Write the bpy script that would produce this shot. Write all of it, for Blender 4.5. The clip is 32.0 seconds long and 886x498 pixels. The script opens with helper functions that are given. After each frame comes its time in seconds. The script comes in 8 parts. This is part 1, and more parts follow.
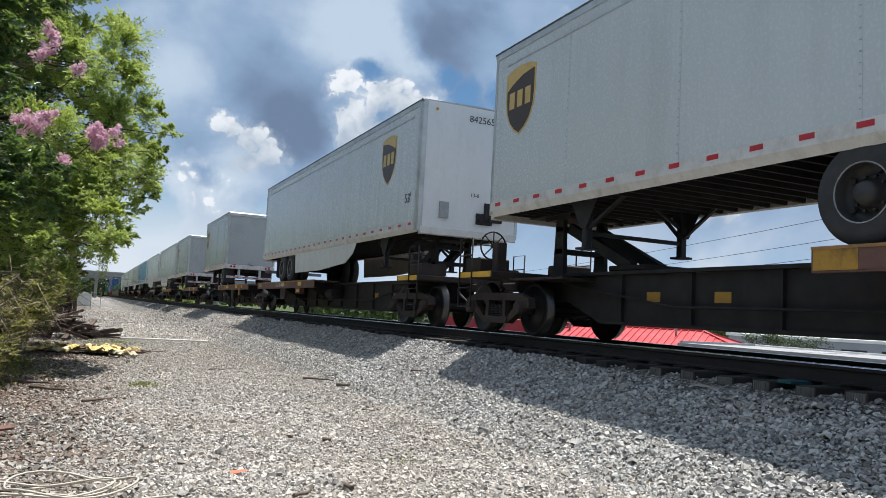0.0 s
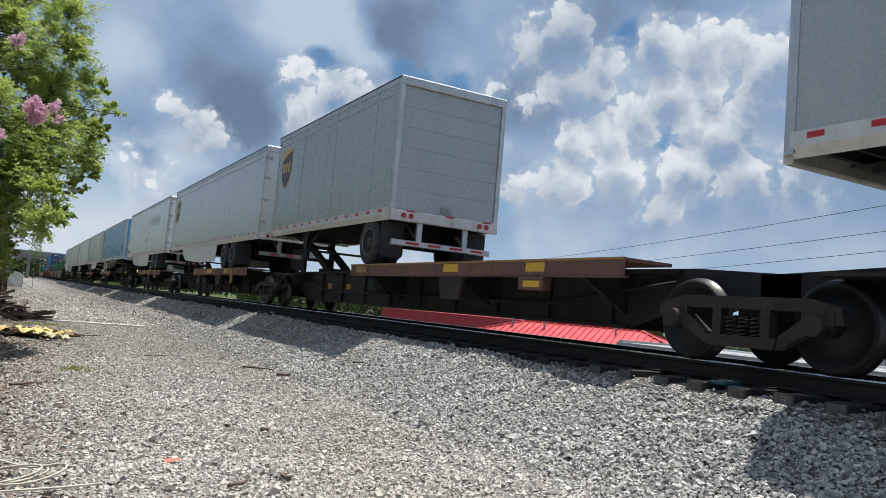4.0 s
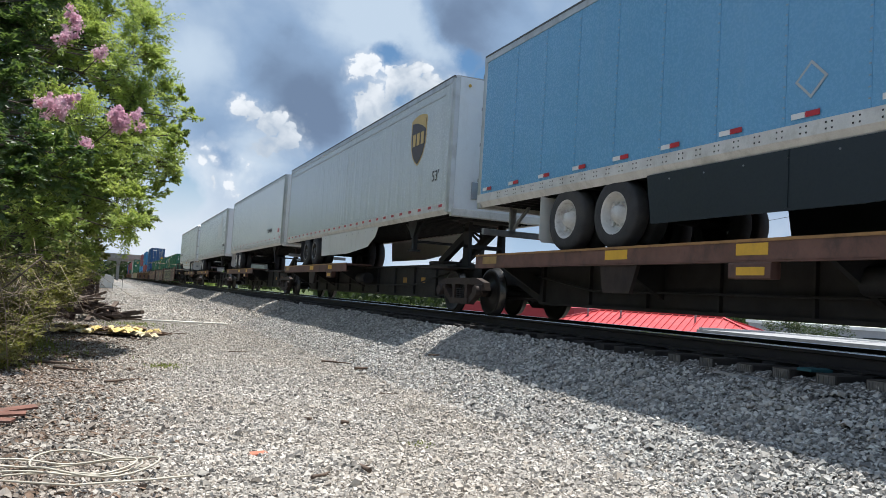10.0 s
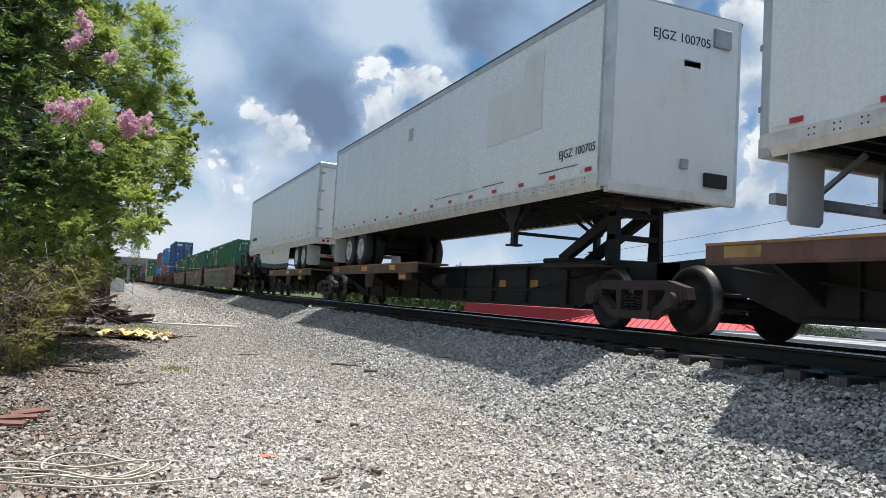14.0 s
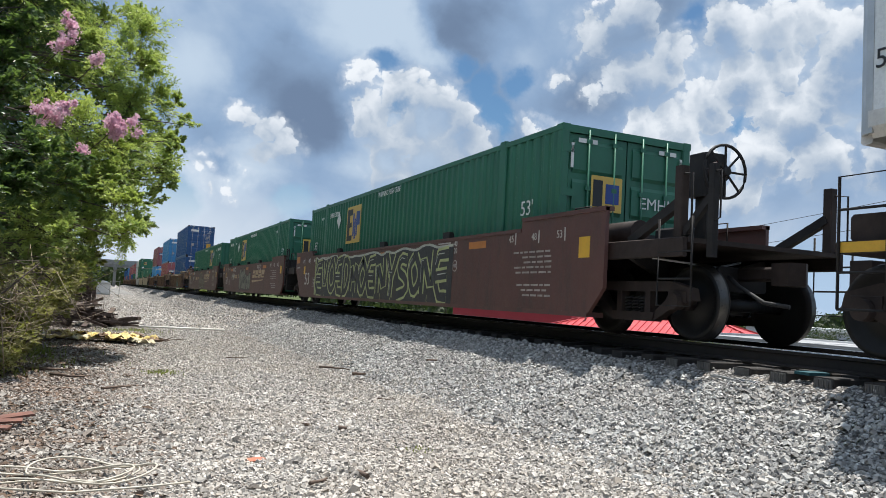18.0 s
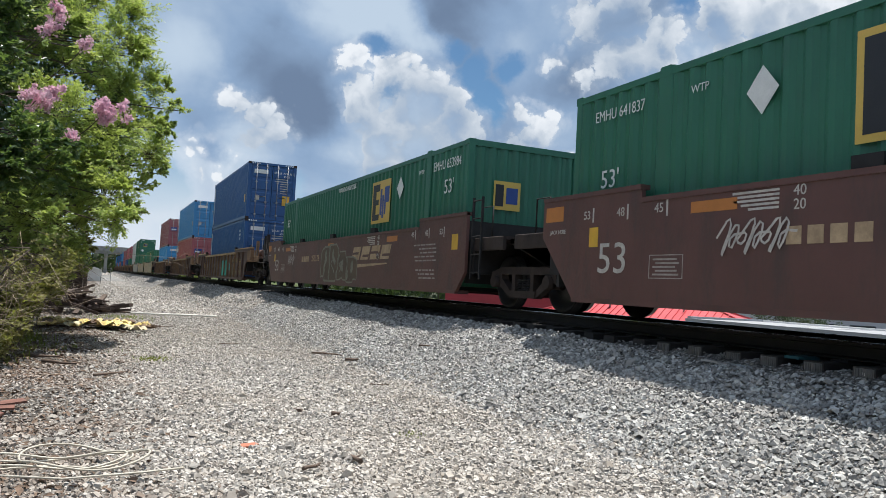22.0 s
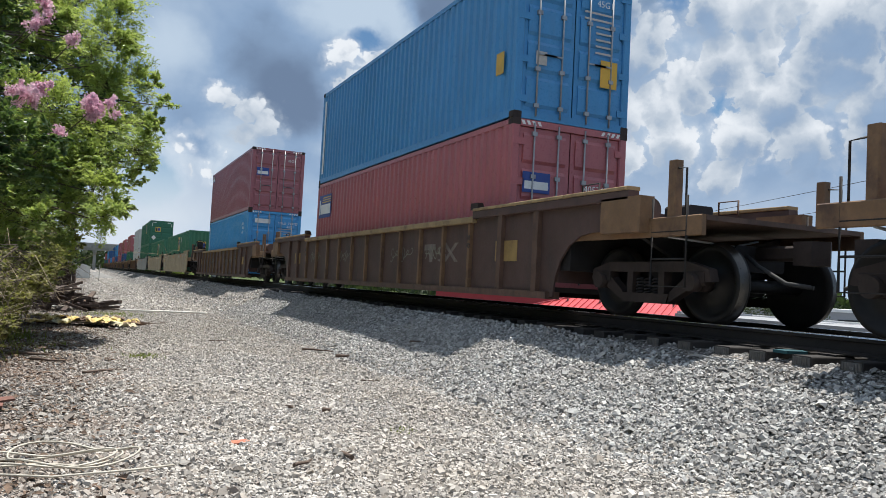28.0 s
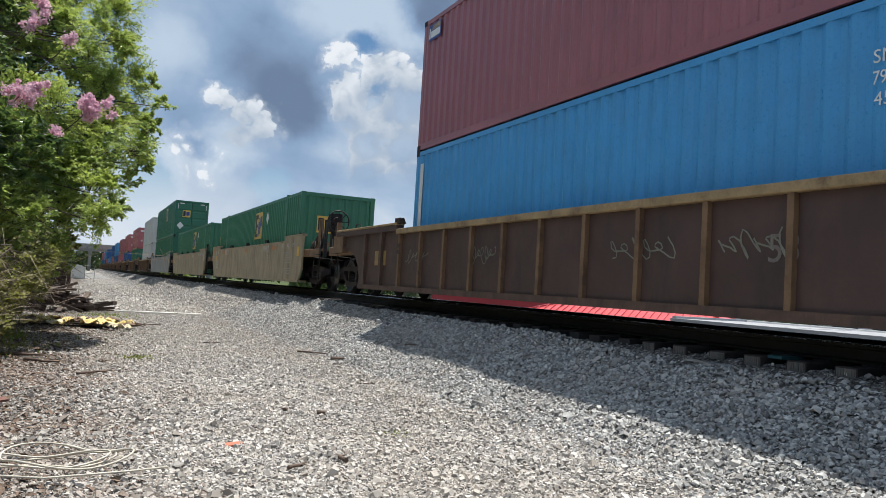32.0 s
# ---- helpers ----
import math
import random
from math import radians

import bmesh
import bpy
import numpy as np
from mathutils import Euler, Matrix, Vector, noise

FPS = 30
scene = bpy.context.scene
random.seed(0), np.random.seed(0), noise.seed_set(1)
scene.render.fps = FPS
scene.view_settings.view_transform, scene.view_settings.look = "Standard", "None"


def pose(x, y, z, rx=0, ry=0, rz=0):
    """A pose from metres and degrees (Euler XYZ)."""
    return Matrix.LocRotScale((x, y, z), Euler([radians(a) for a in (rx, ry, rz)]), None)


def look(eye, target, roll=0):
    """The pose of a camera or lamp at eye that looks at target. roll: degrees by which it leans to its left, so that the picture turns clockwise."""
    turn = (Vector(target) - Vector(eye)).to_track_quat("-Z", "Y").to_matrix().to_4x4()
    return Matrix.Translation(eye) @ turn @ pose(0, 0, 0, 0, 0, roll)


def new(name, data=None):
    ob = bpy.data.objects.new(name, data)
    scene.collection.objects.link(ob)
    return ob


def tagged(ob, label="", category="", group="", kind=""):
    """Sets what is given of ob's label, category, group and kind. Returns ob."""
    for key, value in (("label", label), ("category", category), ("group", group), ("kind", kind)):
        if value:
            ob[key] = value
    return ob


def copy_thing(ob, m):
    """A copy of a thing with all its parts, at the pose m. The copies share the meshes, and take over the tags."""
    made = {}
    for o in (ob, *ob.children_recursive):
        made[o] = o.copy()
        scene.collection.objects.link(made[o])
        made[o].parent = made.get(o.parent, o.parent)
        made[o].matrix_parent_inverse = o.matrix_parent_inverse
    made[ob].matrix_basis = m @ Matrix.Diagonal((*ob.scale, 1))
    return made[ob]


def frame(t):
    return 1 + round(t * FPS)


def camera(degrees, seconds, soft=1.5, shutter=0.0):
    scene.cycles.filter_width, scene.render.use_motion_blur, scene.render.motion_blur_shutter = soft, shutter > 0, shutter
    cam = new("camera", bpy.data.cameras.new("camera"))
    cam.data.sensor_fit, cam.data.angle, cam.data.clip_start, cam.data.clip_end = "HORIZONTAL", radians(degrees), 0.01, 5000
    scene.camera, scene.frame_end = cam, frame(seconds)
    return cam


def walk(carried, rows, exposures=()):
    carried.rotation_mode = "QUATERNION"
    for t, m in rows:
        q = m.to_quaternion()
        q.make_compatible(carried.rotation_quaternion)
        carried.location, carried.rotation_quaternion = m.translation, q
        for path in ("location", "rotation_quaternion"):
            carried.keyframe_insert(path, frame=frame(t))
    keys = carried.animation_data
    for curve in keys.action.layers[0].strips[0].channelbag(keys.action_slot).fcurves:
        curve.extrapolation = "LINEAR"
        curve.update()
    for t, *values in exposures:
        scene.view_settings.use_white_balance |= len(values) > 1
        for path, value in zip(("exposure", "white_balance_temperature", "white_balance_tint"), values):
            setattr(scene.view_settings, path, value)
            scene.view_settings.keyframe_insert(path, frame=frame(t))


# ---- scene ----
EYE = (0.0, 0.0, 1.45)
cam = camera(60.386, 32.0, soft=0.6)


def aim(yaw, pitch, roll):
    """A pose of the hand-held camera: degrees to the right of the track, up, and leaning to the left."""
    a, p = radians(yaw), radians(pitch)
    way = Vector((math.sin(a) * math.cos(p), math.cos(a) * math.cos(p), math.sin(p)))
    return look(EYE, Vector(EYE) + way * 10, roll)


walk(cam, [
    (0.0, aim(24.63, 4.82, 3.15)),
    (0.5, aim(24.86, 4.86, 3.37)),
    (1.0, aim(25.06, 4.80, 3.32)),
    (1.5, aim(25.25, 4.89, 3.43)),
    (2.0, aim(25.78, 5.03, 3.82)),
    (2.5, aim(26.70, 5.26, 4.58)),
    (3.0, aim(28.15, 5.18, 5.29)),
    (3.5, aim(29.15, 4.86, 5.25)),
    (5.5, aim(24.55, 3.57, 2.98)),
    (6.0, aim(23.39, 3.54, 2.87)),
    (6.5, aim(22.91, 3.57, 2.83)),
    (7.0, aim(22.94, 3.64, 2.82)),
    (7.5, aim(23.04, 3.63, 2.91)),
    (8.0, aim(23.16, 3.54, 3.01)),
    (8.5, aim(23.23, 3.50, 3.28)),
    (9.0, aim(23.25, 3.46, 3.48)),
    (9.5, aim(23.26, 3.49, 3.54)),
    (10.0, aim(23.32, 3.60, 3.58)),
    (10.5, aim(23.40, 3.75, 3.52)),
    (11.0, aim(23.44, 3.87, 3.56)),
    (11.5, aim(23.34, 3.88, 3.56)),
    (12.0, aim(23.16, 3.81, 3.63)),
    (12.5, aim(22.92, 3.72, 3.66)),
    (13.0, aim(22.74, 3.69, 3.64)),
    (13.5, aim(22.65, 3.70, 3.52)),
    (14.0, aim(22.63, 3.74, 3.42)),
    (14.5, aim(22.53, 3.71, 3.28)),
    (16.5, aim(22.70, 3.91, 3.13)),
    (17.0, aim(22.97, 3.94, 3.20)),
    (17.5, aim(23.23, 3.96, 3.33)),
    (18.0, aim(23.50, 3.99, 3.36)),
    (18.5, aim(23.71, 4.02, 3.44)),
    (19.0, aim(23.87, 3.98, 3.42)),
    (19.5, aim(23.98, 3.86, 3.42)),
    (20.0, aim(24.07, 3.68, 3.39)),
    (20.5, aim(24.09, 3.48, 3.38)),
    (21.0, aim(24.12, 3.28, 3.36)),
    (21.5, aim(24.13, 3.08, 3.24)),
    (22.0, aim(24.14, 2.95, 3.19)),
    (22.5, aim(24.17, 2.87, 3.08)),
    (23.0, aim(24.30, 2.93, 3.10)),
    (23.5, aim(24.41, 2.88, 2.94)),
    (24.0, aim(24.47, 2.96, 2.98)),
    (24.5, aim(24.54, 3.00, 2.99)),
    (25.0, aim(24.56, 3.01, 3.00)),
    (25.5, aim(24.57, 2.97, 3.07)),
    (27.5, aim(24.86, 2.72, 3.08)),
    (28.0, aim(24.87, 2.68, 3.01)),
    (28.5, aim(24.90, 2.72, 3.04)),
    (29.0, aim(24.95, 2.73, 2.95)),
    (29.5, aim(25.03, 2.74, 2.94)),
    (30.0, aim(25.11, 2.74, 3.09)),
    (30.5, aim(25.11, 2.72, 3.20)),
    (31.0, aim(25.04, 2.78, 3.41)),
    (31.5, aim(25.02, 2.85, 3.44)),
    (32.0, aim(25.15, 2.94, 3.41))],
    [(0.0, 0.18), (1.5, 0.15), (2.8, 0.0), (3.5, 0.0), (5.5, 0.2), (8.0, 0.24), (16.5, 0.22), (20.0, 0.18), (25.0, 0.15), (32.0, 0.13)])

# ---- world, sun ----
XC = 7.654      # the track's centre line
ZR = 1.15       # top of the rails above the path
SUN = Vector((0.205, 0.12, 1.0)).normalized()
SUN_EL, SUN_AZ = math.asin(SUN.z), math.atan2(SUN.x, SUN.y)


def nd(tree, kind, ins=None, **props):
    """A node with its properties and its inputs: values or sockets."""
    n = tree.nodes.new(kind)
    for k, v in props.items():
        if k == "operation":
            n.operation = v
        elif k == "data_type":
            n.data_type = v
        elif k == "blend_type":
            n.blend_type = v
        elif k == "feature":
            n.feature = v
        elif k == "noise_dimensions":
            n.noise_dimensions = v
        elif k == "interpolation_type":
            n.interpolation_type = v
    for k, v in (ins or {}).items():
        if isinstance(v, bpy.types.NodeSocket):
            tree.links.new(v, n.inputs[k])
        else:
            n.inputs[k].default_value = v
    return n


def mth(tree, op, a, b=0.0, c=0.0):
    n = nd(tree, "ShaderNodeMath", operation=op)
    for i, v in enumerate((a, b, c)):
        if isinstance(v, bpy.types.NodeSocket):
            tree.links.new(v, n.inputs[i])
        else:
            n.inputs[i].default_value = v
    return n.outputs[0]


def smooth(tree, v, lo, hi, a=0.0, b=1.0):
    n = nd(tree, "ShaderNodeMapRange", {0: v, 1: lo, 2: hi, 3: a, 4: b}, interpolation_type="SMOOTHSTEP")
    return n.outputs[0]


def mixc(tree, f, a, b, blend="MIX"):
    n = nd(tree, "ShaderNodeMix", data_type="RGBA", blend_type=blend)
    for i, v in ((0, f), (6, a), (7, b)):
        if isinstance(v, bpy.types.NodeSocket):
            tree.links.new(v, n.inputs[i])
        else:
            n.inputs[i].default_value = v if i == 0 else (*v, 1.0) if len(v) == 3 else v
    return n.outputs[2]


def toward(yaw, el):
    a, e = radians(yaw), radians(el)
    return (math.sin(a) * math.cos(e), math.cos(a) * math.cos(e), math.sin(e))


def make_world():
    """A Nishita sky behind broken summer cumulus: blue-grey sheets, sunlit puffy heads and a few blue gaps."""
    w = bpy.data.worlds.new("sky")
    scene.world = w
    w.use_nodes = True
    t = w.node_tree
    t.nodes.clear()
    sky = t.nodes.new("ShaderNodeTexSky")
    sky.sky_type, sky.sun_disc = "NISHITA", False
    sky.sun_elevation, sky.sun_rotation = SUN_EL, SUN_AZ
    sky.air_density, sky.dust_density, sky.ozone_density = 1.0, 0.6, 1.4
    co = nd(t, "ShaderNodeTexCoord").outputs["Generated"]
    zz = mth(t, "MAXIMUM", nd(t, "ShaderNodeSeparateXYZ", {0: co}).outputs[2], 0.0)

    def vec(op, a, b):
        return nd(t, "ShaderNodeVectorMath", {0: a, 1: b}, operation=op).outputs[0]

    def tex(v, scale, detail, rough, warp=0.0):
        return nd(t, "ShaderNodeTexNoise", {"Vector": v, "Scale": scale, "Detail": detail, "Roughness": rough, "Distortion": warp})

    def puffs(v, scale):
        """Rounded lobes: high in the middle of each, low in the creases."""
        return nd(t, "ShaderNodeTexVoronoi", {"Vector": v, "Scale": scale, "Randomness": 1.0}).outputs["Distance"]

    # the direction, pushed about so that every edge comes out lobed
    wob = vec("SUBTRACT", tex(co, 9.0, 8.0, 0.62).outputs["Color"], (0.5, 0.5, 0.5))
    bent = vec("ADD", co, vec("MULTIPLY", wob, (0.085, 0.085, 0.07)))
    fine = mth(t, "ADD", mth(t, "MULTIPLY", puffs(bent, 30.0), -1.1), mth(t, "MULTIPLY_ADD", puffs(bent, 75.0), -0.8, 0.1))

    def field(v, rows):
        """Degrees inside the nearest of the rows' round patches (yaw, elevation, radius); negative outside."""
        out = None
        for yaw, el, r in rows:
            d = nd(t, "ShaderNodeVectorMath", {0: v, 1: toward(yaw, el)}, operation="DISTANCE").outputs["Value"]
            k = mth(t, "MULTIPLY_ADD", d, -57.3, r)
            out = k if out is None else mth(t, "MAXIMUM", out, k)
        return out

    def total(v, rows):
        out = None
        for yaw, el, r, amount in rows:
            d = nd(t, "ShaderNodeVectorMath", {0: v, 1: toward(yaw, el)}, operation="DISTANCE").outputs["Value"]
            k = smooth(t, d, radians(r * 0.2), radians(r * 1.4), amount, 0.0)
            out = k if out is None else mth(t, "ADD", out, k)
        return out
    # the sheet of cloud behind: soft and broad, with a little billow in it
    big = tex(vec("MULTIPLY", co, (1.0, 1.0, 1.4)), 5.0, 5.0, 0.50, 0.3).outputs["Fac"]
    soft = mth(t, "ADD", mth(t, "MULTIPLY", puffs(bent, 15.0), -0.30), mth(t, "MULTIPLY_ADD", big, 1.7, -0.15))
    tone = mth(t, "ADD", soft, total(bent, TONES))
    sheet = mixc(t, smooth(t, tone, 0.0, 0.62), SHEET_DARK, SHEET_MID)
    sheet = mixc(t, smooth(t, tone, 0.5, 1.2), sheet, SHEET_PALE)
    blue = mixc(t, 1.0, sky.outputs[0], (SKY_GAIN * 0.62, SKY_GAIN * 0.86, SKY_GAIN), "MULTIPLY")
    blue = mixc(t, smooth(t, zz, 0.0, 0.20, 0.85, 0.0), blue, (0.44, 0.56, 0.72))
    gap = mth(t, "ADD", field(bent, GAPS), mth(t, "MULTIPLY_ADD", big, 2.0, -1.0))
    low = smooth(t, zz, 0.03, 0.12, 0.8, 0.0)
    out = mixc(t, mth(t, "MAXIMUM", smooth(t, gap, -0.35, 0.5, 0.0, 0.95), mth(t, "MULTIPLY", low, smooth(t, big, 0.62, 0.42))), sheet, blue)
    haze = mixc(t, smooth(t, big, 0.42, 0.60), (0.38, 0.52, 0.70), (0.66, 0.72, 0.79))
    out = mixc(t, smooth(t, zz, 0.02, 0.17, 0.9, 0.0), out, haze)
    # sky paled with height, above the view: added fill light for the shaded side
    out = mixc(t, smooth(t, zz, 0.45, 0.85, 0.0, 0.5), out, (0.74, 0.83, 0.96))
    # sunlit heads, brightest along their upper rims and fading out below
    heads = [(a, b, r * 1.22 if a > 36 else r) for a, b, r in HEADS]
    here = mth(t, "ADD", field(bent, heads), fine)
    over = mth(t, "ADD", field(vec("ADD", bent, (0.0, 0.0, 0.024)), heads), mth(t, "MULTIPLY", fine, 1.9))
    lit = mth(t, "ADD", smooth(t, over, 1.2, -2.0), mth(t, "ADD", mth(t, "MULTIPLY_ADD", big, 1.5, -0.75), mth(t, "MULTIPLY_ADD", fine, 0.55, 0.22)))
    head = mixc(t, smooth(t, lit, 0.05, 0.55), HEAD_BASE, HEAD_MID)
    head = mixc(t, smooth(t, lit, 0.45, 1.05), head, HEAD_TOP)
    veil = mth(t, "MULTIPLY", smooth(t, here, -1.5, 0.2, 0.0, 0.6), smooth(t, lit, 0.0, 0.5))
    crisp = mth(t, "MULTIPLY", smooth(t, here, -0.72, -0.40), smooth(t, lit, 0.0, 0.6, 0.12, 1.0))
    out = mixc(t, mth(t, "MAXIMUM", veil, crisp), out, head)
    bg = nd(t, "ShaderNodeBackground", {"Color": out, "Strength": 1.0})
    o = t.nodes.new("ShaderNodeOutputWorld")
    t.links.new(bg.outputs[0], o.inputs[0])


SKY_GAIN = 0.085
SHEET_DARK, SHEET_MID, SHEET_PALE = (0.145, 0.208, 0.320), (0.245, 0.355, 0.525), (0.47, 0.575, 0.70)
HEAD_BASE, HEAD_MID, HEAD_TOP = (0.27, 0.345, 0.46), (0.45, 0.52, 0.61), (0.76, 0.80, 0.85)
# yaw, elevation, radius in degrees
HEADS = [(8.1, 12.5, 1.2), (9.6, 11.6, 1.5), (11.0, 11.0, 1.4), (10.0, 10.3, 1.2), (6.4, 8.8, 0.8), (7.3, 9.9, 0.5), (8.8, 8.2, 0.9), (6.6, 7.7, 0.8), (7.8, 7.3, 0.9),
         (17.0, 16.2, 1.2), (18.0, 13.6, 1.7), (19.6, 15.4, 1.9), (21.5, 14.4, 2.1), (22.5, 14.6, 1.6), (23.6, 13.2, 1.7), (19.4, 11.8, 2.1), (21.8, 11.8, 2.4), (24.6, 11.4, 1.9), (26.2, 10.9, 1.4), (22.8, 9.2, 2.3), (19.2, 9.6, 2.1),
         (29.2, 13.2, 1.3), (30.6, 12.1, 1.6), (28.4, 11.6, 1.3), (30.0, 9.8, 1.8), (31.8, 17.2, 0.9), (34.2, 15.9, 1.1), (35.8, 16.3, 1.5), (37.1, 17.0, 1.8), (38.6, 17.0, 1.7), (39.4, 18.8, 1.5), (34.8, 19.9, 1.8), (36.4, 20.9, 2.0), (33.5, 20.8, 1.2),
         (43.7, 20.1, 1.9), (46.6, 19.9, 1.8), (49.4, 20.3, 1.6), (44.9, 16.9, 1.8), (47.4, 17.5, 1.6), (52.4, 18.5, 2.2), (55.2, 18.9, 1.6), (51.8, 16.1, 2.3), (54.7, 13.8, 2.2), (48.2, 13.9, 2.0), (50.0, 15.0, 1.8), (56.3, 16.5, 2.0), (46.4, 15.2, 1.3),
         (37.6, 13.2, 1.5), (40.4, 13.9, 1.6), (42.6, 15.1, 1.9), (41.0, 11.4, 1.9), (45.4, 11.4, 1.8), (37.0, 9.8, 1.7), (44.6, 9.0, 1.5), (49.5, 10.4, 2.0), (53.8, 10.8, 1.8), (34.2, 9.4, 1.4)]
GAPS = [(18.1, 17.2, 1.0), (24.0, 17.4, 1.2), (25.4, 15.9, 1.6), (26.8, 14.2, 1.7), (28.4, 16.5, 1.2), (27.2, 12.9, 1.0), (20.3, 14.3, 0.7), (44.9, 13.7, 0.9), (41.0, 20.9, 1.2), (54.1, 20.8, 1.2), (3.5, 6.2, 1.6), (12.2, 6.5, 1.4), (2.6, 13.0, 1.0), (0.5, 17.5, 1.0), (33.2, 8.2, 0.9)]
# yaw, elevation, radius, lighter or darker
TONES = [(12.8, 15.6, 5.0, -0.40), (13.0, 12.0, 3.0, -0.30), (24.6, 20.8, 4.0, -0.45), (33.8, 14.4, 4.0, -0.22), (7.4, 8.8, 1.0, -0.5), (4.5, 15.0, 3.5, 0.26), (15.0, 19.7, 3.2, 0.55), (18.0, 20.6, 3.0, 0.6), (21.2, 18.2, 1.6, 0.35), (1.8, 19.5, 1.8, 0.3), (20.5, 18.6, 2.0, 0.3), (22.8, 17.8, 1.2, 0.3), (9.5, 9.5, 3.0, 0.40), (20.0, 9.0, 7.0, 0.4), (27.5, 15.6, 1.2, -0.2), (46.0, 12.0, 4.0, -0.1), (34.0, 10.0, 5.0, 0.25), (3.0, 4.5, 5.0, 0.3), (4.0, 9.0, 2.5, 0.2)]
make_world()
sun_data = bpy.data.lights.new("sun", "SUN")
sun_data.energy, sun_data.angle, sun_data.color = 5.8, radians(0.55), (1.0, 0.965, 0.90)
sun = new("sun", sun_data)
sun.matrix_world = look(SUN * 80 + Vector((0, 20, 0)), (0, 20, 0))


# ---- materials ----
def material(name, base, rough=0.6, metal=0.0, vary=0.12, scale=3.0, fine=40.0, bump=0.15, dirt=None, streak=0.0, dirt_amount=0.5, dirt_scale=1.2, spec=0.5, world=False, ripple=0.0):
    """A painted, metal, wooden or mineral surface: grain and blotches at two scales, dirt with runs (on grey trailers
    also painted reflections), and fine relief.
    """
    m = bpy.data.materials.new(name)
    m.use_nodes = True
    t = m.node_tree
    b = t.nodes["Principled BSDF"]
    tc = nd(t, "ShaderNodeTexCoord")
    co = nd(t, "ShaderNodeNewGeometry").outputs["Position"] if world else tc.outputs["Object"]
    rnd = nd(t, "ShaderNodeObjectInfo").outputs["Random"]
    shift = co if world else nd(t, "ShaderNodeVectorMath", {0: co, 1: nd(t, "ShaderNodeCombineXYZ", {0: mth(t, "MULTIPLY", rnd, 31.0), 1: 0.0, 2: mth(t, "MULTIPLY", rnd, 17.0)}).outputs[0]}, operation="ADD").outputs[0]
    n1 = nd(t, "ShaderNodeTexNoise", {"Vector": shift, "Scale": scale, "Detail": 4.0, "Roughness": 0.6}).outputs["Fac"]
    n2 = nd(t, "ShaderNodeTexNoise", {"Vector": shift, "Scale": fine, "Detail": 3.0, "Roughness": 0.65}).outputs["Fac"]
    f = mth(t, "ADD", mth(t, "MULTIPLY", n1, 0.65), mth(t, "MULTIPLY", n2, 0.35))
    lo = tuple(c * (1 - vary) for c in base)
    hi = tuple(min(1.0, c * (1 + vary)) for c in base)
    col = mixc(t, smooth(t, f, 0.3, 0.7), lo, hi)
    if dirt:
        st = nd(t, "ShaderNodeVectorMath", {0: shift, 1: (1.0, 1.0, 1.0 - 0.93 * streak)}, operation="MULTIPLY").outputs[0]
        d = nd(t, "ShaderNodeTexNoise", {"Vector": st, "Scale": dirt_scale * (1 + 2.5 * streak), "Detail": 6.0, "Roughness": 0.68}).outputs["Fac"]
        col = mixc(t, smooth(t, d, 0.46, 0.74, 0.0, dirt_amount), col, dirt)
    t.links.new(col, b.inputs["Base Color"])
    t.links.new(smooth(t, n2, 0.25, 0.75, max(0.03, rough - 0.1), min(1.0, rough + 0.1)), b.inputs["Roughness"])
    b.inputs["Metallic"].default_value = metal
    b.inputs["Specular IOR Level"].default_value = spec
    if bump:
        bp = nd(t, "ShaderNodeBump", {"Strength": bump, "Distance": 0.01, "Height": f})
        if ripple:
            rp = nd(t, "ShaderNodeVectorMath", {0: shift, 1: (0.2, 2.6, 0.16)}, operation="MULTIPLY").outputs[0]
            rn = nd(t, "ShaderNodeTexNoise", {"Vector": rp, "Scale": 1.0, "Detail": 3.0, "Roughness": 0.55}).outputs["Fac"]
            bp = nd(t, "ShaderNodeBump", {"Strength": ripple, "Distance": 0.05, "Height": rn, "Normal": bp.outputs[0]})
        t.links.new(bp.outputs[0], b.inputs["Normal"])
    return m


def leafy(name, base, tip, rough=0.5, glow=(0.42, 0.52, 0.06)):
    """Leaves: a colour for each leaf between two greens, with light coming through."""
    m = bpy.data.materials.new(name)
    m.use_nodes = True
    t = m.node_tree
    b = t.nodes["Principled BSDF"]
    r = nd(t, "ShaderNodeNewGeometry").outputs["Random Per Island"]
    pos = nd(t, "ShaderNodeNewGeometry").outputs["Position"]
    n = nd(t, "ShaderNodeTexNoise", {"Vector": pos, "Scale": 1.3, "Detail": 3.0}).outputs["Fac"]
    f = mth(t, "ADD", mth(t, "MULTIPLY", r, 0.45), mth(t, "MULTIPLY", smooth(t, n, 0.38, 0.66), 0.55))
    col = mixc(t, f, base, tip)
    t.links.new(col, b.inputs["Base Color"])
    b.inputs["Roughness"].default_value = rough
    tr = nd(t, "ShaderNodeBsdfTranslucent", {"Color": mixc(t, 0.5, col, glow)})
    mx = nd(t, "ShaderNodeMixShader", {0: 0.5, 1: b.outputs[0], 2: tr.outputs[0]})
    t.links.new(mx.outputs[0], t.nodes["Material Output"].inputs[0])
    return m


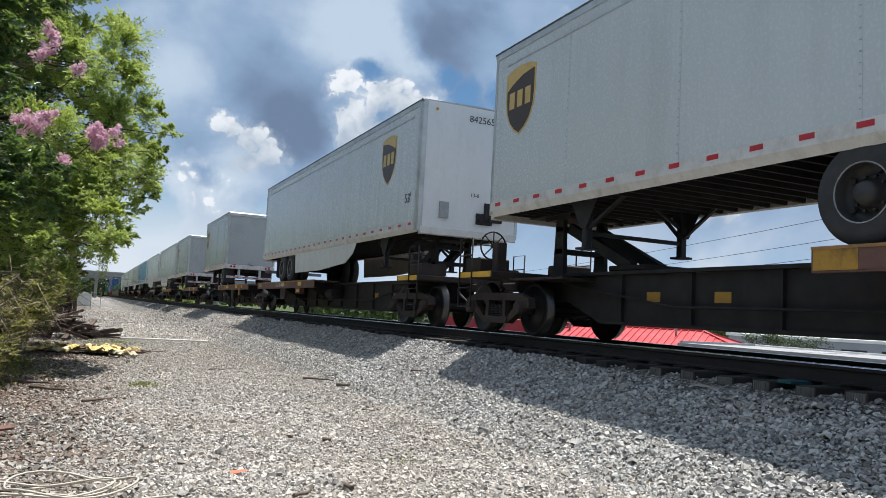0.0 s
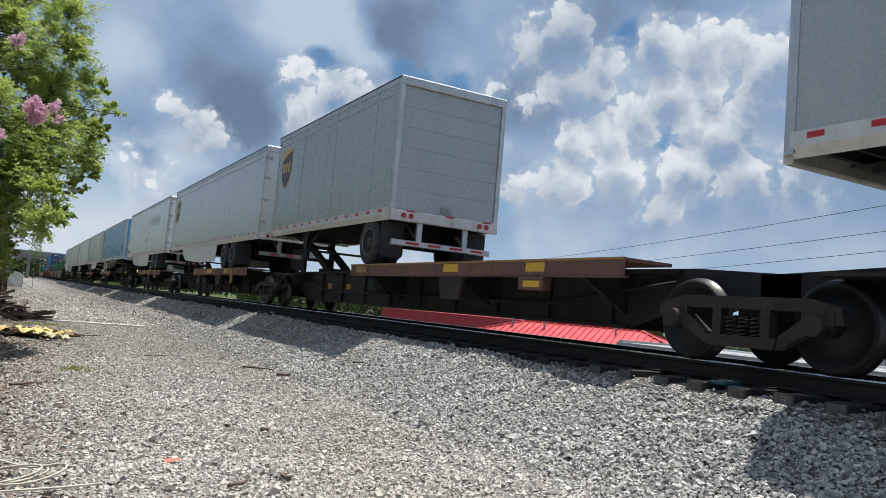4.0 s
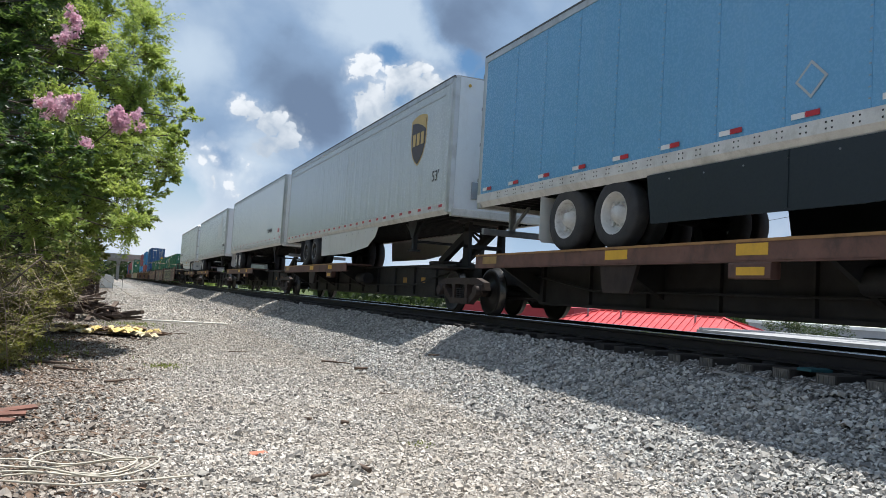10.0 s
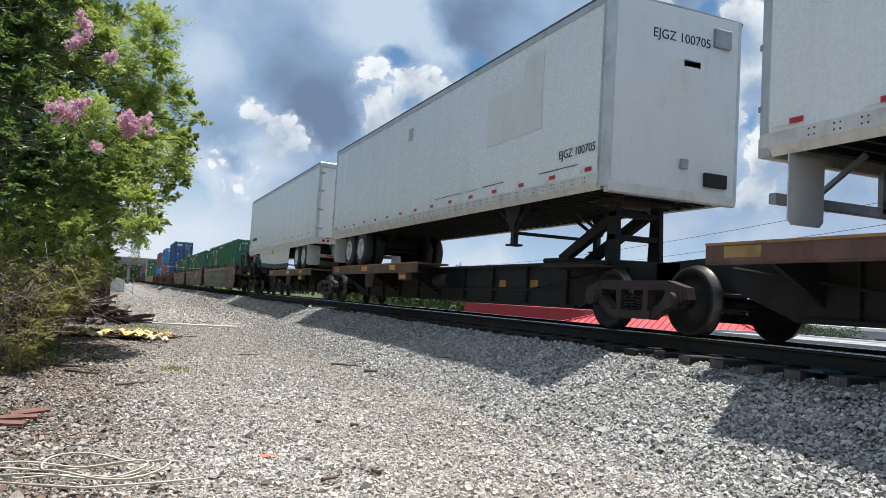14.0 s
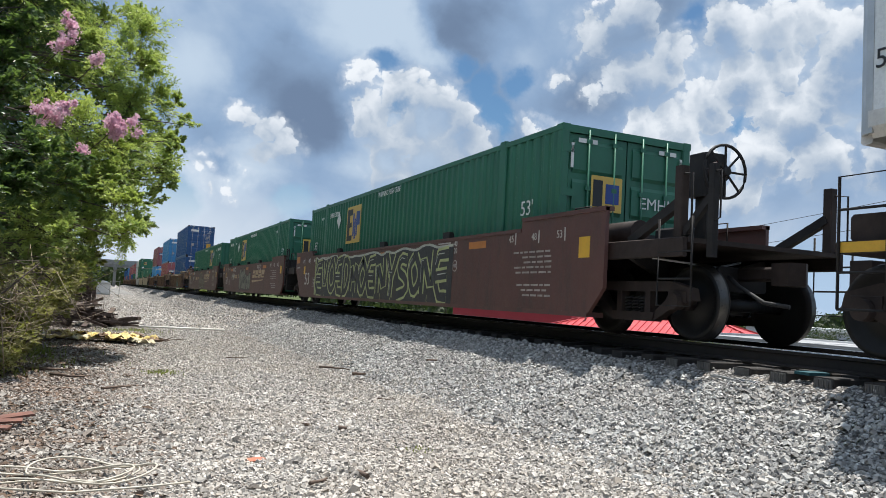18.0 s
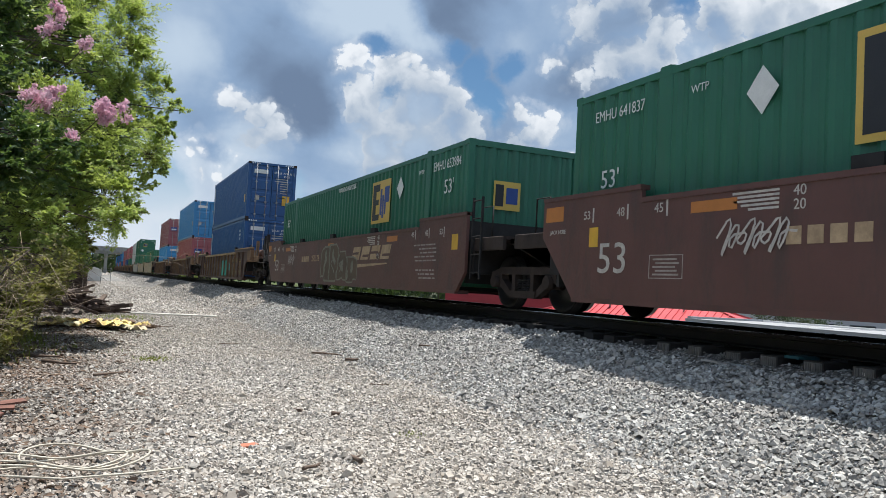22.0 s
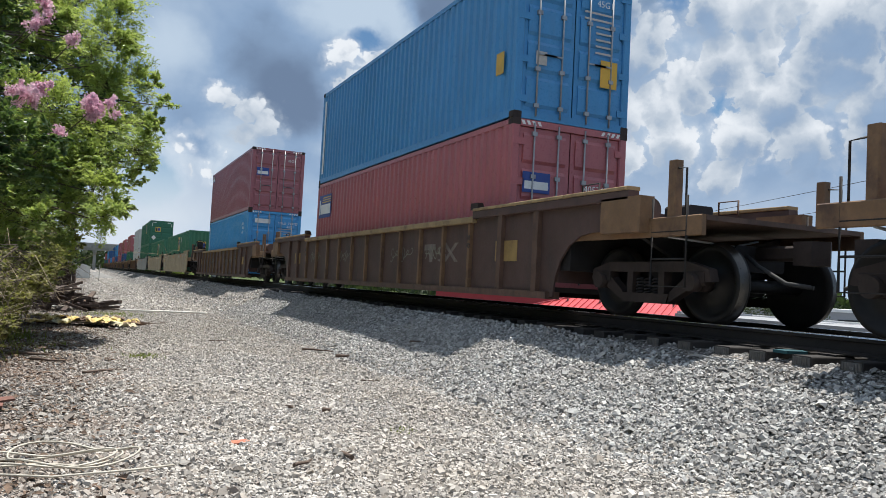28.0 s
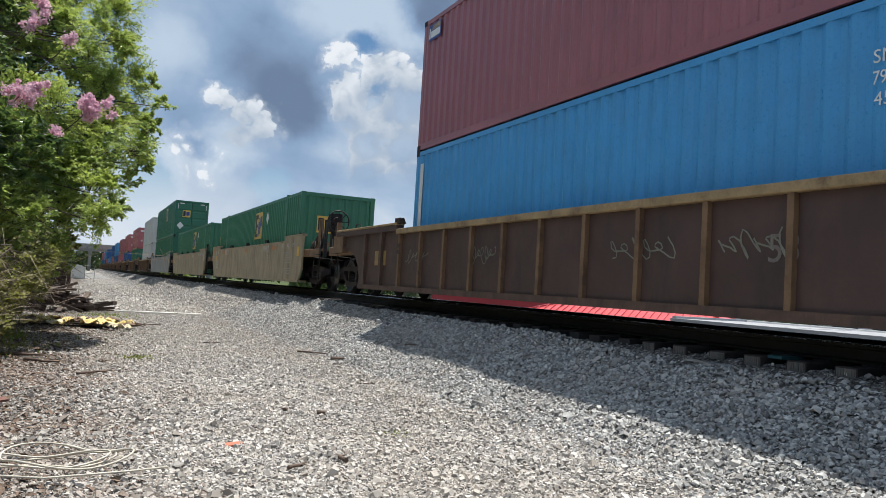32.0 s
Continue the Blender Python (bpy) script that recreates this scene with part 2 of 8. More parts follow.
def stones(name, pale, dark, warm, rough=0.9, warm_share=0.35):
    """Broken stones: a grey of its own for each stone."""
    m = bpy.data.materials.new(name)
    m.use_nodes = True
    t = m.node_tree
    b = t.nodes["Principled BSDF"]
    g = nd(t, "ShaderNodeNewGeometry")
    r = g.outputs["Random Per Island"]
    n = nd(t, "ShaderNodeTexNoise", {"Vector": g.outputs["Position"], "Scale": 60.0, "Detail": 4.0, "Roughness": 0.7}).outputs["Fac"]
    n2 = nd(t, "ShaderNodeTexNoise", {"Vector": g.outputs["Position"], "Scale": 0.6, "Detail": 4.0}).outputs["Fac"]
    col = mixc(t, mth(t, "POWER", r, 0.9), pale, dark)
    col = mixc(t, smooth(t, mth(t, "FRACT", mth(t, "MULTIPLY", r, 7.31)), 0.72, 0.95, 0.0, 0.6), col, warm)
    col = mixc(t, smooth(t, n2, 0.40, 0.66, 0.0, warm_share), col, warm)
    col = mixc(t, smooth(t, n, 0.35, 0.75, 0.0, 0.45), col, tuple(c * 0.55 for c in pale))
    t.links.new(col, b.inputs["Base Color"])
    b.inputs["Roughness"].default_value = rough
    b.inputs["Specular IOR Level"].default_value = 0.25
    t.links.new(nd(t, "ShaderNodeBump", {"Strength": 0.35, "Distance": 0.006, "Height": n}).outputs[0], b.inputs["Normal"])
    return m


def ground_material():
    """Crushed grey stone with joints between the stones, earth and litter on the verge, grass beyond the track."""
    m = bpy.data.materials.new("crushed_stone_ground")
    m.use_nodes = True
    t = m.node_tree
    b = t.nodes["Principled BSDF"]
    pos = nd(t, "ShaderNodeNewGeometry").outputs["Position"]
    x = nd(t, "ShaderNodeSeparateXYZ", {0: pos}).outputs[0]
    vo = nd(t, "ShaderNodeTexVoronoi", {"Vector": pos, "Scale": 21.0, "Randomness": 1.0})
    edge = nd(t, "ShaderNodeTexVoronoi", {"Vector": pos, "Scale": 21.0, "Randomness": 1.0}, feature="DISTANCE_TO_EDGE").outputs["Distance"]
    cell = nd(t, "ShaderNodeSeparateColor", {0: vo.outputs["Color"]})
    n1 = nd(t, "ShaderNodeTexNoise", {"Vector": pos, "Scale": 0.45, "Detail": 5.0, "Roughness": 0.6}).outputs["Fac"]
    n2 = nd(t, "ShaderNodeTexNoise", {"Vector": pos, "Scale": 3.2, "Detail": 6.0, "Roughness": 0.7}).outputs["Fac"]
    n3 = nd(t, "ShaderNodeTexNoise", {"Vector": pos, "Scale": 70.0, "Detail": 3.0, "Roughness": 0.7}).outputs["Fac"]
    stone = mixc(t, cell.outputs[0], (0.15, 0.143, 0.136), (0.50, 0.48, 0.455))
    stone = mixc(t, smooth(t, cell.outputs[1], 0.8, 0.95, 0.0, 0.5), stone, (0.36, 0.30, 0.24))
    stone = mixc(t, smooth(t, edge, 0.0, 0.14, 0.75, 0.0), stone, (0.07, 0.065, 0.06))
    dusty = mixc(t, n3, (0.38, 0.345, 0.30), (0.56, 0.52, 0.46))
    path = smooth(t, mth(t, "ABSOLUTE", mth(t, "SUBTRACT", x, 1.9)), 0.5, 2.6, 1.0, 0.0)
    col = mixc(t, mth(t, "MULTIPLY", smooth(t, n2, 0.38, 0.62), mth(t, "MULTIPLY", path, 0.75)), stone, dusty)
    earth = mixc(t, n2, (0.085, 0.058, 0.042), (0.27, 0.205, 0.155))
    verge = smooth(t, mth(t, "ADD", x, mth(t, "MULTIPLY", mth(t, "SUBTRACT", n1, 0.5), 3.2)), -1.4, 1.0, 1.0, 0.0)
    col = mixc(t, mth(t, "MULTIPLY", verge, smooth(t, n2, 0.38, 0.58, 0.25, 0.95)), col, earth)
    lawn = mixc(t, n2, (0.045, 0.068, 0.022), (0.10, 0.125, 0.045))
    col = mixc(t, smooth(t, mth(t, "ADD", x, mth(t, "MULTIPLY", n1, 3.0)), 17.5, 19.5), col, lawn)
    deep = smooth(t, mth(t, "ADD", x, mth(t, "MULTIPLY", n1, 3.0)), -6.5, -3.5, 1.0, 0.0)
    col = mixc(t, deep, col, mixc(t, n2, (0.05, 0.06, 0.02), (0.12, 0.11, 0.05)))
    grit = nd(t, "ShaderNodeTexNoise", {"Vector": pos, "Scale": 11.0, "Detail": 9.0, "Roughness": 0.82}).outputs["Fac"]
    gain = smooth(t, grit, 0.36, 0.64, 0.30, 1.45)
    col = mixc(t, 1.0, col, nd(t, "ShaderNodeCombineColor", {0: gain, 1: gain, 2: gain}).outputs[0], "MULTIPLY")
    t.links.new(col, b.inputs["Base Color"])
    b.inputs["Roughness"].default_value = 0.95
    b.inputs["Specular IOR Level"].default_value = 0.2
    hgt = mth(t, "ADD", mth(t, "MULTIPLY", smooth(t, edge, 0.0, 0.25), 1.0), mth(t, "MULTIPLY", n3, 0.5))
    t.links.new(nd(t, "ShaderNodeBump", {"Strength": 0.9, "Distance": 0.03, "Height": hgt}).outputs[0], b.inputs["Normal"])
    return m


M = {}
M["ground"] = ground_material()
M["path_stone"] = stones("path_gravel_stone", (0.70, 0.655, 0.60), (0.16, 0.15, 0.137), (0.38, 0.325, 0.265))
M["ballast_stone"] = stones("ballast_stone", (0.68, 0.67, 0.64), (0.10, 0.10, 0.102), (0.34, 0.31, 0.28))
M["rail_web"] = material("rusty_rail", (0.022, 0.018, 0.017), 0.75, 0.2, 0.25, 4, 60)
M["rail_head"] = material("polished_rail_head", (0.62, 0.62, 0.63), 0.22, 1.0, 0.08, 2, 50, 0.05)
M["wheel_steel"] = material("oily_black_wheel", (0.012, 0.0115, 0.012), 0.5, 0.0, 0.3, 3, 40, 0.15, (0.03, 0.024, 0.02), 0.3, 0.5, spec=0.3)
M["tread"] = material("worn_wheel_tread", (0.10, 0.095, 0.09), 0.35, 0.9, 0.15, 5, 60, 0.05)
M["tie"] = material("creosoted_wood", (0.032, 0.028, 0.026), 0.85, 0, 0.3, 5, 45, 0.4)
M["tie_plate"] = material("galvanised_end_plate", (0.17, 0.165, 0.16), 0.6, 0.6, 0.2, 6, 60)
M["van_white"] = material("white_trailer_panel", (0.82, 0.85, 0.85), 0.28, 0, 0.02, 0.5, 25, 0.003, (0.64, 0.66, 0.65), 0.95, 0.35, 0.5, ripple=0.6)
# the upright dirt streaks also paint in smeared reflections of the bright ground
M["van_grey"] = material("pale_grey_trailer_panel", (0.585, 0.625, 0.625), 0.24, 0.0, 0.02, 0.5, 25, 0.003, (0.44, 0.47, 0.46), 0.95, 0.35, 0.5, ripple=0.7)
M["van_silver"] = material("washed_silver_panel", (0.84, 0.875, 0.87), 0.26, 0.0, 0.02, 0.5, 25, 0.003, (0.60, 0.63, 0.62), 0.95, 0.35, 0.5, ripple=0.6)
M["van_blue"] = material("blue_trailer_panel", (0.15, 0.375, 0.60), 0.26, 0, 0.03, 0.5, 30, 0.003, (0.23, 0.43, 0.61), 0.9, 0.3, 0.6, ripple=0.5)
M["van_nose"] = material("white_nose_panel", (0.74, 0.76, 0.77), 0.40, 0, 0.04, 0.9, 25, 0.03, (0.60, 0.59, 0.57), 0.7, 0.4)
M["roof_dull"] = material("dirty_trailer_roof", (0.30, 0.31, 0.31), 0.5, 0.1, 0.1, 1.5, 30, 0.05, (0.18, 0.17, 0.16), 0.2, 0.5)
M["roof_edge"] = material("dark_roof_edge", (0.085, 0.083, 0.082), 0.6, 0.2, 0.2, 3, 40, 0.1, (0.22, 0.21, 0.2), 0.2, 0.5)
M["alu"] = material("dull_aluminium", (0.58, 0.58, 0.57), 0.42, 0.75, 0.1, 3, 50, 0.1, (0.25, 0.22, 0.19), 0.5, 0.45)
M["dirty_alu"] = material("grimy_aluminium_rail", (0.68, 0.67, 0.64), 0.5, 0.15, 0.12, 3, 50, 0.1, (0.34, 0.31, 0.27), 0.3, 0.5, 2.5)
M["brand_tan"] = material("faded_tan_railway_mark", (0.46, 0.33, 0.20), 0.6, 0, 0.2, 5, 30, 0.0, (0.2, 0.12, 0.08), 0.3, 0.5, 3)
M["deck_tan"] = material("worn_tan_deck_paint", (0.34, 0.185, 0.07), 0.62, 0, 0.2, 2, 30, 0.15, (0.13, 0.07, 0.045), 0.3, 0.7, 2.2)
M["skirt_band"] = material("dark_rubber_skirt_edge", (0.05, 0.055, 0.06), 0.7, 0, 0.15, 3, 40, 0.1)
M["galv"] = material("galvanised_steel", (0.36, 0.37, 0.38), 0.45, 0.6, 0.15, 5, 60, 0.1, (0.14, 0.10, 0.08), 0.4, 0.5)
M["black_steel"] = material("grimy_black_steel", (0.027, 0.0255, 0.026), 0.65, 0.0, 0.35, 3, 40, 0.2, (0.034, 0.026, 0.022), 0.4, 0.5, spec=0.25)
M["brown_steel"] = material("rust_brown_steel", (0.045, 0.033, 0.029), 0.7, 0.0, 0.3, 3, 40, 0.25, (0.016, 0.014, 0.014), 0.5, 0.6, spec=0.25)
M["floor_under"] = material("dark_trailer_underside", (0.03, 0.03, 0.031), 0.8, 0.1, 0.3, 4, 40, 0.2, spec=0.25)
M["tyre"] = material("black_rubber", (0.038, 0.038, 0.040), 0.8, 0, 0.25, 6, 60, 0.2, (0.085, 0.075, 0.065), 0.0, 0.5)
M["rim_white"] = material("white_steel_rim", (0.62, 0.61, 0.58), 0.5, 0, 0.1, 6, 50, 0.1, (0.16, 0.12, 0.09), 0.2, 0.7, 4)
M["rim_dark"] = material("grimy_steel_rim", (0.055, 0.053, 0.052), 0.55, 0.4, 0.2, 6, 50, 0.1, (0.06, 0.05, 0.045), 0.2, 0.7, 4)
M["skirt"] = material("white_plastic_skirt", (0.70, 0.70, 0.665), 0.45, 0, 0.03, 1.0, 25, 0.03, (0.5, 0.48, 0.44), 0.7, 0.4)
M["skirt_dark"] = material("near_black_skirt", (0.012, 0.019, 0.024), 0.5, 0, 0.1, 1.0, 25, 0.05)
M["red_tape"] = material("red_reflective_tape", (0.50, 0.025, 0.035), 0.35, 0, 0.06, 5, 60, 0.05)
M["white_tape"] = material("white_reflective_tape", (0.78, 0.78, 0.76), 0.35, 0, 0.05, 5, 60, 0.05)
M["gold"] = material("gold_decal", (0.62, 0.42, 0.13), 0.4, 0, 0.08, 6, 60, 0.03)
M["umber"] = material("dark_brown_decal", (0.055, 0.032, 0.022), 0.4, 0, 0.1, 6, 60, 0.03)
M["ink"] = material("black_lettering", (0.025, 0.025, 0.028), 0.5, 0, 0.1, 6, 60, 0.0)
M["faded_ink"] = material("faded_lettering", (0.45, 0.47, 0.48), 0.5, 0, 0.08, 6, 60, 0.0)
M["ghost_ink"] = material("ghost_of_removed_lettering", (0.66, 0.69, 0.69), 0.4, 0, 0.06, 4, 40, 0.0)
M["white_ink"] = material("white_lettering", (0.78, 0.78, 0.75), 0.5, 0, 0.08, 6, 60, 0.0)
M["worn_ink"] = material("thin_worn_stencil", (0.36, 0.32, 0.29), 0.6, 0, 0.3, 6, 30, 0.0)
M["dull_ink"] = material("worn_white_lettering", (0.50, 0.47, 0.43), 0.6, 0, 0.2, 6, 30, 0.0)
M["deck_yellow"] = material("worn_yellow_paint", (0.42, 0.23, 0.035), 0.6, 0, 0.2, 2, 30, 0.15, (0.06, 0.036, 0.026), 0.3, 0.9, 1.8)
M["patch_yellow"] = material("yellow_reflective_patch", (0.72, 0.42, 0.05), 0.45, 0, 0.08, 4, 50, 0.05, (0.3, 0.18, 0.06), 0.2, 0.4)
M["orange"] = material("faded_orange_patch", (0.50, 0.19, 0.05), 0.5, 0, 0.1, 4, 50, 0.05)
M["well_brown"] = material("brown_well_car_paint", (0.120, 0.056, 0.048), 0.55, 0, 0.14, 1.2, 30, 0.12, (0.066, 0.046, 0.042), 0.75, 0.75, 0.9)
M["well_rust"] = material("weathered_brown_paint", (0.090, 0.051, 0.042), 0.62, 0, 0.25, 1.4, 30, 0.2, (0.052, 0.037, 0.033), 0.7, 0.75, 0.9)
M["chord_rust"] = material("faded_yellow_brown_chord", (0.215, 0.125, 0.065), 0.68, 0, 0.25, 1.6, 30, 0.2, (0.075, 0.042, 0.03), 0.2, 0.9, 1.6)
M["well_yellow"] = material("faded_yellow_well_paint", (0.38, 0.30, 0.19), 0.6, 0, 0.15, 1.2, 30, 0.12, (0.16, 0.11, 0.07), 0.75, 0.85, 0.9)
M["well_grey"] = material("pale_grey_well_paint", (0.34, 0.33, 0.31), 0.6, 0, 0.12, 1.2, 30, 0.12, (0.15, 0.12, 0.10), 0.75, 0.75, 0.9)
M["green_box"] = material("green_container_paint", (0.030, 0.155, 0.092), 0.42, 0, 0.1, 0.9, 30, 0.06, (0.05, 0.13, 0.09), 0.8, 0.5)
M["green_pale"] = material("faded_green_container_paint", (0.045, 0.19, 0.11), 0.45, 0, 0.1, 0.9, 30, 0.06, (0.06, 0.14, 0.09), 0.8, 0.5)
M["navy_box"] = material("dark_blue_container_paint", (0.024, 0.094, 0.26), 0.38, 0, 0.1, 0.9, 30, 0.06, (0.04, 0.085, 0.17), 0.8, 0.5)
M["blue_box"] = material("blue_container_paint", (0.062, 0.27, 0.54), 0.34, 0, 0.08, 0.9, 30, 0.05, (0.08, 0.22, 0.40), 0.8, 0.5)
M["sky_box"] = material("bright_blue_container_paint", (0.066, 0.335, 0.66), 0.34, 0, 0.08, 0.9, 30, 0.05, (0.09, 0.28, 0.50), 0.8, 0.5)
M["red_box"] = material("rust_red_container_paint", (0.44, 0.132, 0.14), 0.34, 0, 0.08, 0.9, 30, 0.05, (0.32, 0.11, 0.115), 0.8, 0.5)
M["maroon_box"] = material("maroon_container_paint", (0.35, 0.12, 0.135), 0.36, 0, 0.08, 0.9, 30, 0.05, (0.25, 0.10, 0.11), 0.8, 0.5)
M["white_box"] = material("off_white_container_paint", (0.62, 0.61, 0.57), 0.5, 0, 0.06, 0.9, 30, 0.06, (0.36, 0.31, 0.25), 0.8, 0.5)
M["logo_yellow"] = material("yellow_decal", (0.70, 0.47, 0.10), 0.45, 0, 0.06, 4, 50, 0.03)
M["logo_blue"] = material("blue_decal", (0.03, 0.07, 0.28), 0.45, 0, 0.06, 4, 50, 0.03)
M["graf_dark"] = material("dark_spray_paint", (0.040, 0.042, 0.046), 0.6, 0, 0.25, 2, 30, 0.03, (0.09, 0.07, 0.06), 0.3, 0.6)
M["graf_pale"] = material("pale_spray_paint", (0.47, 0.48, 0.42), 0.6, 0, 0.2, 2, 30, 0.03)
M["graf_green"] = material("yellow_green_spray_paint", (0.42, 0.45, 0.21), 0.6, 0, 0.25, 2, 30, 0.03)
M["graf_teal"] = material("teal_spray_paint", (0.03, 0.36, 0.29), 0.6, 0, 0.15, 2, 30, 0.03)
M["graf_gold"] = material("faded_ochre_spray_paint", (0.15, 0.10, 0.035), 0.6, 0, 0.3, 2, 30, 0.03, (0.07, 0.045, 0.03), 0.3, 0.7)
M["bark"] = material("grey_brown_bark", (0.085, 0.066, 0.052), 0.9, 0, 0.25, 6, 50, 0.5)
M["dry_twig"] = material("dry_twigs", (0.30, 0.24, 0.175), 0.9, 0, 0.35, 6, 50, 0.3)
M["leaf"] = leafy("myrtle_leaf", (0.125, 0.215, 0.065), (0.50, 0.57, 0.14), 0.36, (0.58, 0.68, 0.16))
# deep green foliage, with the crown's deep shade put into the colour too
M["leaf_dark"] = leafy("deep_green_shaded_leaf", (0.032, 0.075, 0.028), (0.105, 0.165, 0.050), 0.30, (0.20, 0.30, 0.05))
M["leaf_olive"] = leafy("dusty_olive_leaf", (0.125, 0.115, 0.050), (0.30, 0.25, 0.105))
M["blossom"] = leafy("pink_blossom", (0.62, 0.38, 0.49), (0.84, 0.68, 0.74), 0.6, (0.85, 0.5, 0.62))
M["grass"] = leafy("verge_grass", (0.075, 0.11, 0.02), (0.17, 0.19, 0.05))
M["far_leaf"] = leafy("distant_foliage", (0.022, 0.040, 0.015), (0.055, 0.078, 0.028), 0.6, (0.04, 0.065, 0.015))
M["wood_leaf"] = leafy("sunlit_woodland_leaf", (0.09, 0.15, 0.04), (0.24, 0.30, 0.09), 0.5, (0.30, 0.38, 0.08))
M["concrete"] = material("weathered_concrete", (0.36, 0.35, 0.33), 0.85, 0, 0.12, 0.8, 20, 0.2, (0.16, 0.15, 0.14), 0.7, 0.6, 0.5)
M["asphalt"] = material("pale_worn_asphalt", (0.20, 0.20, 0.20), 0.9, 0, 0.12, 0.5, 20, 0.2, world=True)
M["red_roof"] = material("red_metal_roof", (0.52, 0.06, 0.065), 0.4, 0.1, 0.06, 0.8, 20, 0.05, (0.55, 0.22, 0.21), 0.1, 0.35)
M["red_wall"] = material("red_painted_wall", (0.42, 0.035, 0.05), 0.55, 0, 0.06, 0.8, 20, 0.05)
M["white_paint"] = material("white_paint", (0.76, 0.76, 0.74), 0.5, 0, 0.05, 1.5, 30, 0.05, (0.45, 0.42, 0.38), 0.6, 0.3)
M["grey_wall"] = material("grey_rendered_wall", (0.33, 0.34, 0.36), 0.8, 0, 0.07, 0.8, 20, 0.1)
M["glass"] = material("dark_window_glass", (0.03, 0.035, 0.04), 0.1, 0, 0.1, 2, 30, 0.0)
M["old_wood"] = material("dark_weathered_timber", (0.075, 0.052, 0.042), 0.9, 0, 0.35, 4, 40, 0.5, (0.16, 0.12, 0.10), 0.0, 0.5, 3)
M["tarp"] = material("torn_yellow_tarpaulin", (0.55, 0.42, 0.14), 0.6, 0, 0.2, 4, 40, 0.2, (0.62, 0.56, 0.40), 0.0, 0.7, 5)
M["pipe"] = material("white_plastic_pipe", (0.78, 0.76, 0.70), 0.4, 0, 0.05, 4, 40, 0.05)
M["rope"] = material("off_white_hose", (0.54, 0.50, 0.42), 0.6, 0, 0.15, 8, 60, 0.1, (0.3, 0.26, 0.2), 0, 0.6, 6)
M["brick"] = material("orange_red_brick", (0.42, 0.15, 0.09), 0.85, 0, 0.18, 14, 90, 0.4, (0.36, 0.27, 0.22), 0.0, 0.6, 8)
M["rust_plate"] = material("rusted_plate", (0.17, 0.075, 0.055), 0.85, 0, 0.35, 8, 70, 0.4, (0.14, 0.11, 0.095), 0, 0.7, 6)
M["stick"] = material("weathered_stick", (0.12, 0.085, 0.065), 0.9, 0, 0.3, 10, 80, 0.5)
M["wire"] = material("black_cable", (0.03, 0.03, 0.03), 0.6, 0, 0.1, 5, 40, 0.0)
M["teal_rag"] = material("faded_teal_paint_mark", (0.012, 0.07, 0.085), 0.8, 0, 0.3, 12, 50, 0.2)
M["lamp_red"] = material("red_lamp_lens", (0.40, 0.02, 0.02), 0.2, 0, 0.05, 5, 40, 0.0)
M["amber"] = material("amber_box", (0.55, 0.32, 0.04), 0.5, 0, 0.1, 5, 40, 0.05)
M["pale_cloth"] = material("faded_cream_tarpaulin", (0.50, 0.45, 0.30), 0.7, 0, 0.15, 4, 40, 0.2)
M["deck_brown"] = material("brown_red_deck_paint", (0.150, 0.076, 0.058), 0.65, 0, 0.25, 2, 30, 0.2, (0.05, 0.035, 0.03), 0.3, 0.8, 1.6)
M["graf_faint"] = material("faded_grey_green_spray_paint", (0.22, 0.22, 0.17), 0.6, 0, 0.25, 2, 30, 0.03)
M["graf_murk"] = material("murky_brown_spray_paint", (0.11, 0.075, 0.05), 0.6, 0, 0.25, 2, 30, 0.03)
M["verge_stone"] = stones("dirty_verge_stone", (0.58, 0.535, 0.48), (0.07, 0.06, 0.052), (0.33, 0.25, 0.20), warm_share=0.5)
M["litter"] = material("dead_leaf_litter", (0.15, 0.10, 0.07), 0.9, 0, 0.45, 9, 60, 0.3)
M["white_roof"] = material("white_membrane_roof", (0.32, 0.32, 0.325), 0.55, 0, 0.06, 0.6, 15, 0.1, (0.22, 0.21, 0.21), 0.1, 0.4, 0.6)
# near-black wall colour: the shade on the wall's track side is painted in
M["shaded_wall"] = material("shade_darkened_wall", (0.035, 0.03, 0.028), 0.7, 0, 0.15, 0.8, 20, 0.1)
M["grit"] = material("grey_crushed_grit", (0.20, 0.195, 0.185), 0.95, 0, 0.3, 3, 30, 0.8)
# streaked like the pale grey panel: dirt runs and painted reflections in one
M["van_dull"] = material("dull_grey_trailer_panel", (0.42, 0.45, 0.45), 0.26, 0.1, 0.02, 0.5, 25, 0.003, (0.26, 0.29, 0.285), 0.95, 0.35, 0.5, ripple=0.7)
M["gear"] = material("dark_landing_gear_paint", (0.034, 0.034, 0.036), 0.6, 0.0, 0.3, 4, 40, 0.15, (0.05, 0.04, 0.035), 0.3, 0.5, spec=0.3)
M["chord_cap"] = material("worn_tan_cap_plate", (0.36, 0.25, 0.125), 0.7, 0, 0.25, 1.8, 30, 0.2, (0.12, 0.07, 0.045), 0.2, 0.9, 2.2)
M["post_brown"] = material("scuffed_brown_post", (0.118, 0.068, 0.048), 0.68, 0, 0.3, 2.5, 30, 0.2, (0.055, 0.037, 0.03), 0.6, 0.8, 2.0)
M["faded_mark"] = material("nearly_worn_off_lettering", (0.21, 0.175, 0.15), 0.65, 0, 0.3, 6, 30, 0.0)
M["patch_tan"] = material("dull_yellow_stencil_patch", (0.36, 0.235, 0.085), 0.6, 0, 0.2, 2, 30, 0.1, (0.16, 0.10, 0.05), 0.3, 0.7, 2)


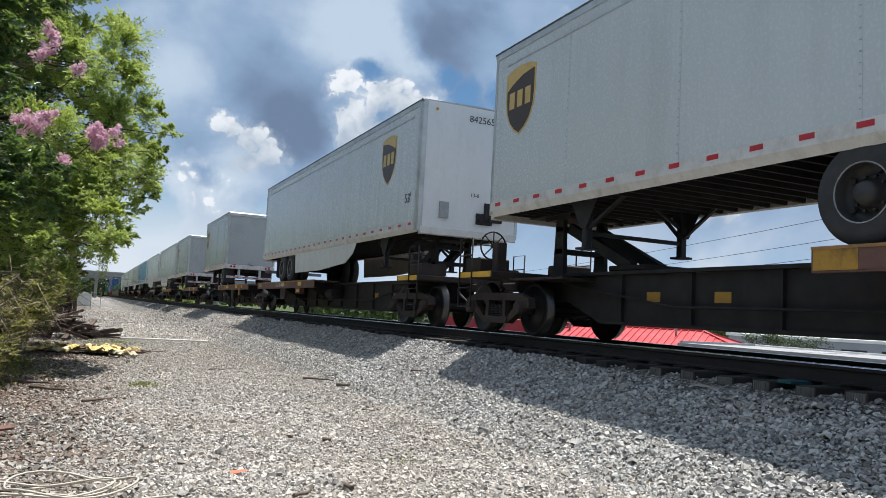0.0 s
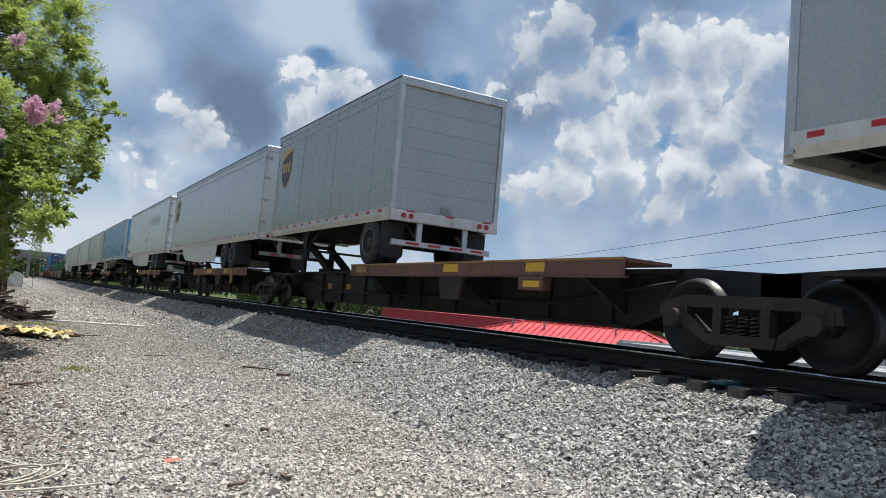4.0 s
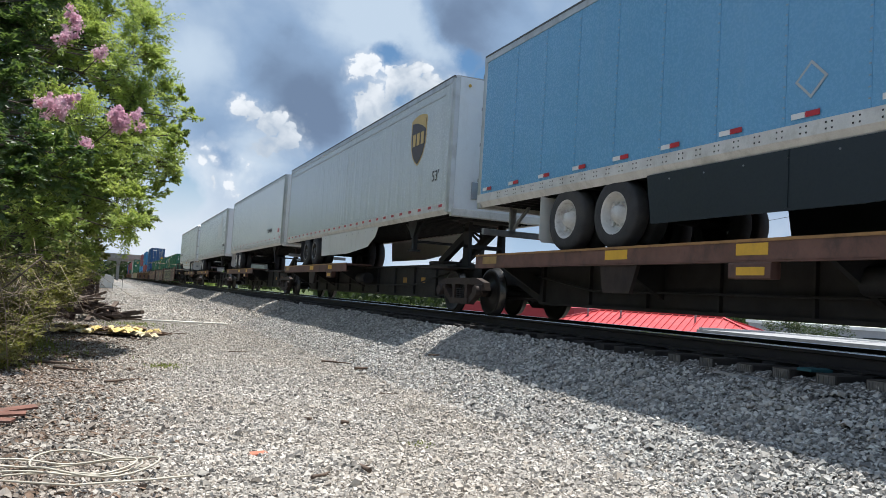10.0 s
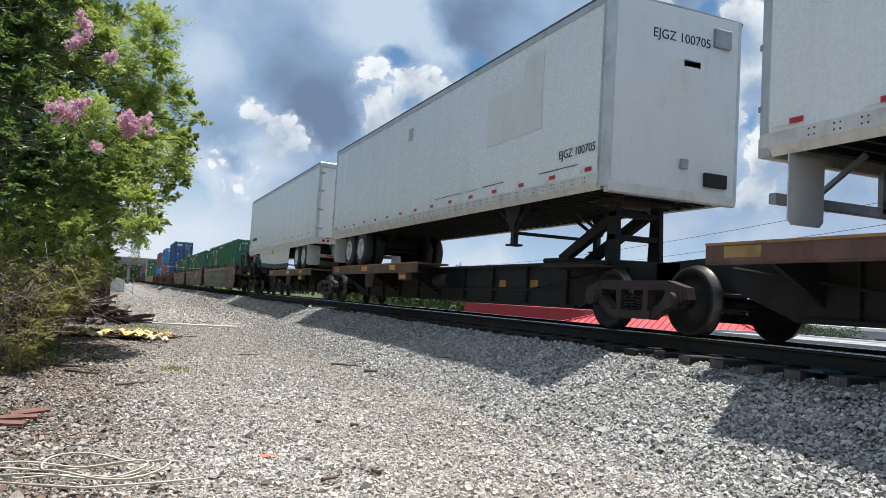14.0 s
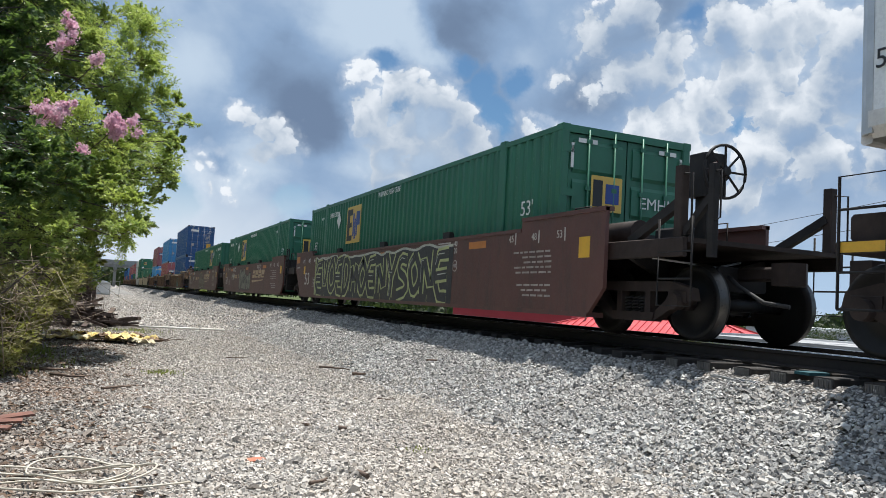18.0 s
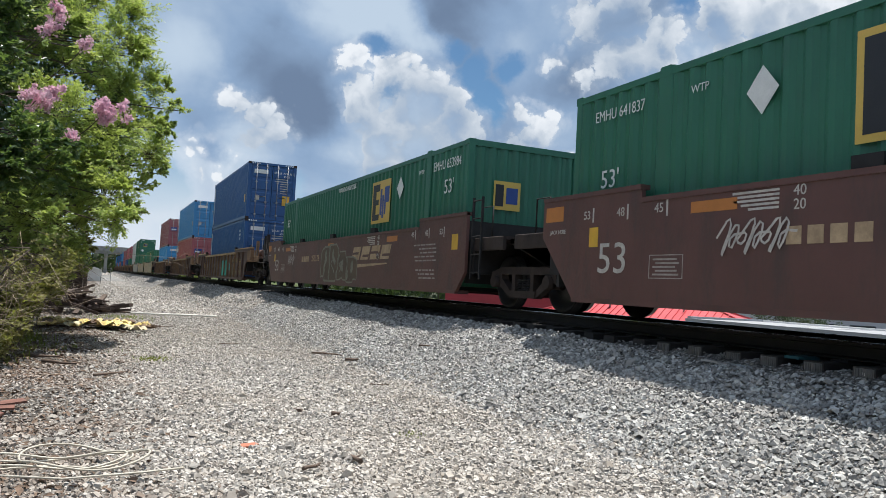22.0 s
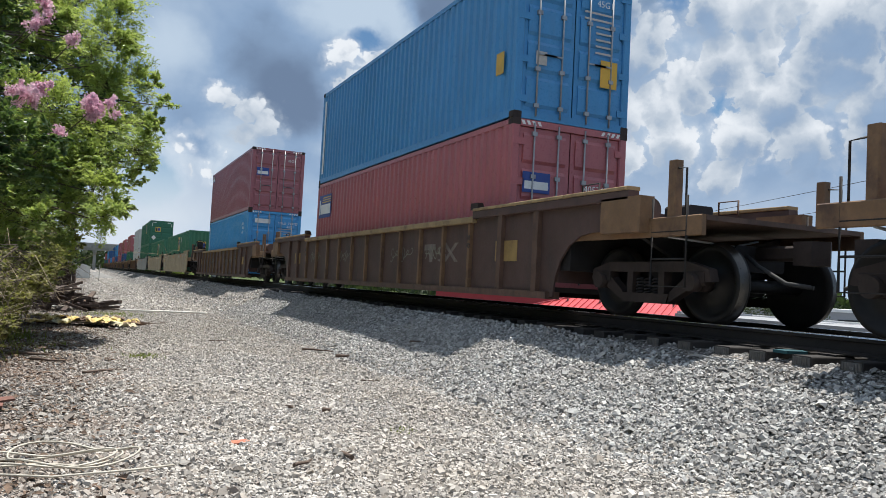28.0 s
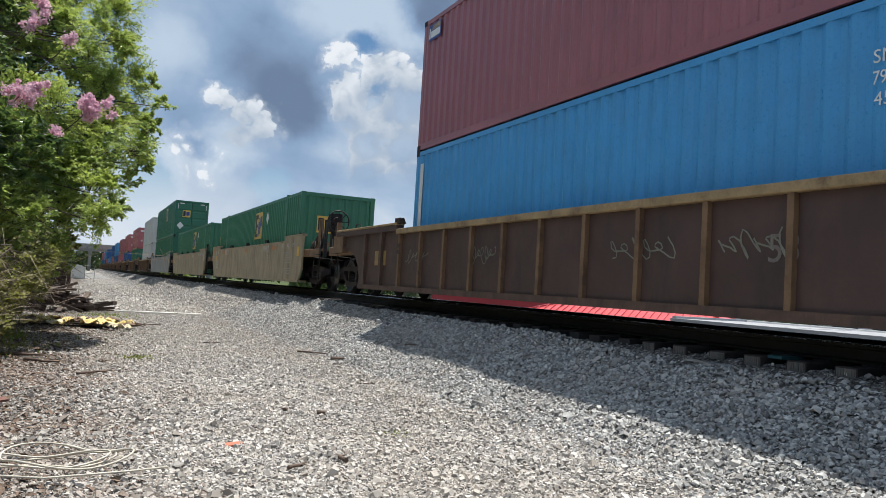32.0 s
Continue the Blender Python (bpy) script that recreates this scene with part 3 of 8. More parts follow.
# ---- mesh helpers ----
class Geo:
    """Collects corners and faces for one mesh."""

    def __init__(self):
        self.v, self.f, self.smooth = [], [], []

    def add(self, verts, faces, smooth=False):
        n = len(self.v)
        self.v.extend(verts)
        self.f.extend([tuple(i + n for i in f) for f in faces])
        self.smooth.extend([smooth] * len(faces))
        return self

    def box(self, x0, x1, y0, y1, z0, z1, c=0.0):
        """A box; c cuts its four long upright or lengthwise edges."""
        x0, x1, y0, y1, z0, z1 = min(x0, x1), max(x0, x1), min(y0, y1), max(y0, y1), min(z0, z1), max(z0, z1)
        if c:
            dx, dy, dz = x1 - x0, y1 - y0, z1 - z0
            if dy >= dx and dy >= dz:
                return self.prism([(x0 + c, z0), (x1 - c, z0), (x1, z0 + c), (x1, z1 - c), (x1 - c, z1), (x0 + c, z1), (x0, z1 - c), (x0, z0 + c)], "y", y0, y1)
            if dz >= dx:
                return self.prism([(x0 + c, y0), (x1 - c, y0), (x1, y0 + c), (x1, y1 - c), (x1 - c, y1), (x0 + c, y1), (x0, y1 - c), (x0, y0 + c)], "z", z0, z1)
            return self.prism([(y0 + c, z0), (y1 - c, z0), (y1, z0 + c), (y1, z1 - c), (y1 - c, z1), (y0 + c, z1), (y0, z1 - c), (y0, z0 + c)], "x", x0, x1)
        v = [(x0, y0, z0), (x1, y0, z0), (x1, y1, z0), (x0, y1, z0), (x0, y0, z1), (x1, y0, z1), (x1, y1, z1), (x0, y1, z1)]
        return self.add(v, [(0, 3, 2, 1), (4, 5, 6, 7), (0, 1, 5, 4), (1, 2, 6, 5), (2, 3, 7, 6), (3, 0, 4, 7)])

    def prism(self, poly, axis, a, b, smooth=False):
        """An outline drawn across an axis (x: (y, z), y: (x, z), z: (x, y)), stretched from a to b."""
        n = len(poly)

        def at(p, s):
            return (s, p[0], p[1]) if axis == "x" else (p[0], s, p[1]) if axis == "y" else (p[0], p[1], s)
        v = [at(p, a) for p in poly] + [at(p, b) for p in poly]
        self.add(v, [(i, (i + 1) % n, n + (i + 1) % n, n + i) for i in range(n)], smooth)
        k = len(self.v) - 2 * n
        self.f.append(tuple(k + i for i in reversed(range(n))))
        self.f.append(tuple(k + n + i for i in range(n)))
        self.smooth.extend([False, False])
        return self

    def cyl(self, c, axis, r, a, b, seg=20, r2=None):
        r2 = r if r2 is None else r2
        u = [(math.cos(2 * math.pi * i / seg), math.sin(2 * math.pi * i / seg)) for i in range(seg)]

        def at(p, q, rr, s):
            p, q = c[0] + p * rr, c[1] + q * rr
            return (s, p, q) if axis == "x" else (p, s, q) if axis == "y" else (p, q, s)
        v = [at(p, q, r, a) for p, q in u] + [at(p, q, r2, b) for p, q in u]
        n = seg
        self.add(v, [(i, (i + 1) % n, n + (i + 1) % n, n + i) for i in range(n)], True)
        k = len(self.v) - 2 * n
        self.f.append(tuple(k + i for i in reversed(range(n))))
        self.f.append(tuple(k + n + i for i in range(n)))
        self.smooth.extend([False, False])
        return self

    def turned(self, c, axis, rows, seg=28):
        """A body turned round an axis through c: rows of (place along the axis, radius)."""
        v = []
        for s, r in rows:
            for i in range(seg):
                p, q = c[0] + r * math.cos(2 * math.pi * i / seg), c[1] + r * math.sin(2 * math.pi * i / seg)
                v.append((s, p, q) if axis == "x" else (p, s, q) if axis == "y" else (p, q, s))
        f = []
        for k in range(len(rows) - 1):
            for i in range(seg):
                j = (i + 1) % seg
                f.append((k * seg + i, k * seg + j, (k + 1) * seg + j, (k + 1) * seg + i))
        self.add(v, f, True)
        return self

    def tube(self, pts, r, seg=6, taper=None):
        """A round bar along points."""
        pts = [Vector(p) for p in pts]
        v, f = [], []
        for i, p in enumerate(pts):
            d = (pts[min(i + 1, len(pts) - 1)] - pts[max(i - 1, 0)]).normalized()
            s = d.cross(Vector((0, 0, 1)) if abs(d.z) < 0.9 else Vector((1, 0, 0))).normalized()
            u = s.cross(d)
            rr = r if taper is None else r + (taper - r) * i / (len(pts) - 1)
            for k in range(seg):
                a = 2 * math.pi * k / seg
                v.append(tuple(p + s * (rr * math.cos(a)) + u * (rr * math.sin(a))))
        for i in range(len(pts) - 1):
            for k in range(seg):
                j = (k + 1) % seg
                f.append((i * seg + k, i * seg + j, (i + 1) * seg + j, (i + 1) * seg + k))
        self.add(v, f, True)
        k = len(self.v) - len(v)
        self.f.append(tuple(k + i for i in reversed(range(seg))))
        self.f.append(tuple(k + len(v) - seg + i for i in range(seg)))
        self.smooth.extend([False, False])
        return self

    def bar(self, p, q, w, h=None):
        """A square bar from p to q."""
        p, q, h = Vector(p), Vector(q), h or w
        d = (q - p).normalized()
        s = d.cross(Vector((0, 0, 1)) if abs(d.z) < 0.9 else Vector((1, 0, 0))).normalized() * (w / 2)
        u = s.normalized().cross(d) * (h / 2)
        v = [tuple(e + a * s + b * u) for e in (p, q) for a, b in ((-1, -1), (1, -1), (1, 1), (-1, 1))]
        return self.add(v, [(0, 3, 2, 1), (4, 5, 6, 7), (0, 1, 5, 4), (1, 2, 6, 5), (2, 3, 7, 6), (3, 0, 4, 7)])

    def mesh(self, name):
        me = bpy.data.meshes.new(name)
        me.from_pydata(self.v, [], self.f)
        me.polygons.foreach_set("use_smooth", self.smooth)
        me.update()
        return me


def part(name, geo, material_key, parent, label="", at=(0, 0, 0), turn=0.0):
    """One mesh under a thing or a part."""
    me = geo if isinstance(geo, bpy.types.Mesh) else geo.mesh(name)
    if not me.materials:
        me.materials.append(M[material_key])
    ob = new(name, me)
    ob.parent = parent
    ob.location = at
    ob.rotation_euler = (0, 0, turn)
    if label:
        tagged(ob, label)
    return ob


def thing(name, m, label, category, group="", kind=""):
    ob = new(name)
    ob.empty_display_size = 0.2
    ob.matrix_basis = m
    return tagged(ob, label, category, group, kind)


def solid(name, geo, material_key, label, category, m=None, group="", kind=""):
    me = geo if isinstance(geo, bpy.types.Mesh) else geo.mesh(name)
    if not me.materials:
        me.materials.append(M[material_key])
    ob = new(name, me)
    if m is not None:
        ob.matrix_basis = m
    return tagged(ob, label, category, group, kind)


def letters(words, height, slant=0.0, wide=1.0):
    """Flat letters in the built-in font, standing in the x-z plane, centred."""
    c = bpy.data.curves.new("letters", "FONT")
    c.body, c.size, c.shear, c.align_x, c.align_y = words, height / 0.72, slant, "CENTER", "CENTER"
    c.resolution_u = 3
    c.extrude = 0.002
    tmp = new("letters_source", c)
    me = bpy.data.meshes.new_from_object(tmp)
    bpy.data.objects.remove(tmp)
    bpy.data.curves.remove(c)
    me.transform(Matrix.Rotation(radians(90), 4, "X") @ Matrix.Diagonal((wide, 1, 1, 1)))
    return me


def write(parent, words, height, key, x, y, z, face="side", name="lettering", slant=0.0, label="", wide=1.0):
    """Letters on a flank (x < 0 or x > 0) or on an end of a thing."""
    me = letters(words, height, slant, wide)
    me.materials.append(M[key])
    ob = new(name, me)
    ob.parent = parent
    ob.location = (x, y, z)
    ob.rotation_euler = (0, 0, 0 if face == "front" else math.pi if face == "back" else -math.pi / 2 if x < 0 else math.pi / 2)
    if label:
        tagged(ob, label)
    return ob


def plate(x, poly, thick=0.004):
    """A thin plate on a flank at x, its outline in (y, z)."""
    g = Geo()
    s = -1 if x < 0 else 1
    return g.prism(poly, "x", x, x + s * thick)


def rect(y0, y1, z0, z1):
    return [(y0, z0), (y1, z0), (y1, z1), (y0, z1)]


# ---- the train ----
def travelled(t):
    """Metres that the train has run since the clip's start; it slows gently."""
    return 11.437 * t - 0.0577 * t * t


TRAIN = []      # (thing, place along the track at 0 s, height of its base above the path, turn)
WHEELSETS = []  # (wheelset, its truck's place along the track at 0 s, way of turning)


def on_train(ob, y, z, turn=0.0):
    TRAIN.append((ob, y, z, turn))
    ob.matrix_basis = pose(XC, y - travelled(0), z, 0, 0, turn)
    return ob


def wheelset_mesh(r):
    g = Geo()
    g.cyl((0, 0), "x", 0.085, -0.95, 0.95, 12)
    for s in (-1, 1):
        g.turned((0, 0), "x", [(s * 0.66, 0.085), (s * 0.665, r * 0.42), (s * 0.69, r * 0.80), (s * 0.682, r * 0.84), (s * 0.680, r + 0.027), (s * 0.708, r + 0.027), (s * 0.722, r + 0.004), (s * 0.815, r - 0.005),
                               (s * 0.820, r * 0.86), (s * 0.775, r * 0.80), (s * 0.755, r * 0.45), (s * 0.80, r * 0.30), (s * 0.81, 0.085)], 36)
    me = g.mesh("wheelset")
    me.materials.append(M["wheel_steel"])
    me.materials.append(M["tread"])
    for p in me.polygons:
        c = p.center
        if 0.70 < abs(c.x) < 0.80 and math.hypot(c.y, c.z) > r - 0.02:
            p.material_index = 1
    return me


def side_frame_mesh(r):
    """A cast truck side: arched top bar, dipped bottom bar, two windows, spring nest, journal boxes."""
    g = Geo()
    a, w = 0.89, 0.13
    x0, x1 = -w / 2, w / 2
    g.prism([(-1.16, r + 0.02), (-1.12, r + 0.17), (-0.75, r + 0.26), (0.75, r + 0.26), (1.12, r + 0.17), (1.16, r + 0.02), (0.98, r + 0.0), (0.72, r + 0.13), (-0.72, r + 0.13), (-0.98, r + 0.0)], "x", x0, x1)
    g.prism([(-0.42, r - 0.27), (0.42, r - 0.27), (0.46, r - 0.15), (-0.46, r - 0.15)], "x", x0 - 0.02, x1 + 0.02)
    for s in (-1, 1):
        g.prism([(s * 0.44, r - 0.26), (s * 0.46, r - 0.13), (s * 0.78, r + 0.10), (s * 0.98, r + 0.07), (s * 0.92, r - 0.02)], "x", x0, x1)
        g.prism([(s * 0.25, r - 0.18), (s * 0.36, r - 0.18), (s * 0.36, r + 0.15), (s * 0.25, r + 0.15)], "x", x0, x1)
        g.box(x0 - 0.01, x1 + 0.01, s * a - 0.17, s * a + 0.17, r - 0.03, r + 0.16, 0.03)
        g.cyl((s * a, r), "x", 0.105, -0.02, 0.16, 16)
        g.cyl((s * a, r), "x", 0.105, -0.16, 0.02, 16)
    return g.mesh("side_frame")


def spring_mesh(r):
    g = Geo()
    for k in range(3):
        c = (k - 1) * 0.155
        pts = [(0.055 * math.cos(i * 1.05), c + 0.055 * math.sin(i * 1.05), r - 0.16 + i * 0.0072) for i in range(31)]
        g.tube(pts, 0.014, 5)
    return g.mesh("springs")


SHARED = {}


def truck(parent, y, r=0.457, label="grimy cast-steel truck"):
    """A two-axle truck: bolster, side frames (> springs), wheelsets."""
    key = "truck%.3f" % r
    if key not in SHARED:
        bol = Geo().box(-0.9, 0.9, -0.16, 0.16, r - 0.12, r + 0.2, 0.04).cyl((0, 0), "z", 0.2, r + 0.2, r + 0.3, 16)
        SHARED[key] = (bol.mesh("bolster"), side_frame_mesh(r), spring_mesh(r), wheelset_mesh(r))
    bol, side, spr, ws = SHARED[key]
    base = part("truck", bol, "black_steel", parent, label, (0, y, 0))
    for s in (-1, 1):
        part("side_frame", side, "brown_steel", base, "", (s * 1.0, 0, 0))
        part("spring_nest", spr, "black_steel", base, "", (s * 1.0, 0, 0))
        w = part("wheelset", ws, "black_steel", base, "", (0, s * 0.89, r))
        WHEELSETS.append((w, r))
    return base


def wheel_ring(r, w, n=8):
    """A hand-brake wheel across the y axis."""
    g = Geo()
    pts = [(r * math.cos(2 * math.pi * i / 24), 0, r * math.sin(2 * math.pi * i / 24)) for i in range(25)]
    g.tube(pts, w, 6)
    for i in range(n):
        a = 2 * math.pi * i / n
        g.bar((0, 0, 0), (r * math.cos(a), 0, r * math.sin(a)), w * 1.1)
    return g.cyl((0, 0), "y", 0.16 * r, -0.05, 0.04, 14)


def coupler(parent, y, way):
    """A knuckle coupler pointing along way (-1 ahead, 1 behind) with its air hose."""
    g = Geo().box(-0.09, 0.09, y, y + way * 0.75, 0.80, 0.98, 0.03)
    g.prism([(-0.16, y + way * 0.62), (0.17, y + way * 0.62), (0.19, y + way * 0.86), (0.02, y + way * 0.98), (-0.17, y + way * 0.88)], "z", 0.74, 1.02)
    c = part("coupler", g, "brown_steel", parent)
    h = Geo().tube([(-0.34, y + way * 0.1, 0.85), (-0.37, y + way * 0.3, 0.72), (-0.30, y + way * 0.65, 0.52), (-0.2, y + way * 0.95, 0.48)], 0.027, 7)
    part("air_hose", h, "tyre", c)


def spine_unit(y, a, b, deck, hitch, free=None, number=False, gaudy=True, mark=2.45, label="black spine car platform with worn yellow wheel deck"):
    """One platform of a spine car. y: its place; a, b: its trucks (relative), deck: start and end of the wheel deck, hitch: place of the trailer hitch; free: the end with a coupler."""
    ob = thing("spine_car", pose(0, 0, 0), label, "rail car", "spine car platforms")
    lo, hi, e = 0.27, 1.08, 0.62
    poly = [(a + 1.3, e), (a + 2.3, lo), (b - 2.3, lo), (b - 1.3, e), (b + 0.25, e), (b + 0.25, hi - 0.08), (b - 1.2, hi), (a + 1.2, hi), (a - 0.25, hi - 0.08), (a - 0.25, e)]
    part("centre_sill", Geo().prism(poly, "x", -0.45, 0.45), "black_steel", ob)
    fl = Geo()
    for s in (-1, 1):
        fl.box(s * 0.44, s * 0.53, a + 1.4, b - 1.4, hi - 0.06, hi - 0.01)
        fl.box(s * 0.44, s * 0.53, a + 2.3, b - 2.3, lo + 0.01, lo + 0.05)
        k = a + 2.6
        while k < b - 2.4:
            fl.box(s * 0.44, s * 0.51, k, k + 0.03, lo + 0.05, hi - 0.06)
            k += 1.45
    part("sill_flange", fl, "black_steel", ob)
    d0, d1 = deck
    for s in (-1, 1):
        part("wheel_deck", Geo().box(s * 0.55, s * 1.315, d0, d1, 1.085, 1.13), "deck_brown", ob)
        side = Geo().prism([(d0, 1.135), (d1, 1.135), (d1, 0.90), (d1 - 0.25, 0.90), (d0 + 0.25, 0.90), (d0, 0.90)], "x", s * 1.315, s * 1.335)
        side.box(s * 1.25, s * 1.335, d0, d1, 0.885, 0.905)
        p = part("deck_side", side, "deck_brown", ob)
        strips = ((d1 - 0.5, d1 - 0.02, "deck_yellow", "yellow_panel"), (d1 - 2.6, d1 - 1.2, "deck_tan", "yellow_panel"), (d1 - 3.4, d1 - 2.61, "patch_yellow", "yellow_patch"), (d1 - 5.9, d1 - 5.4, "patch_yellow", "yellow_patch"), (d0 + 1.6, d0 + 2.05, "patch_yellow", "yellow_patch"))
        if not gaudy:
            strips = ((d1 - 0.85, d1 - 0.30, "patch_tan", "yellow_patch"), (d0 + 1.6, d0 + 2.05, "patch_yellow", "yellow_patch"), (d0 + 4.0, d0 + 4.5, "patch_yellow", "yellow_patch"))
        for q0, q1, key, nm in strips if s < 0 else ():
            h0, h1 = (0.905, 1.125) if nm == "yellow_panel" else (0.96, 1.09)
            part(nm, plate(s * 1.335, rect(q0, q1, h0, h1)), key, p)
        if s < 0 and gaudy:
            for k in range(3):
                q = d1 - 1.55 - k * 0.24
                part("faded_mark", plate(s * 1.3392, [(q - 0.03, 0.95), (q + 0.03, 0.95), (q + 0.03, 1.04), (q + 0.09, 1.04), (q + 0.09, 1.08), (q - 0.09, 1.08), (q - 0.09, 1.04), (q - 0.03, 1.04)], 0.002), "black_steel", p)
        if number and s < 0:
            write(p, number, 0.17, "dull_ink", s * 1.341, d1 - (6.15 if len(number) < 4 else mark), 1.02, wide=1.15)
        lip = Geo().box(s * 1.336, s * 1.346, d0, d1, 1.105, 1.137)
        part("deck_edge", lip, "deck_tan", p)
        if gaudy:
            part("stake_pocket", Geo().box(s * 1.336, s * 1.40, d1 - 6.9, d1 - 6.65, 0.62, 1.10, 0.02), "deck_tan", p)
        else:
            bx = part("step_box", Geo().box(s * 1.20, s * 1.345, d1 - 7.1, d1 - 6.5, 0.70, 0.884, 0.015), "deck_brown", p)
            part("yellow_patch", plate(s * 1.345, rect(d1 - 7.02, d1 - 6.62, 0.74, 0.83)), "patch_yellow", bx) if s < 0 else None
        br = SHARED.setdefault(("bracket", s), Geo().prism([(s * 0.45, 0.45), (s * 0.45, 1.08), (s * 1.3, 1.08), (s * 1.3, 0.93)], "y", -0.04, 0.04).mesh("deck_bracket"))
        for q in (d0 + 0.9, (d0 + d1) / 2, d1 - 0.9):
            part("deck_bracket", br, "black_steel", ob, "", (0, q, 0))
        st = Geo().prism([((d0 + d1) / 2 - 0.5, 0.89), ((d0 + d1) / 2 + 0.35, 0.89), ((d0 + d1) / 2 + 0.25, 0.50), ((d0 + d1) / 2 - 0.35, 0.50)], "x", s * 1.24, s * 1.30)
        part("step_panel", st, "brown_steel", ob)
    # hitch: two legs, head plate, raking strut towards the middle of the platform
    w = 1 if hitch < (a + b) / 2 else -1
    hz = part("hitch_stand", Geo().box(-0.46, 0.46, hitch - 0.10, hitch + 0.10, 1.42, 1.50), "black_steel", ob, "black steel trailer hitch stand")
    part("hitch_bar", Geo().box(-0.46, 0.46, hitch - 0.1, hitch + 0.1, 1.80, 1.88), "black_steel", hz)
    for s in (-1, 1):
        hg = Geo().prism([(hitch - 0.16, 1.02), (hitch + 0.16, 1.02), (hitch + 0.11, 2.0), (hitch - 0.11, 2.0)], "x", s * 0.38, s * 0.46)
        part("hitch_leg", hg, "black_steel", hz)
    part("hitch_plate", Geo().box(-0.5, 0.5, hitch - 0.35, hitch + 0.4, 2.0, 2.075, 0.02), "black_steel", hz)
    for s in (-0.28, 0.28):
        part("hitch_strut", Geo().bar((s, hitch + w * 0.1, 1.86), (s, hitch + w * 1.75, 1.14), 0.13, 0.17), "black_steel", hz)
    part("strut_foot", Geo().box(-0.42, 0.42, hitch + w * 1.35, hitch + w * 2.2, 1.08, 1.17, 0.02), "brown_steel", hz)
    for s in (-1, 1):
        part("walkway", Geo().box(s * 0.46, s * 1.1, hitch - w * 0.5, hitch + w * 1.1, 0.93, 0.965), "brown_steel", ob)
        for q in (2.3, 3.6):
            part("yellow_patch", plate(s * 0.451, rect(hitch + w * q, hitch + w * (q + 0.28), 0.62, 0.76)), "deck_yellow", ob)
    part("brake_reservoir", Geo().cyl((-0.72, 0.72), "y", 0.16, (a + b) / 2 - 1.5 * w, (a + b) / 2 - 0.7 * w, 16), "black_steel", ob)
    part("brake_pipe", Geo().tube([(-0.56, a + 1.4, 0.9), (-0.57, a + 4, 0.55), (-0.57, b - 4, 0.55), (-0.56, b - 1.4, 0.9)], 0.02, 6), "black_steel", ob)
    for end in (free or ()):
        way = -1 if end == "a" else 1
        q = a if end == "a" else b
        coupler(ob, q + way * 0.9, way)
        part("end_beam", Geo().box(-1.3, 1.3, q - way * 0.25, q + way * 1.05, 0.98, 1.10, 0.02), "brown_steel", ob)
        for s in (-1, 1):
            part("end_panel", plate(s * 1.30, rect(q - way * 0.2, q + way * 1.0, 0.99, 1.09)), "patch_yellow", ob)
            part("end_housing", Geo().box(s * 1.22, s * 0.62, q + way * 0.35, q + way * 0.95, 1.10, 1.36, 0.03), "brown_steel", ob)
        for s in (-1, 1):
            ld = Geo()
            yy = q + way * 0.75
            ld.tube([(s * 1.32, yy - 0.25, 0.45), (s * 1.32, yy - 0.25, 1.72), (s * 1.32, yy + 0.25, 1.72), (s * 1.32, yy + 0.25, 0.45)], 0.016, 6)
            for zz in (0.45, 0.8, 1.4):
                ld.tube([(s * 1.32, yy - 0.25, zz), (s * 1.32, yy + 0.25, zz)], 0.014, 6)
            part("ladder", ld, "black_steel", ob)
        hb = part("brake_stand", Geo().box(-1.1, -0.9, q - way * 0.05, q + way * 0.15, 1.10, 1.62, 0.02), "brown_steel", ob)
        part("brake_wheel", wheel_ring(0.26, 0.016), "black_steel", hb, "", (-1.0, q + way * 0.30, 1.58))
    truck(ob, a) if free and "a" in free else None
    truck(ob, b)
    return on_train(ob, y, ZR)


def tyre_mesh():
    g = Geo()
    r = 0.505
    for o in (0.0,):
        g.turned((0, 0), "x", [(o - 0.13, 0.30), (o - 0.135, r * 0.8), (o - 0.115, r - 0.02), (o - 0.08, r), (o + 0.08, r), (o + 0.115, r - 0.02), (o + 0.135, r * 0.8), (o + 0.13, 0.30)], 36)
    return g.mesh("tyre")


def rim_mesh():
    g = Geo()
    g.turned((0, 0), "x", [(-0.125, 0.315), (-0.135, 0.30), (-0.10, 0.285), (0.0, 0.275), (0.04, 0.20), (-0.02, 0.14), (-0.06, 0.12), (-0.12, 0.10), (-0.13, 0.0)], 32)
    for i in range(10):
        a = 2 * math.pi * i / 10
        g.cyl((0.165 * math.cos(a), 0.165 * math.sin(a)), "x", 0.016, -0.03, 0.02, 6)
    for i in range(5):
        a = 2 * math.pi * (i + 0.5) / 5
        g.cyl((0.235 * math.cos(a), 0.235 * math.sin(a)), "x", 0.035, -0.012, 0.035, 8)
    return g.mesh("rim")


def shield(yc, zc, w, h):
    """The outline of a shield."""
    pts = [(-1, 0.86), (-0.55, 0.96), (0, 1.0), (0.55, 0.96), (1, 0.86), (1, 0.1), (0.92, -0.28), (0.68, -0.62), (0.36, -0.85), (0, -1.0), (-0.36, -0.85), (-0.68, -0.62), (-0.92, -0.28), (-1, 0.1)]
    return [(yc + p * w / 2, zc + q * h / 2) for p, q in pts]


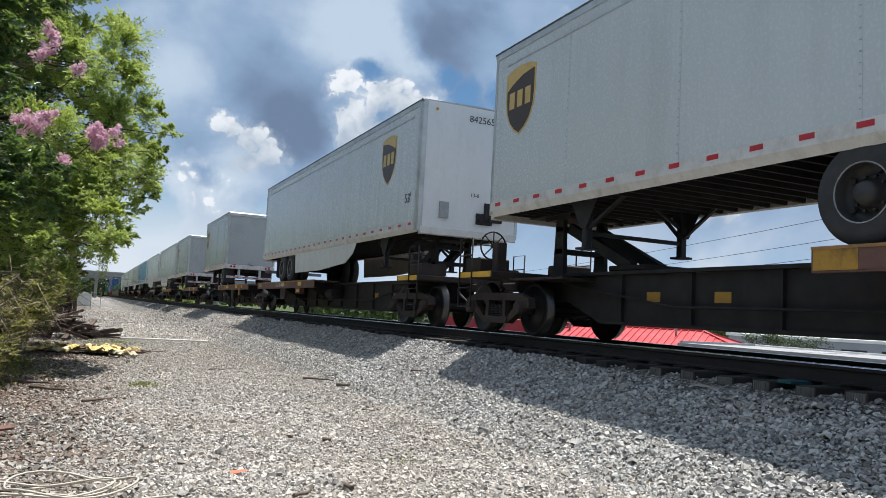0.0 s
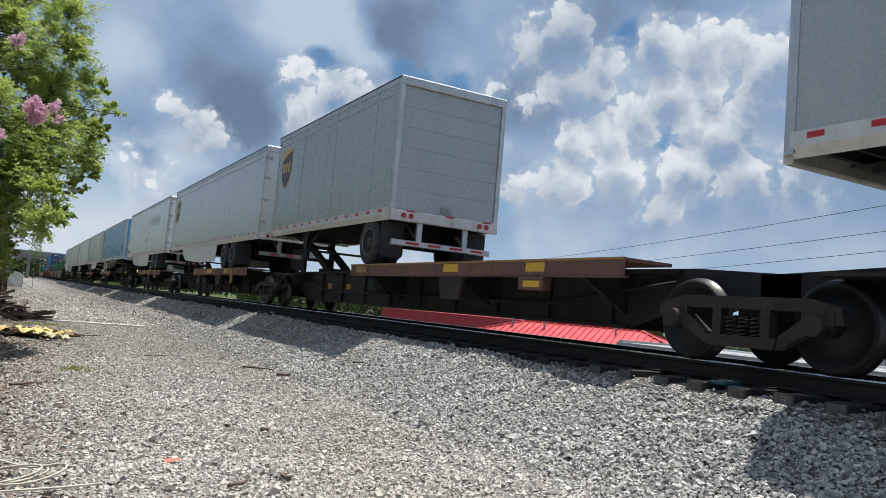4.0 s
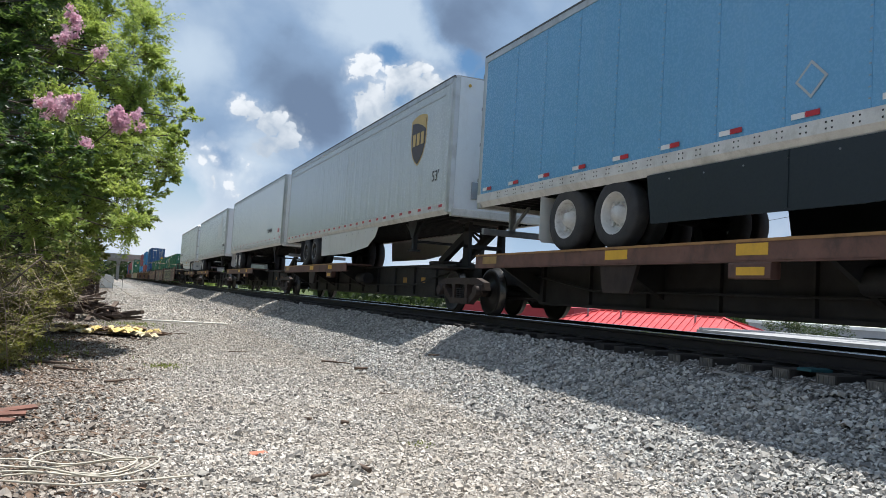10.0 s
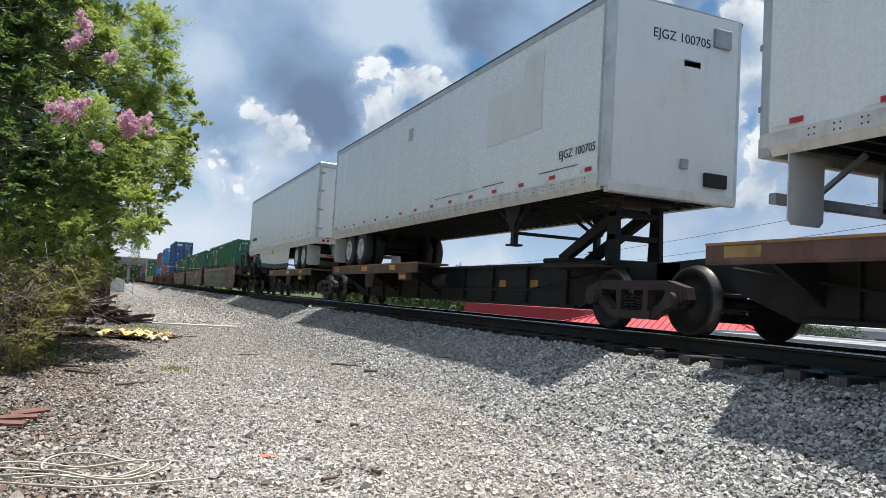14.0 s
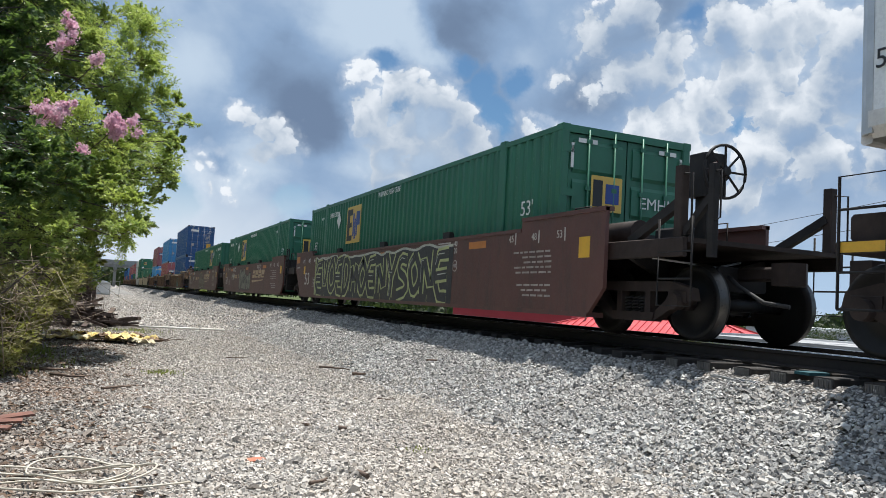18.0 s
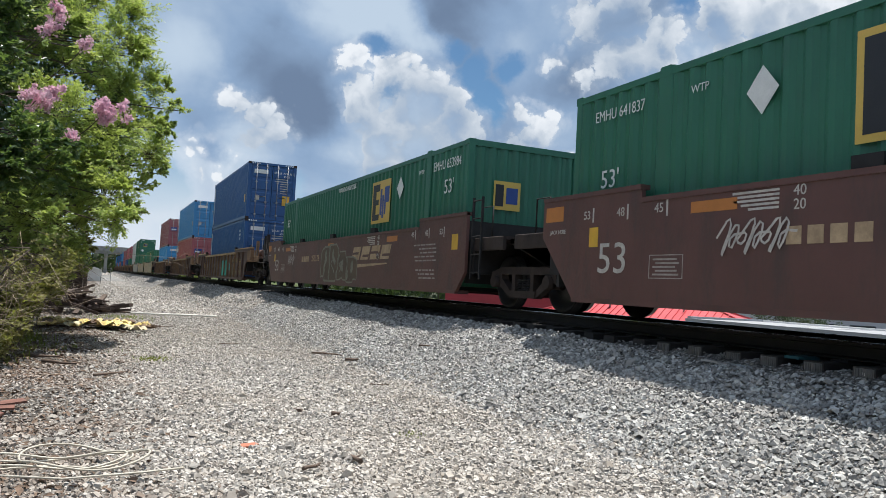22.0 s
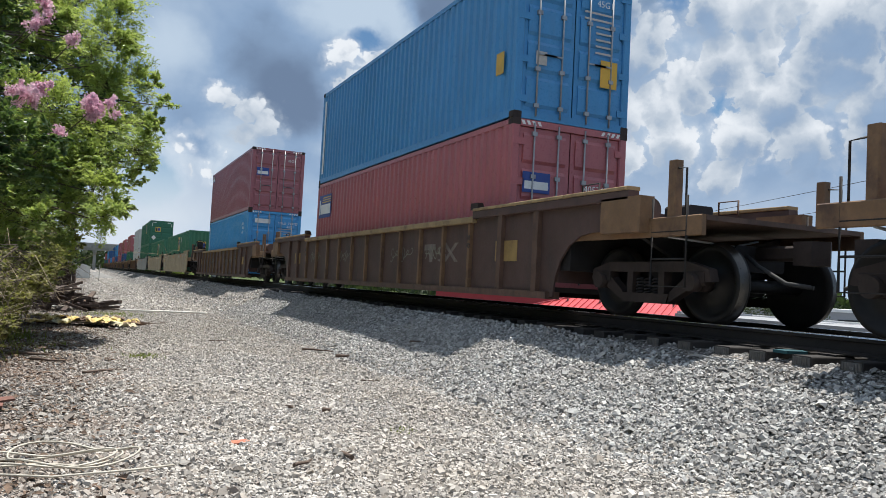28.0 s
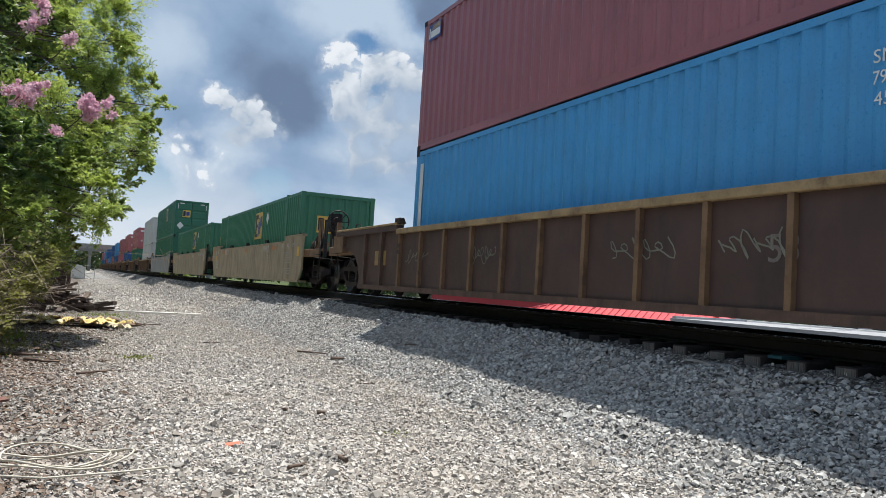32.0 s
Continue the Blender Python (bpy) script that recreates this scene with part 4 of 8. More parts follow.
def semi_trailer(y, turn, length, paint, axles, label, skirt="skirt", skirt_span=(3.9, 10.6), seams=1.22, logo=False, rear="swing", rim="rim_dark", tape=1.0, top_line=True, nose="van_nose", words=(), patches=(), roll_bottom=2.20, nose_things=True, legs=2.75, nose_words=(), nose_boxes=(), nose_patches=(), diamonds=()):
    """A box trailer, nose at y = 0, standing on its wheels on a platform 1.13 m above the rails."""
    zb = 1.13
    near = 1 if turn else -1    # the flank that faces the path
    ob = thing("semi_trailer", pose(0, 0, 0), label, "trailer", "trailers on the train")
    lift = (0, 0, -zb)
    L, hw, z0, z1 = length, 1.285, 2.30, 4.98
    shell = Geo().prism([(-hw + 0.10, 0.0), (hw - 0.10, 0.0), (hw - 0.03, 0.03), (hw, 0.10), (hw, L - 0.06), (-hw, L - 0.06), (-hw, 0.10), (-hw + 0.03, 0.03)], "z", z0, z1)
    body = part("box_body", shell, paint, ob, "", lift)
    roof = Geo().prism([(-hw, 5.0), (-hw + 0.05, 5.05), (0, 5.075), (hw - 0.05, 5.05), (hw, 5.0), (hw, 4.985), (-hw, 4.985)], "y", 0.02, L - 0.08)
    part("roof", roof, "roof_dull", ob, "", lift)
    for s in (-1, 1):
        tr = Geo().box(s * (hw + 0.012), s * (hw - 0.05), 0.08, L - 0.04, 4.90, 5.01)
        part("top_rail", tr, "alu", ob, "", lift)
        part("roof_edge", Geo().box(s * (hw + 0.016), s * (hw - 0.04), 0.04, L - 0.03, 5.012, 5.045), "roof_edge", ob, "", lift)
        br = Geo().prism([(s * (hw + 0.014), 2.16), (s * (hw + 0.014), 2.31), (s * (hw - 0.05), 2.31), (s * (hw - 0.10), 2.08), (s * (hw - 0.06), 2.06)], "y", 0.12, L - 0.02)
        part("bottom_rail", br, "dirty_alu", ob, "", lift)
        if top_line:
            part("trim_strip", plate(s * hw, rect(0.5, L - 0.3, 4.70, 4.735), 0.01), "alu", body)
        if seams and s == near:
            k = seams
            sm = Geo().box(s * hw, s * (hw + 0.006), -0.02, 0.02, 2.31, 4.9).mesh("panel_seam")
            while k < L - 0.5:
                part("panel_seam", sm, paint, body, "", (0, k, 0))
                k += seams
            rv = Geo()
            k = seams
            while k < L - 0.5:
                for q in range(22):
                    rv.box(s * (hw + 0.006), s * (hw + 0.010), k - 0.012, k + 0.012, 2.40 + q * 0.112, 2.412 + q * 0.112)
                k += seams
            tagged(part("rivets", rv, "galv", body), kind="stuff")
        # reflective strips along the bottom rail
        n = int(L / (0.62 if tape in (1.0, 2) else 1.02)) if tape and s == near else 0
        for i in range(n):
            q = 0.45 + i * (L - 0.9) / max(1, n - 1) - 0.15
            for kind, o in (("red_tape", 0.0), ("white_tape", 0.17)):
                if tape in (1.0, 2) and kind == "white_tape":
                    continue
                me = SHARED.setdefault((kind, s), None)
                if me is None:
                    me = Geo().box(0, s * 0.004, 0, 0.18, 0, 0.06).mesh("reflector")
                    SHARED[(kind, s)] = me
                if tape == 2 and i % 5 in (2, 4):
                    continue
                part("reflector", me, kind, ob, "", (s * (hw + (0.014 if tape != 2 else 0.0)), q + o, (2.225, 2.46, 2.36)[int(tape) - 1] - zb))
        if tape in (2, 3) and s == near:
            rb = Geo()
            for i in range(int((L - 0.8) / 0.305)):
                for dy in (-0.035, 0.035):
                    for zz in (2.20, 2.265):
                        rb.box(s * (hw + 0.014), s * (hw + 0.018), 0.5 + i * 0.305 + dy - 0.009, 0.5 + i * 0.305 + dy + 0.009, zz - 0.009, zz + 0.009)
            tagged(part("rail_bolts", rb, "black_steel", ob, "", lift), kind="stuff")
        post = Geo().box(s * (hw + 0.010), s * (hw - 0.10), L - 0.14, L, 2.06, 5.04, 0.015)
        part("rear_post", post, "alu", ob, "", lift)
        np_ = Geo().prism([(s * (hw - 0.11), -0.008), (s * (hw - 0.025), 0.022), (s * (hw + 0.010), 0.09), (s * (hw + 0.010), 0.16), (s * (hw - 0.01), 0.16), (s * (hw - 0.05), 0.06), (s * (hw - 0.13), 0.03)], "z", 2.10, 5.04)
        part("nose_post", np_, "alu" if paint != "van_blue" else "dirty_alu", ob, "", lift)
    # nose
    part("nose_panel", Geo().box(-hw + 0.12, hw - 0.12, -0.012, 0.02, 2.14, 5.02), nose, ob, "", lift)
    part("nose_sill", Geo().box(-hw + 0.08, hw - 0.08, -0.02, 0.10, 2.02, 2.20, 0.02), "dirty_alu", ob, "", lift)
    if nose_things:
        part("document_box", Geo().box(-0.78, -0.55, -0.055, -0.01, 2.42, 2.78, 0.01), "galv", ob, "", lift)
        gl = Geo().box(0.15, 0.55, -0.06, -0.01, 2.35, 2.60, 0.01)
        for s in (0.22, 0.48):
            gl.cyl((s, 2.46), "y", 0.05, -0.12, -0.05, 10)
        part("air_coupling", gl, "black_steel", ob, "", lift)
        for s in (-1, 1):
            part("marker_lamp", Geo().cyl((s * 0.95, 4.85), "y", 0.035, -0.035, -0.01, 10), "amber", ob, "", lift)
    for txt, h, xx, zz in nose_words:
        write(ob, txt, h, "ink", xx, -0.016, zz - zb, "front")
    for x0, x1, h0, h1, key in nose_boxes:
        part("nose_box", Geo().box(x0, x1, -0.07, -0.012, h0, h1, 0.012), key, ob, "", lift)
    for x0, x1, h0, h1, key in nose_patches:
        part("patch", Geo().box(x0, x1, -0.016, -0.012, h0, h1), key, ob, "", lift)
    # underside: cross members and coupler plate
    part("floor", Geo().box(-hw + 0.08, hw - 0.08, 0.1, L - 0.1, 2.20, 2.235), "floor_under", ob, "", lift)
    cm = SHARED.setdefault("cross_member", Geo().box(-hw + 0.09, hw - 0.09, 0, 0.05, 2.09, 2.20).mesh("cross_member"))
    k = 0.35
    while k < L - 0.3:
        part("cross_member", cm, "floor_under", ob, "", (0, k, -zb))
        k += 0.305
    part("kingpin_plate", Geo().box(-0.55, 0.55, 0.25, 1.55, 2.075, 2.095), "black_steel", ob, "", lift)
    # landing legs
    for s in (-1, 1):
        lg = part("landing_leg", Geo().box(s * 0.86, s * 0.98, legs - 0.06, legs + 0.06, 1.40, 2.20, 0.015), "gear", ob, "", lift)
        part("leg_gusset", Geo().prism([(legs - 0.34, 2.14), (legs + 0.34, 2.14), (legs + 0.075, 1.70), (legs - 0.075, 1.70)], "x", s * 0.985, s * 1.0), "gear", lg)
        part("leg_shoe", Geo().box(s * 0.80, s * 1.04, legs - 0.12, legs + 0.12, 1.37, 1.405), "gear", lg)
        lb = Geo().bar((s * 0.92, legs, 1.68), (s * 0.85, legs + 0.85, 2.15), 0.05).bar((s * 0.92, legs, 1.68), (s * 0.85, legs - 0.45, 2.15), 0.05)
        lb.bar((s * 0.92, legs, 1.85), (s * 0.35, legs, 2.15), 0.05)
        part("leg_brace", lb, "gear", lg)
    part("leg_cross_bar", Geo().bar((-0.92, legs, 1.62), (0.92, legs, 1.62), 0.06), "gear", ob, "", lift)
    # running gear
    if "tyre" not in SHARED:
        SHARED["tyre"] = tyre_mesh()
    rim_key = "rim" + rim
    if rim_key not in SHARED:
        SHARED[rim_key] = rim_mesh()
    fr = Geo()
    for s in (-0.5, 0.5):
        fr.box(s - 0.05, s + 0.05, axles[0] - 0.9, axles[-1] + 0.9, 1.92, 2.10)
    for q in axles:
        fr.box(-0.55, 0.55, q - 0.07, q + 0.07, 1.74, 1.92)
    part("suspension_frame", fr, "black_steel", ob, "", lift)
    for q in axles:
        ax = part("axle", Geo().cyl((q, 1.635), "x", 0.065, -1.05, 1.05, 12), "black_steel", ob, "", lift)
        for s in (-1, 1):
            for o in (1.10, 0.76):
                part("tyre", SHARED["tyre"], "tyre", ax, "", (s * o, q, 1.635), 0.0 if s < 0 else math.pi)
            if rim == "rim_dark":
                part("rim_lip", SHARED.setdefault("rim_lip", Geo().tube([(-0.135, 0.288 * math.cos(k * math.pi / 16), 0.288 * math.sin(k * math.pi / 16)) for k in range(33)], 0.008, 5).mesh("rim_lip")), "galv", ax, "bright rim lip", (s * 1.10, q, 1.635), 0.0 if s < 0 else math.pi)
            part("rim", SHARED[rim_key], rim, ax, "", (s * 1.10, q, 1.635), 0.0 if s < 0 else math.pi)
    for s in (-1, 1):
        fy = axles[-1] + 0.72 if rim != "rim_white" or skirt else L - 0.40
        part("mudflap", Geo().prism([(s * 0.74, 2.05), (s * 1.26, 2.05), (s * 1.26, 1.36), (s * 1.20, 1.30), (s * 0.80, 1.30), (s * 0.74, 1.36)], "y", fy, fy + 0.015), "tyre" if rim != "rim_white" else "skirt", ob, "", lift)
        if skirt:
            a0, a1 = skirt_span
            sk = part("side_skirt", Geo().prism([(a0, 2.07), (a1, 2.07), (a1 - 0.12, 1.42), (a1 - 3.2, 1.42), (a0 + 0.9, 1.55), (a0 + 0.25, 1.80)], "x", s * (hw - 0.035), s * (hw - 0.02)), skirt, ob, "", lift)
            if tape == 2:
                part("skirt_edge", Geo().prism([(a0 + 0.45, 1.62), (a0 + 0.9, 1.56), (a1 - 3.2, 1.425), (a1 - 0.125, 1.425), (a1 - 0.16, 1.22), (a1 - 3.2, 1.22), (a0 + 0.95, 1.36)], "x", s * (hw - 0.045), s * (hw - 0.018)), "skirt_band", sk)
                if s == near:
                    part("caution_plate", plate(s * (hw - 0.02), rect(7.05, 7.5, 1.92, 2.10), 0.006), "patch_yellow", sk, "yellow caution plate")
                    part("plate_bar", plate(s * (hw - 0.0135), rect(7.07, 7.27, 1.94, 2.02), 0.002), "ink", sk)
            k = a0 + 2.4
            while k < a1 - 0.6:
                part("skirt_joint", Geo().box(s * (hw - 0.02), s * (hw - 0.012), k - 0.02, k + 0.02, 1.45, 2.06), skirt, sk)
                k += 2.45
            bt = Geo()
            k = a0 + 0.5
            while k < a1 - 0.2:
                bt.cyl((k, 1.98), "x", 0.012, s * (hw - 0.02), s * (hw - 0.012), 8)
                k += 0.62
            tagged(part("skirt_bolts", bt, "galv", sk), kind="stuff")
    # rear end
    part("rear_sill", Geo().box(-hw, hw, L - 0.10, L + 0.01, 2.05, 2.28, 0.015), "dirty_alu", ob, "", lift)
    part("rear_header", Geo().box(-hw, hw, L - 0.10, L + 0.008, 4.86, 5.05, 0.015), "alu", ob, "", lift)
    if rear == "swing":
        for s in (-1, 1):
            dr = part("rear_door", Geo().box(s * 0.008, s * (hw - 0.10), L - 0.06, L - 0.02, 2.29, 4.86), paint, ob, "", lift)
            part("lock_rod", Geo().cyl((s * 0.45, L + 0.005), "z", 0.017, 2.15, 4.90, 8), "galv", dr)
            part("lock_handle", Geo().box(s * 0.45, s * 0.72, L, L + 0.02, 3.02, 3.06), "galv", dr)
            hg = Geo().box(s * (hw - 0.20), s * (hw + 0.014), L - 0.03, L + 0.014, -0.032, 0.032).mesh("hinge")
            for zz in (2.6, 3.3, 4.0, 4.65):
                part("hinge", hg, "galv", dr, "", (0, 0, zz))
    else:
        dr = part("roll_door", Geo().box(-hw + 0.10, hw - 0.10, L - 0.08, L - 0.05, 2.29, 4.86), "van_dull", ob, "pale grey slatted roll-up door", lift)
        for i in range(6):
            part("door_slat", Geo().box(-hw + 0.11, hw - 0.11, L - 0.05, L - 0.042, 2.30 + i * 0.427, 2.30 + i * 0.427 + 0.412), "van_dull", dr)
        part("door_latch", Geo().box(-0.12, 0.12, L - 0.04, L + 0.01, 2.33, 2.45), "galv", dr)
    for s in (-1, 1):
        for o in (0.0, 0.17):
            part("tail_lamp", Geo().cyl((s * (1.0 - o), 2.165), "y", 0.055, L + 0.01, L + 0.03, 12), "lamp_red", ob, "", lift)
    for i in range(5):
        part("reflector", Geo().box(-1.1 + i * 0.46, -0.9 + i * 0.46, L + 0.01, L + 0.014, 2.245, 2.275), "red_tape" if i % 2 == 0 else "white_tape", ob, "", lift)
    bp = Geo().box(-1.18, 1.18, L - 0.16, L - 0.06, 1.55, 1.67, 0.01)
    for s in (-0.55, 0.55):
        bp.box(s - 0.06, s + 0.06, L - 0.16, L - 0.09, 1.6, 2.1)
        bp.bar((s, L - 0.12, 1.68), (s, L - 0.75, 2.08), 0.05)
    gd = part("bumper_guard", bp, "galv" if rear == "swing" else "alu", ob, "", lift)
    for i in range(4):
        part("reflector", Geo().box(-1.0 + i * 0.52, -0.7 + i * 0.52, L - 0.06, L - 0.056, 1.59, 1.64), "red_tape", gd)
    if logo:
        yc, zc = logo
        for s in (near,):
            d = part("shield_decal", plate(s * (hw + 0.001), shield(yc, zc, 0.98, 1.22)), "gold", body, "brown and gold shield decal")
            part("shield_field", plate(s * (hw + 0.005), shield(yc, zc - 0.02, 0.88, 1.10)), "umber", d)
            cap = [(yc + p * 0.44, zc - 0.02 + q * 0.55) for p, q in ((-0.97, 0.45), (-0.5, 0.62), (0.2, 0.8), (0.97, 0.86), (0.55, 0.96), (0, 1.0), (-0.55, 0.96), (-0.97, 0.86))]
            part("shield_cap", plate(s * (hw + 0.0092), cap), "gold", d)
            for q in (-0.26, 0.0, 0.26):
                part("shield_bar", plate(s * (hw + 0.0092), [(yc + q - 0.085, zc - 0.12), (yc + q + 0.085, zc - 0.12), (yc + q + 0.085, zc + 0.17), (yc + q - 0.085, zc + 0.17)]), "gold", d)
    for w in words:
        txt, h, key, yy, zz = w[:5]
        fx = -(hw + (w[5] if len(w) > 5 else 0.008))
        write(body, txt, h, key, -near * fx, yy, zz)
    for s in (near,):
        for q0, q1, h0, h1, key in patches:
            part("patch", plate(s * (hw + 0.006), rect(q0, q1, h0, h1)), key, body)
        for q, h, r, rim_key2, field in diamonds:
            d = part("placard_holder", plate(s * (hw + 0.006), [(q - r, h), (q, h - r), (q + r, h), (q, h + r)]), rim_key2, body, "diamond placard holder")
            part("placard_field", plate(s * (hw + 0.0105), [(q - r * 0.8, h), (q, h - r * 0.8), (q + r * 0.8, h), (q, h + r * 0.8)], 0.002), field, d)
    return on_train(ob, y, ZR + zb, turn)


def corrugated(x, y0, y1, z0, z1, depth, way, period=0.278):
    """A corrugated sheet in a plane across x; way: the side it bulges to."""
    g = Geo()
    n = max(1, round((y1 - y0) / period))
    p = (y1 - y0) / n
    pts = []
    for i in range(n):
        b = y0 + i * p
        pts += [(b, 0.0), (b + p * 0.26, 0.0), (b + p * 0.5, 1.0), (b + p * 0.76, 1.0)]
    pts.append((y1, 0.0))
    v = [(x + way * depth * k, yy, z0) for yy, k in pts] + [(x + way * depth * k, yy, z1) for yy, k in pts]
    m = len(pts)
    g.add(v, [(i, i + 1, m + i + 1, m + i) for i in range(m - 1)])
    return g


def corrugated_end(y, x0, x1, z0, z1, depth, way, period=0.26):
    g = Geo()
    n = max(1, round((x1 - x0) / period))
    p = (x1 - x0) / n
    pts = []
    for i in range(n):
        b = x0 + i * p
        pts += [(b, 0.0), (b + p * 0.26, 0.0), (b + p * 0.5, 1.0), (b + p * 0.76, 1.0)]
    pts.append((x1, 0.0))
    v = [(xx, y + way * depth * k, z0) for xx, k in pts] + [(xx, y + way * depth * k, z1) for xx, k in pts]
    m = len(pts)
    g.add(v, [(i, i + 1, m + i + 1, m + i) for i in range(m - 1)])
    return g


def container(y, z, length, paint, label, width=2.438, doors=True, emp=False, posts=False, words=(), end_words=(), stripes=False, badge=None, yellow=False, diamond=False, end_diamond=False, group="shipping containers on the train", white_bar=False, detail=True):
    """A steel container, its doors (or front wall) at y = 0, base at z above the rails."""
    ob = thing("shipping_container", pose(0, 0, 0), label, "container", group)
    L, hw, H = length, width / 2, 2.896
    side = []
    for s in (-1, 1):
        w = part("side_wall", corrugated(s * (hw - 0.045), 0.10, L - 0.10, 0.15, H - 0.10, 0.036, s), paint, ob)
        side.append(w)
        part("bottom_rail", Geo().box(s * (hw - 0.06), s * (hw - 0.005), 0.1, L - 0.1, 0.02, 0.16), paint, ob)
        part("top_rail", Geo().box(s * (hw - 0.06), s * (hw - 0.003), 0.1, L - 0.1, H - 0.11, H - 0.02), paint, ob)
        for q in (0.0, L - 0.15):
            part("corner_post", Geo().box(s * (hw - 0.16), s * (hw - 0.001), q, q + 0.15, 0.118, H - 0.118, 0.02), paint, ob)
            if detail:
                for zz in (0.0, H - 0.118):
                    part("corner_casting", Geo().box(s * (hw - 0.162), s * hw, q - 0.002 if q == 0 else q - 0.01, q + 0.16 if q == 0 else q + 0.152, zz, zz + 0.118, 0.012), "brown_steel" if not posts else paint, ob)
        if posts:
            for q in (1.98, L - 1.98):
                part("lifting_post", Geo().box(s * (hw - 0.09), s * hw, q - 0.13, q + 0.13, 0.02, H + 0.012, 0.02), paint, ob)
                part("lifting_casting", Geo().box(s * (hw - 0.16), s * (hw + 0.002), q - 0.09, q + 0.09, H - 0.12, H + 0.02), paint, ob)
    part("roof", Geo().box(-hw + 0.04, hw - 0.04, 0.06, L - 0.06, H - 0.03, H - 0.01), paint, ob)
    part("floor", Geo().box(-hw + 0.06, hw - 0.06, 0.06, L - 0.06, 0.10, 0.15), "old_wood", ob)
    part("rear_wall", corrugated_end(L - 0.05, -hw + 0.15, hw - 0.15, 0.10, H - 0.06, 0.036, 1), paint, ob)
    part("front_sill", Geo().box(-hw + 0.15, hw - 0.15, 0.0, 0.10, 0.0, 0.14), paint, ob)
    part("front_header", Geo().box(-hw + 0.15, hw - 0.15, 0.0, 0.10, H - 0.13, H - 0.01), paint, ob)
    part("rear_sill", Geo().box(-hw + 0.15, hw - 0.15, L - 0.10, L, 0.0, 0.14), paint, ob)
    part("rear_header", Geo().box(-hw + 0.15, hw - 0.15, L - 0.10, L, H - 0.13, H - 0.01), paint, ob)
    front = None
    if doors:
        for s in (-1, 1):
            d = Geo().box(s * 0.012, s * (hw - 0.15), 0.045, 0.06, 0.15, H - 0.14)
            press = [[(0.045, 0.22 + i * 0.635), (0.015, 0.28 + i * 0.635), (0.015, 0.70 + i * 0.635), (0.045, 0.76 + i * 0.635)] for i in range(4)]
            for poly in [] if detail else press:
                d.prism(poly, "x", s * 0.10, s * (hw - 0.24))
            fr = part("door", d, paint, ob)
            for poly in press if detail else []:
                part("door_pressing", Geo().prism(poly, "x", s * 0.10, s * (hw - 0.24)), paint, fr)
            front = front or fr
            if detail:
                for q in (0.28, 0.78):
                    part("lock_rod", Geo().cyl((s * q, -0.012), "z", 0.017, 0.06, H - 0.06, 8), paint if posts else "galv", fr)
                    part("lock_handle", Geo().box(s * q, s * (q + (0.38 if q < 0.5 else -0.38)), -0.035, -0.015, 1.15, 1.18), paint if posts else "galv", fr)
                    lb = SHARED.setdefault("lock_bracket" + (paint if posts else ""), Geo().box(-0.05, 0.05, -0.03, 0.015, -0.035, 0.035).mesh("lock_bracket"))
                    for zz in (0.25, 0.9, 1.9, H - 0.25):
                        part("lock_bracket", lb, paint if posts else "galv", fr, "", (s * q, 0, zz))
                hg = Geo().box(s * (hw - 0.26), s * (hw - 0.02), -0.006, 0.02, -0.06, 0.06).mesh("hinge")
                for zz in (0.35, 1.05, 1.8, 2.5):
                    part("hinge", hg, paint, fr, "", (0, 0, zz))
    else:
        front = part("front_wall", corrugated_end(0.05, -hw + 0.15, hw - 0.15, 0.10, H - 0.06, 0.036, -1), paint, ob)
    if stripes:
        for s in (-1, 1):
            for i in range(4):
                part("warning_stripe", Geo().prism([(s * (hw - 0.20 - i * 0.11), H - 0.10), (s * (hw - 0.26 - i * 0.11), H - 0.10), (s * (hw - 0.22 - i * 0.11), H - 0.03), (s * (hw - 0.16 - i * 0.11), H - 0.03)], "y", -0.004, 0.0), "white_ink", front)
    if emp:
        for s in (-1,):
            yc = emp
            d = part("square_decal", plate(s * (hw + 0.002), rect(yc - 0.68, yc + 0.68, 1.5, 2.58)), "logo_yellow", side[0 if s < 0 else 1], "yellow square decal with dark and blue bars")
            blk = [((-0.60, -0.36), (1.58, 2.50), "ink"), ((-0.36, -0.10), (2.32, 2.50), "ink"), ((-0.36, -0.16), (1.97, 2.11), "ink"), ((-0.36, -0.10), (1.58, 1.73), "ink"), ((-0.04, 0.08), (1.70, 2.36), "logo_blue"), ((0.11, 0.23), (1.62, 2.2), "logo_blue"), ((0.27, 0.38), (1.70, 2.40), "logo_blue"), ((0.38, 0.60), (2.0, 2.40), "logo_blue")]
            for (p, q), (h0, h1), key in blk:
                part("decal_bar", plate(s * (hw + 0.0062), rect(yc + s * -p if s < 0 else yc + p, yc + s * -q if s < 0 else yc + q, h0, h1) if s > 0 else rect(yc - q, yc - p, h0, h1)), key, d)
        e = part("square_decal", Geo().box(-0.72, -0.12, -0.022, -0.018, 1.55, 2.12), "logo_yellow", front)
        part("decal_bar", Geo().box(-0.68, -0.50, -0.027, -0.0222, 1.62, 2.05), "ink", e)
        part("decal_bar", Geo().box(-0.44, -0.18, -0.027, -0.0222, 1.68, 2.0), "logo_blue", e)
    if emp and doors:
        for s in (-1, 1):
            part("corner_bar", Geo().box(s * 0.62, s * 0.98, -0.006, -0.001, 2.62, 2.69), "white_ink", front)
            part("corner_bar", Geo().box(s * 1.06, s * 1.11, -0.006, -0.001, 2.2, 2.6), "white_ink", front)
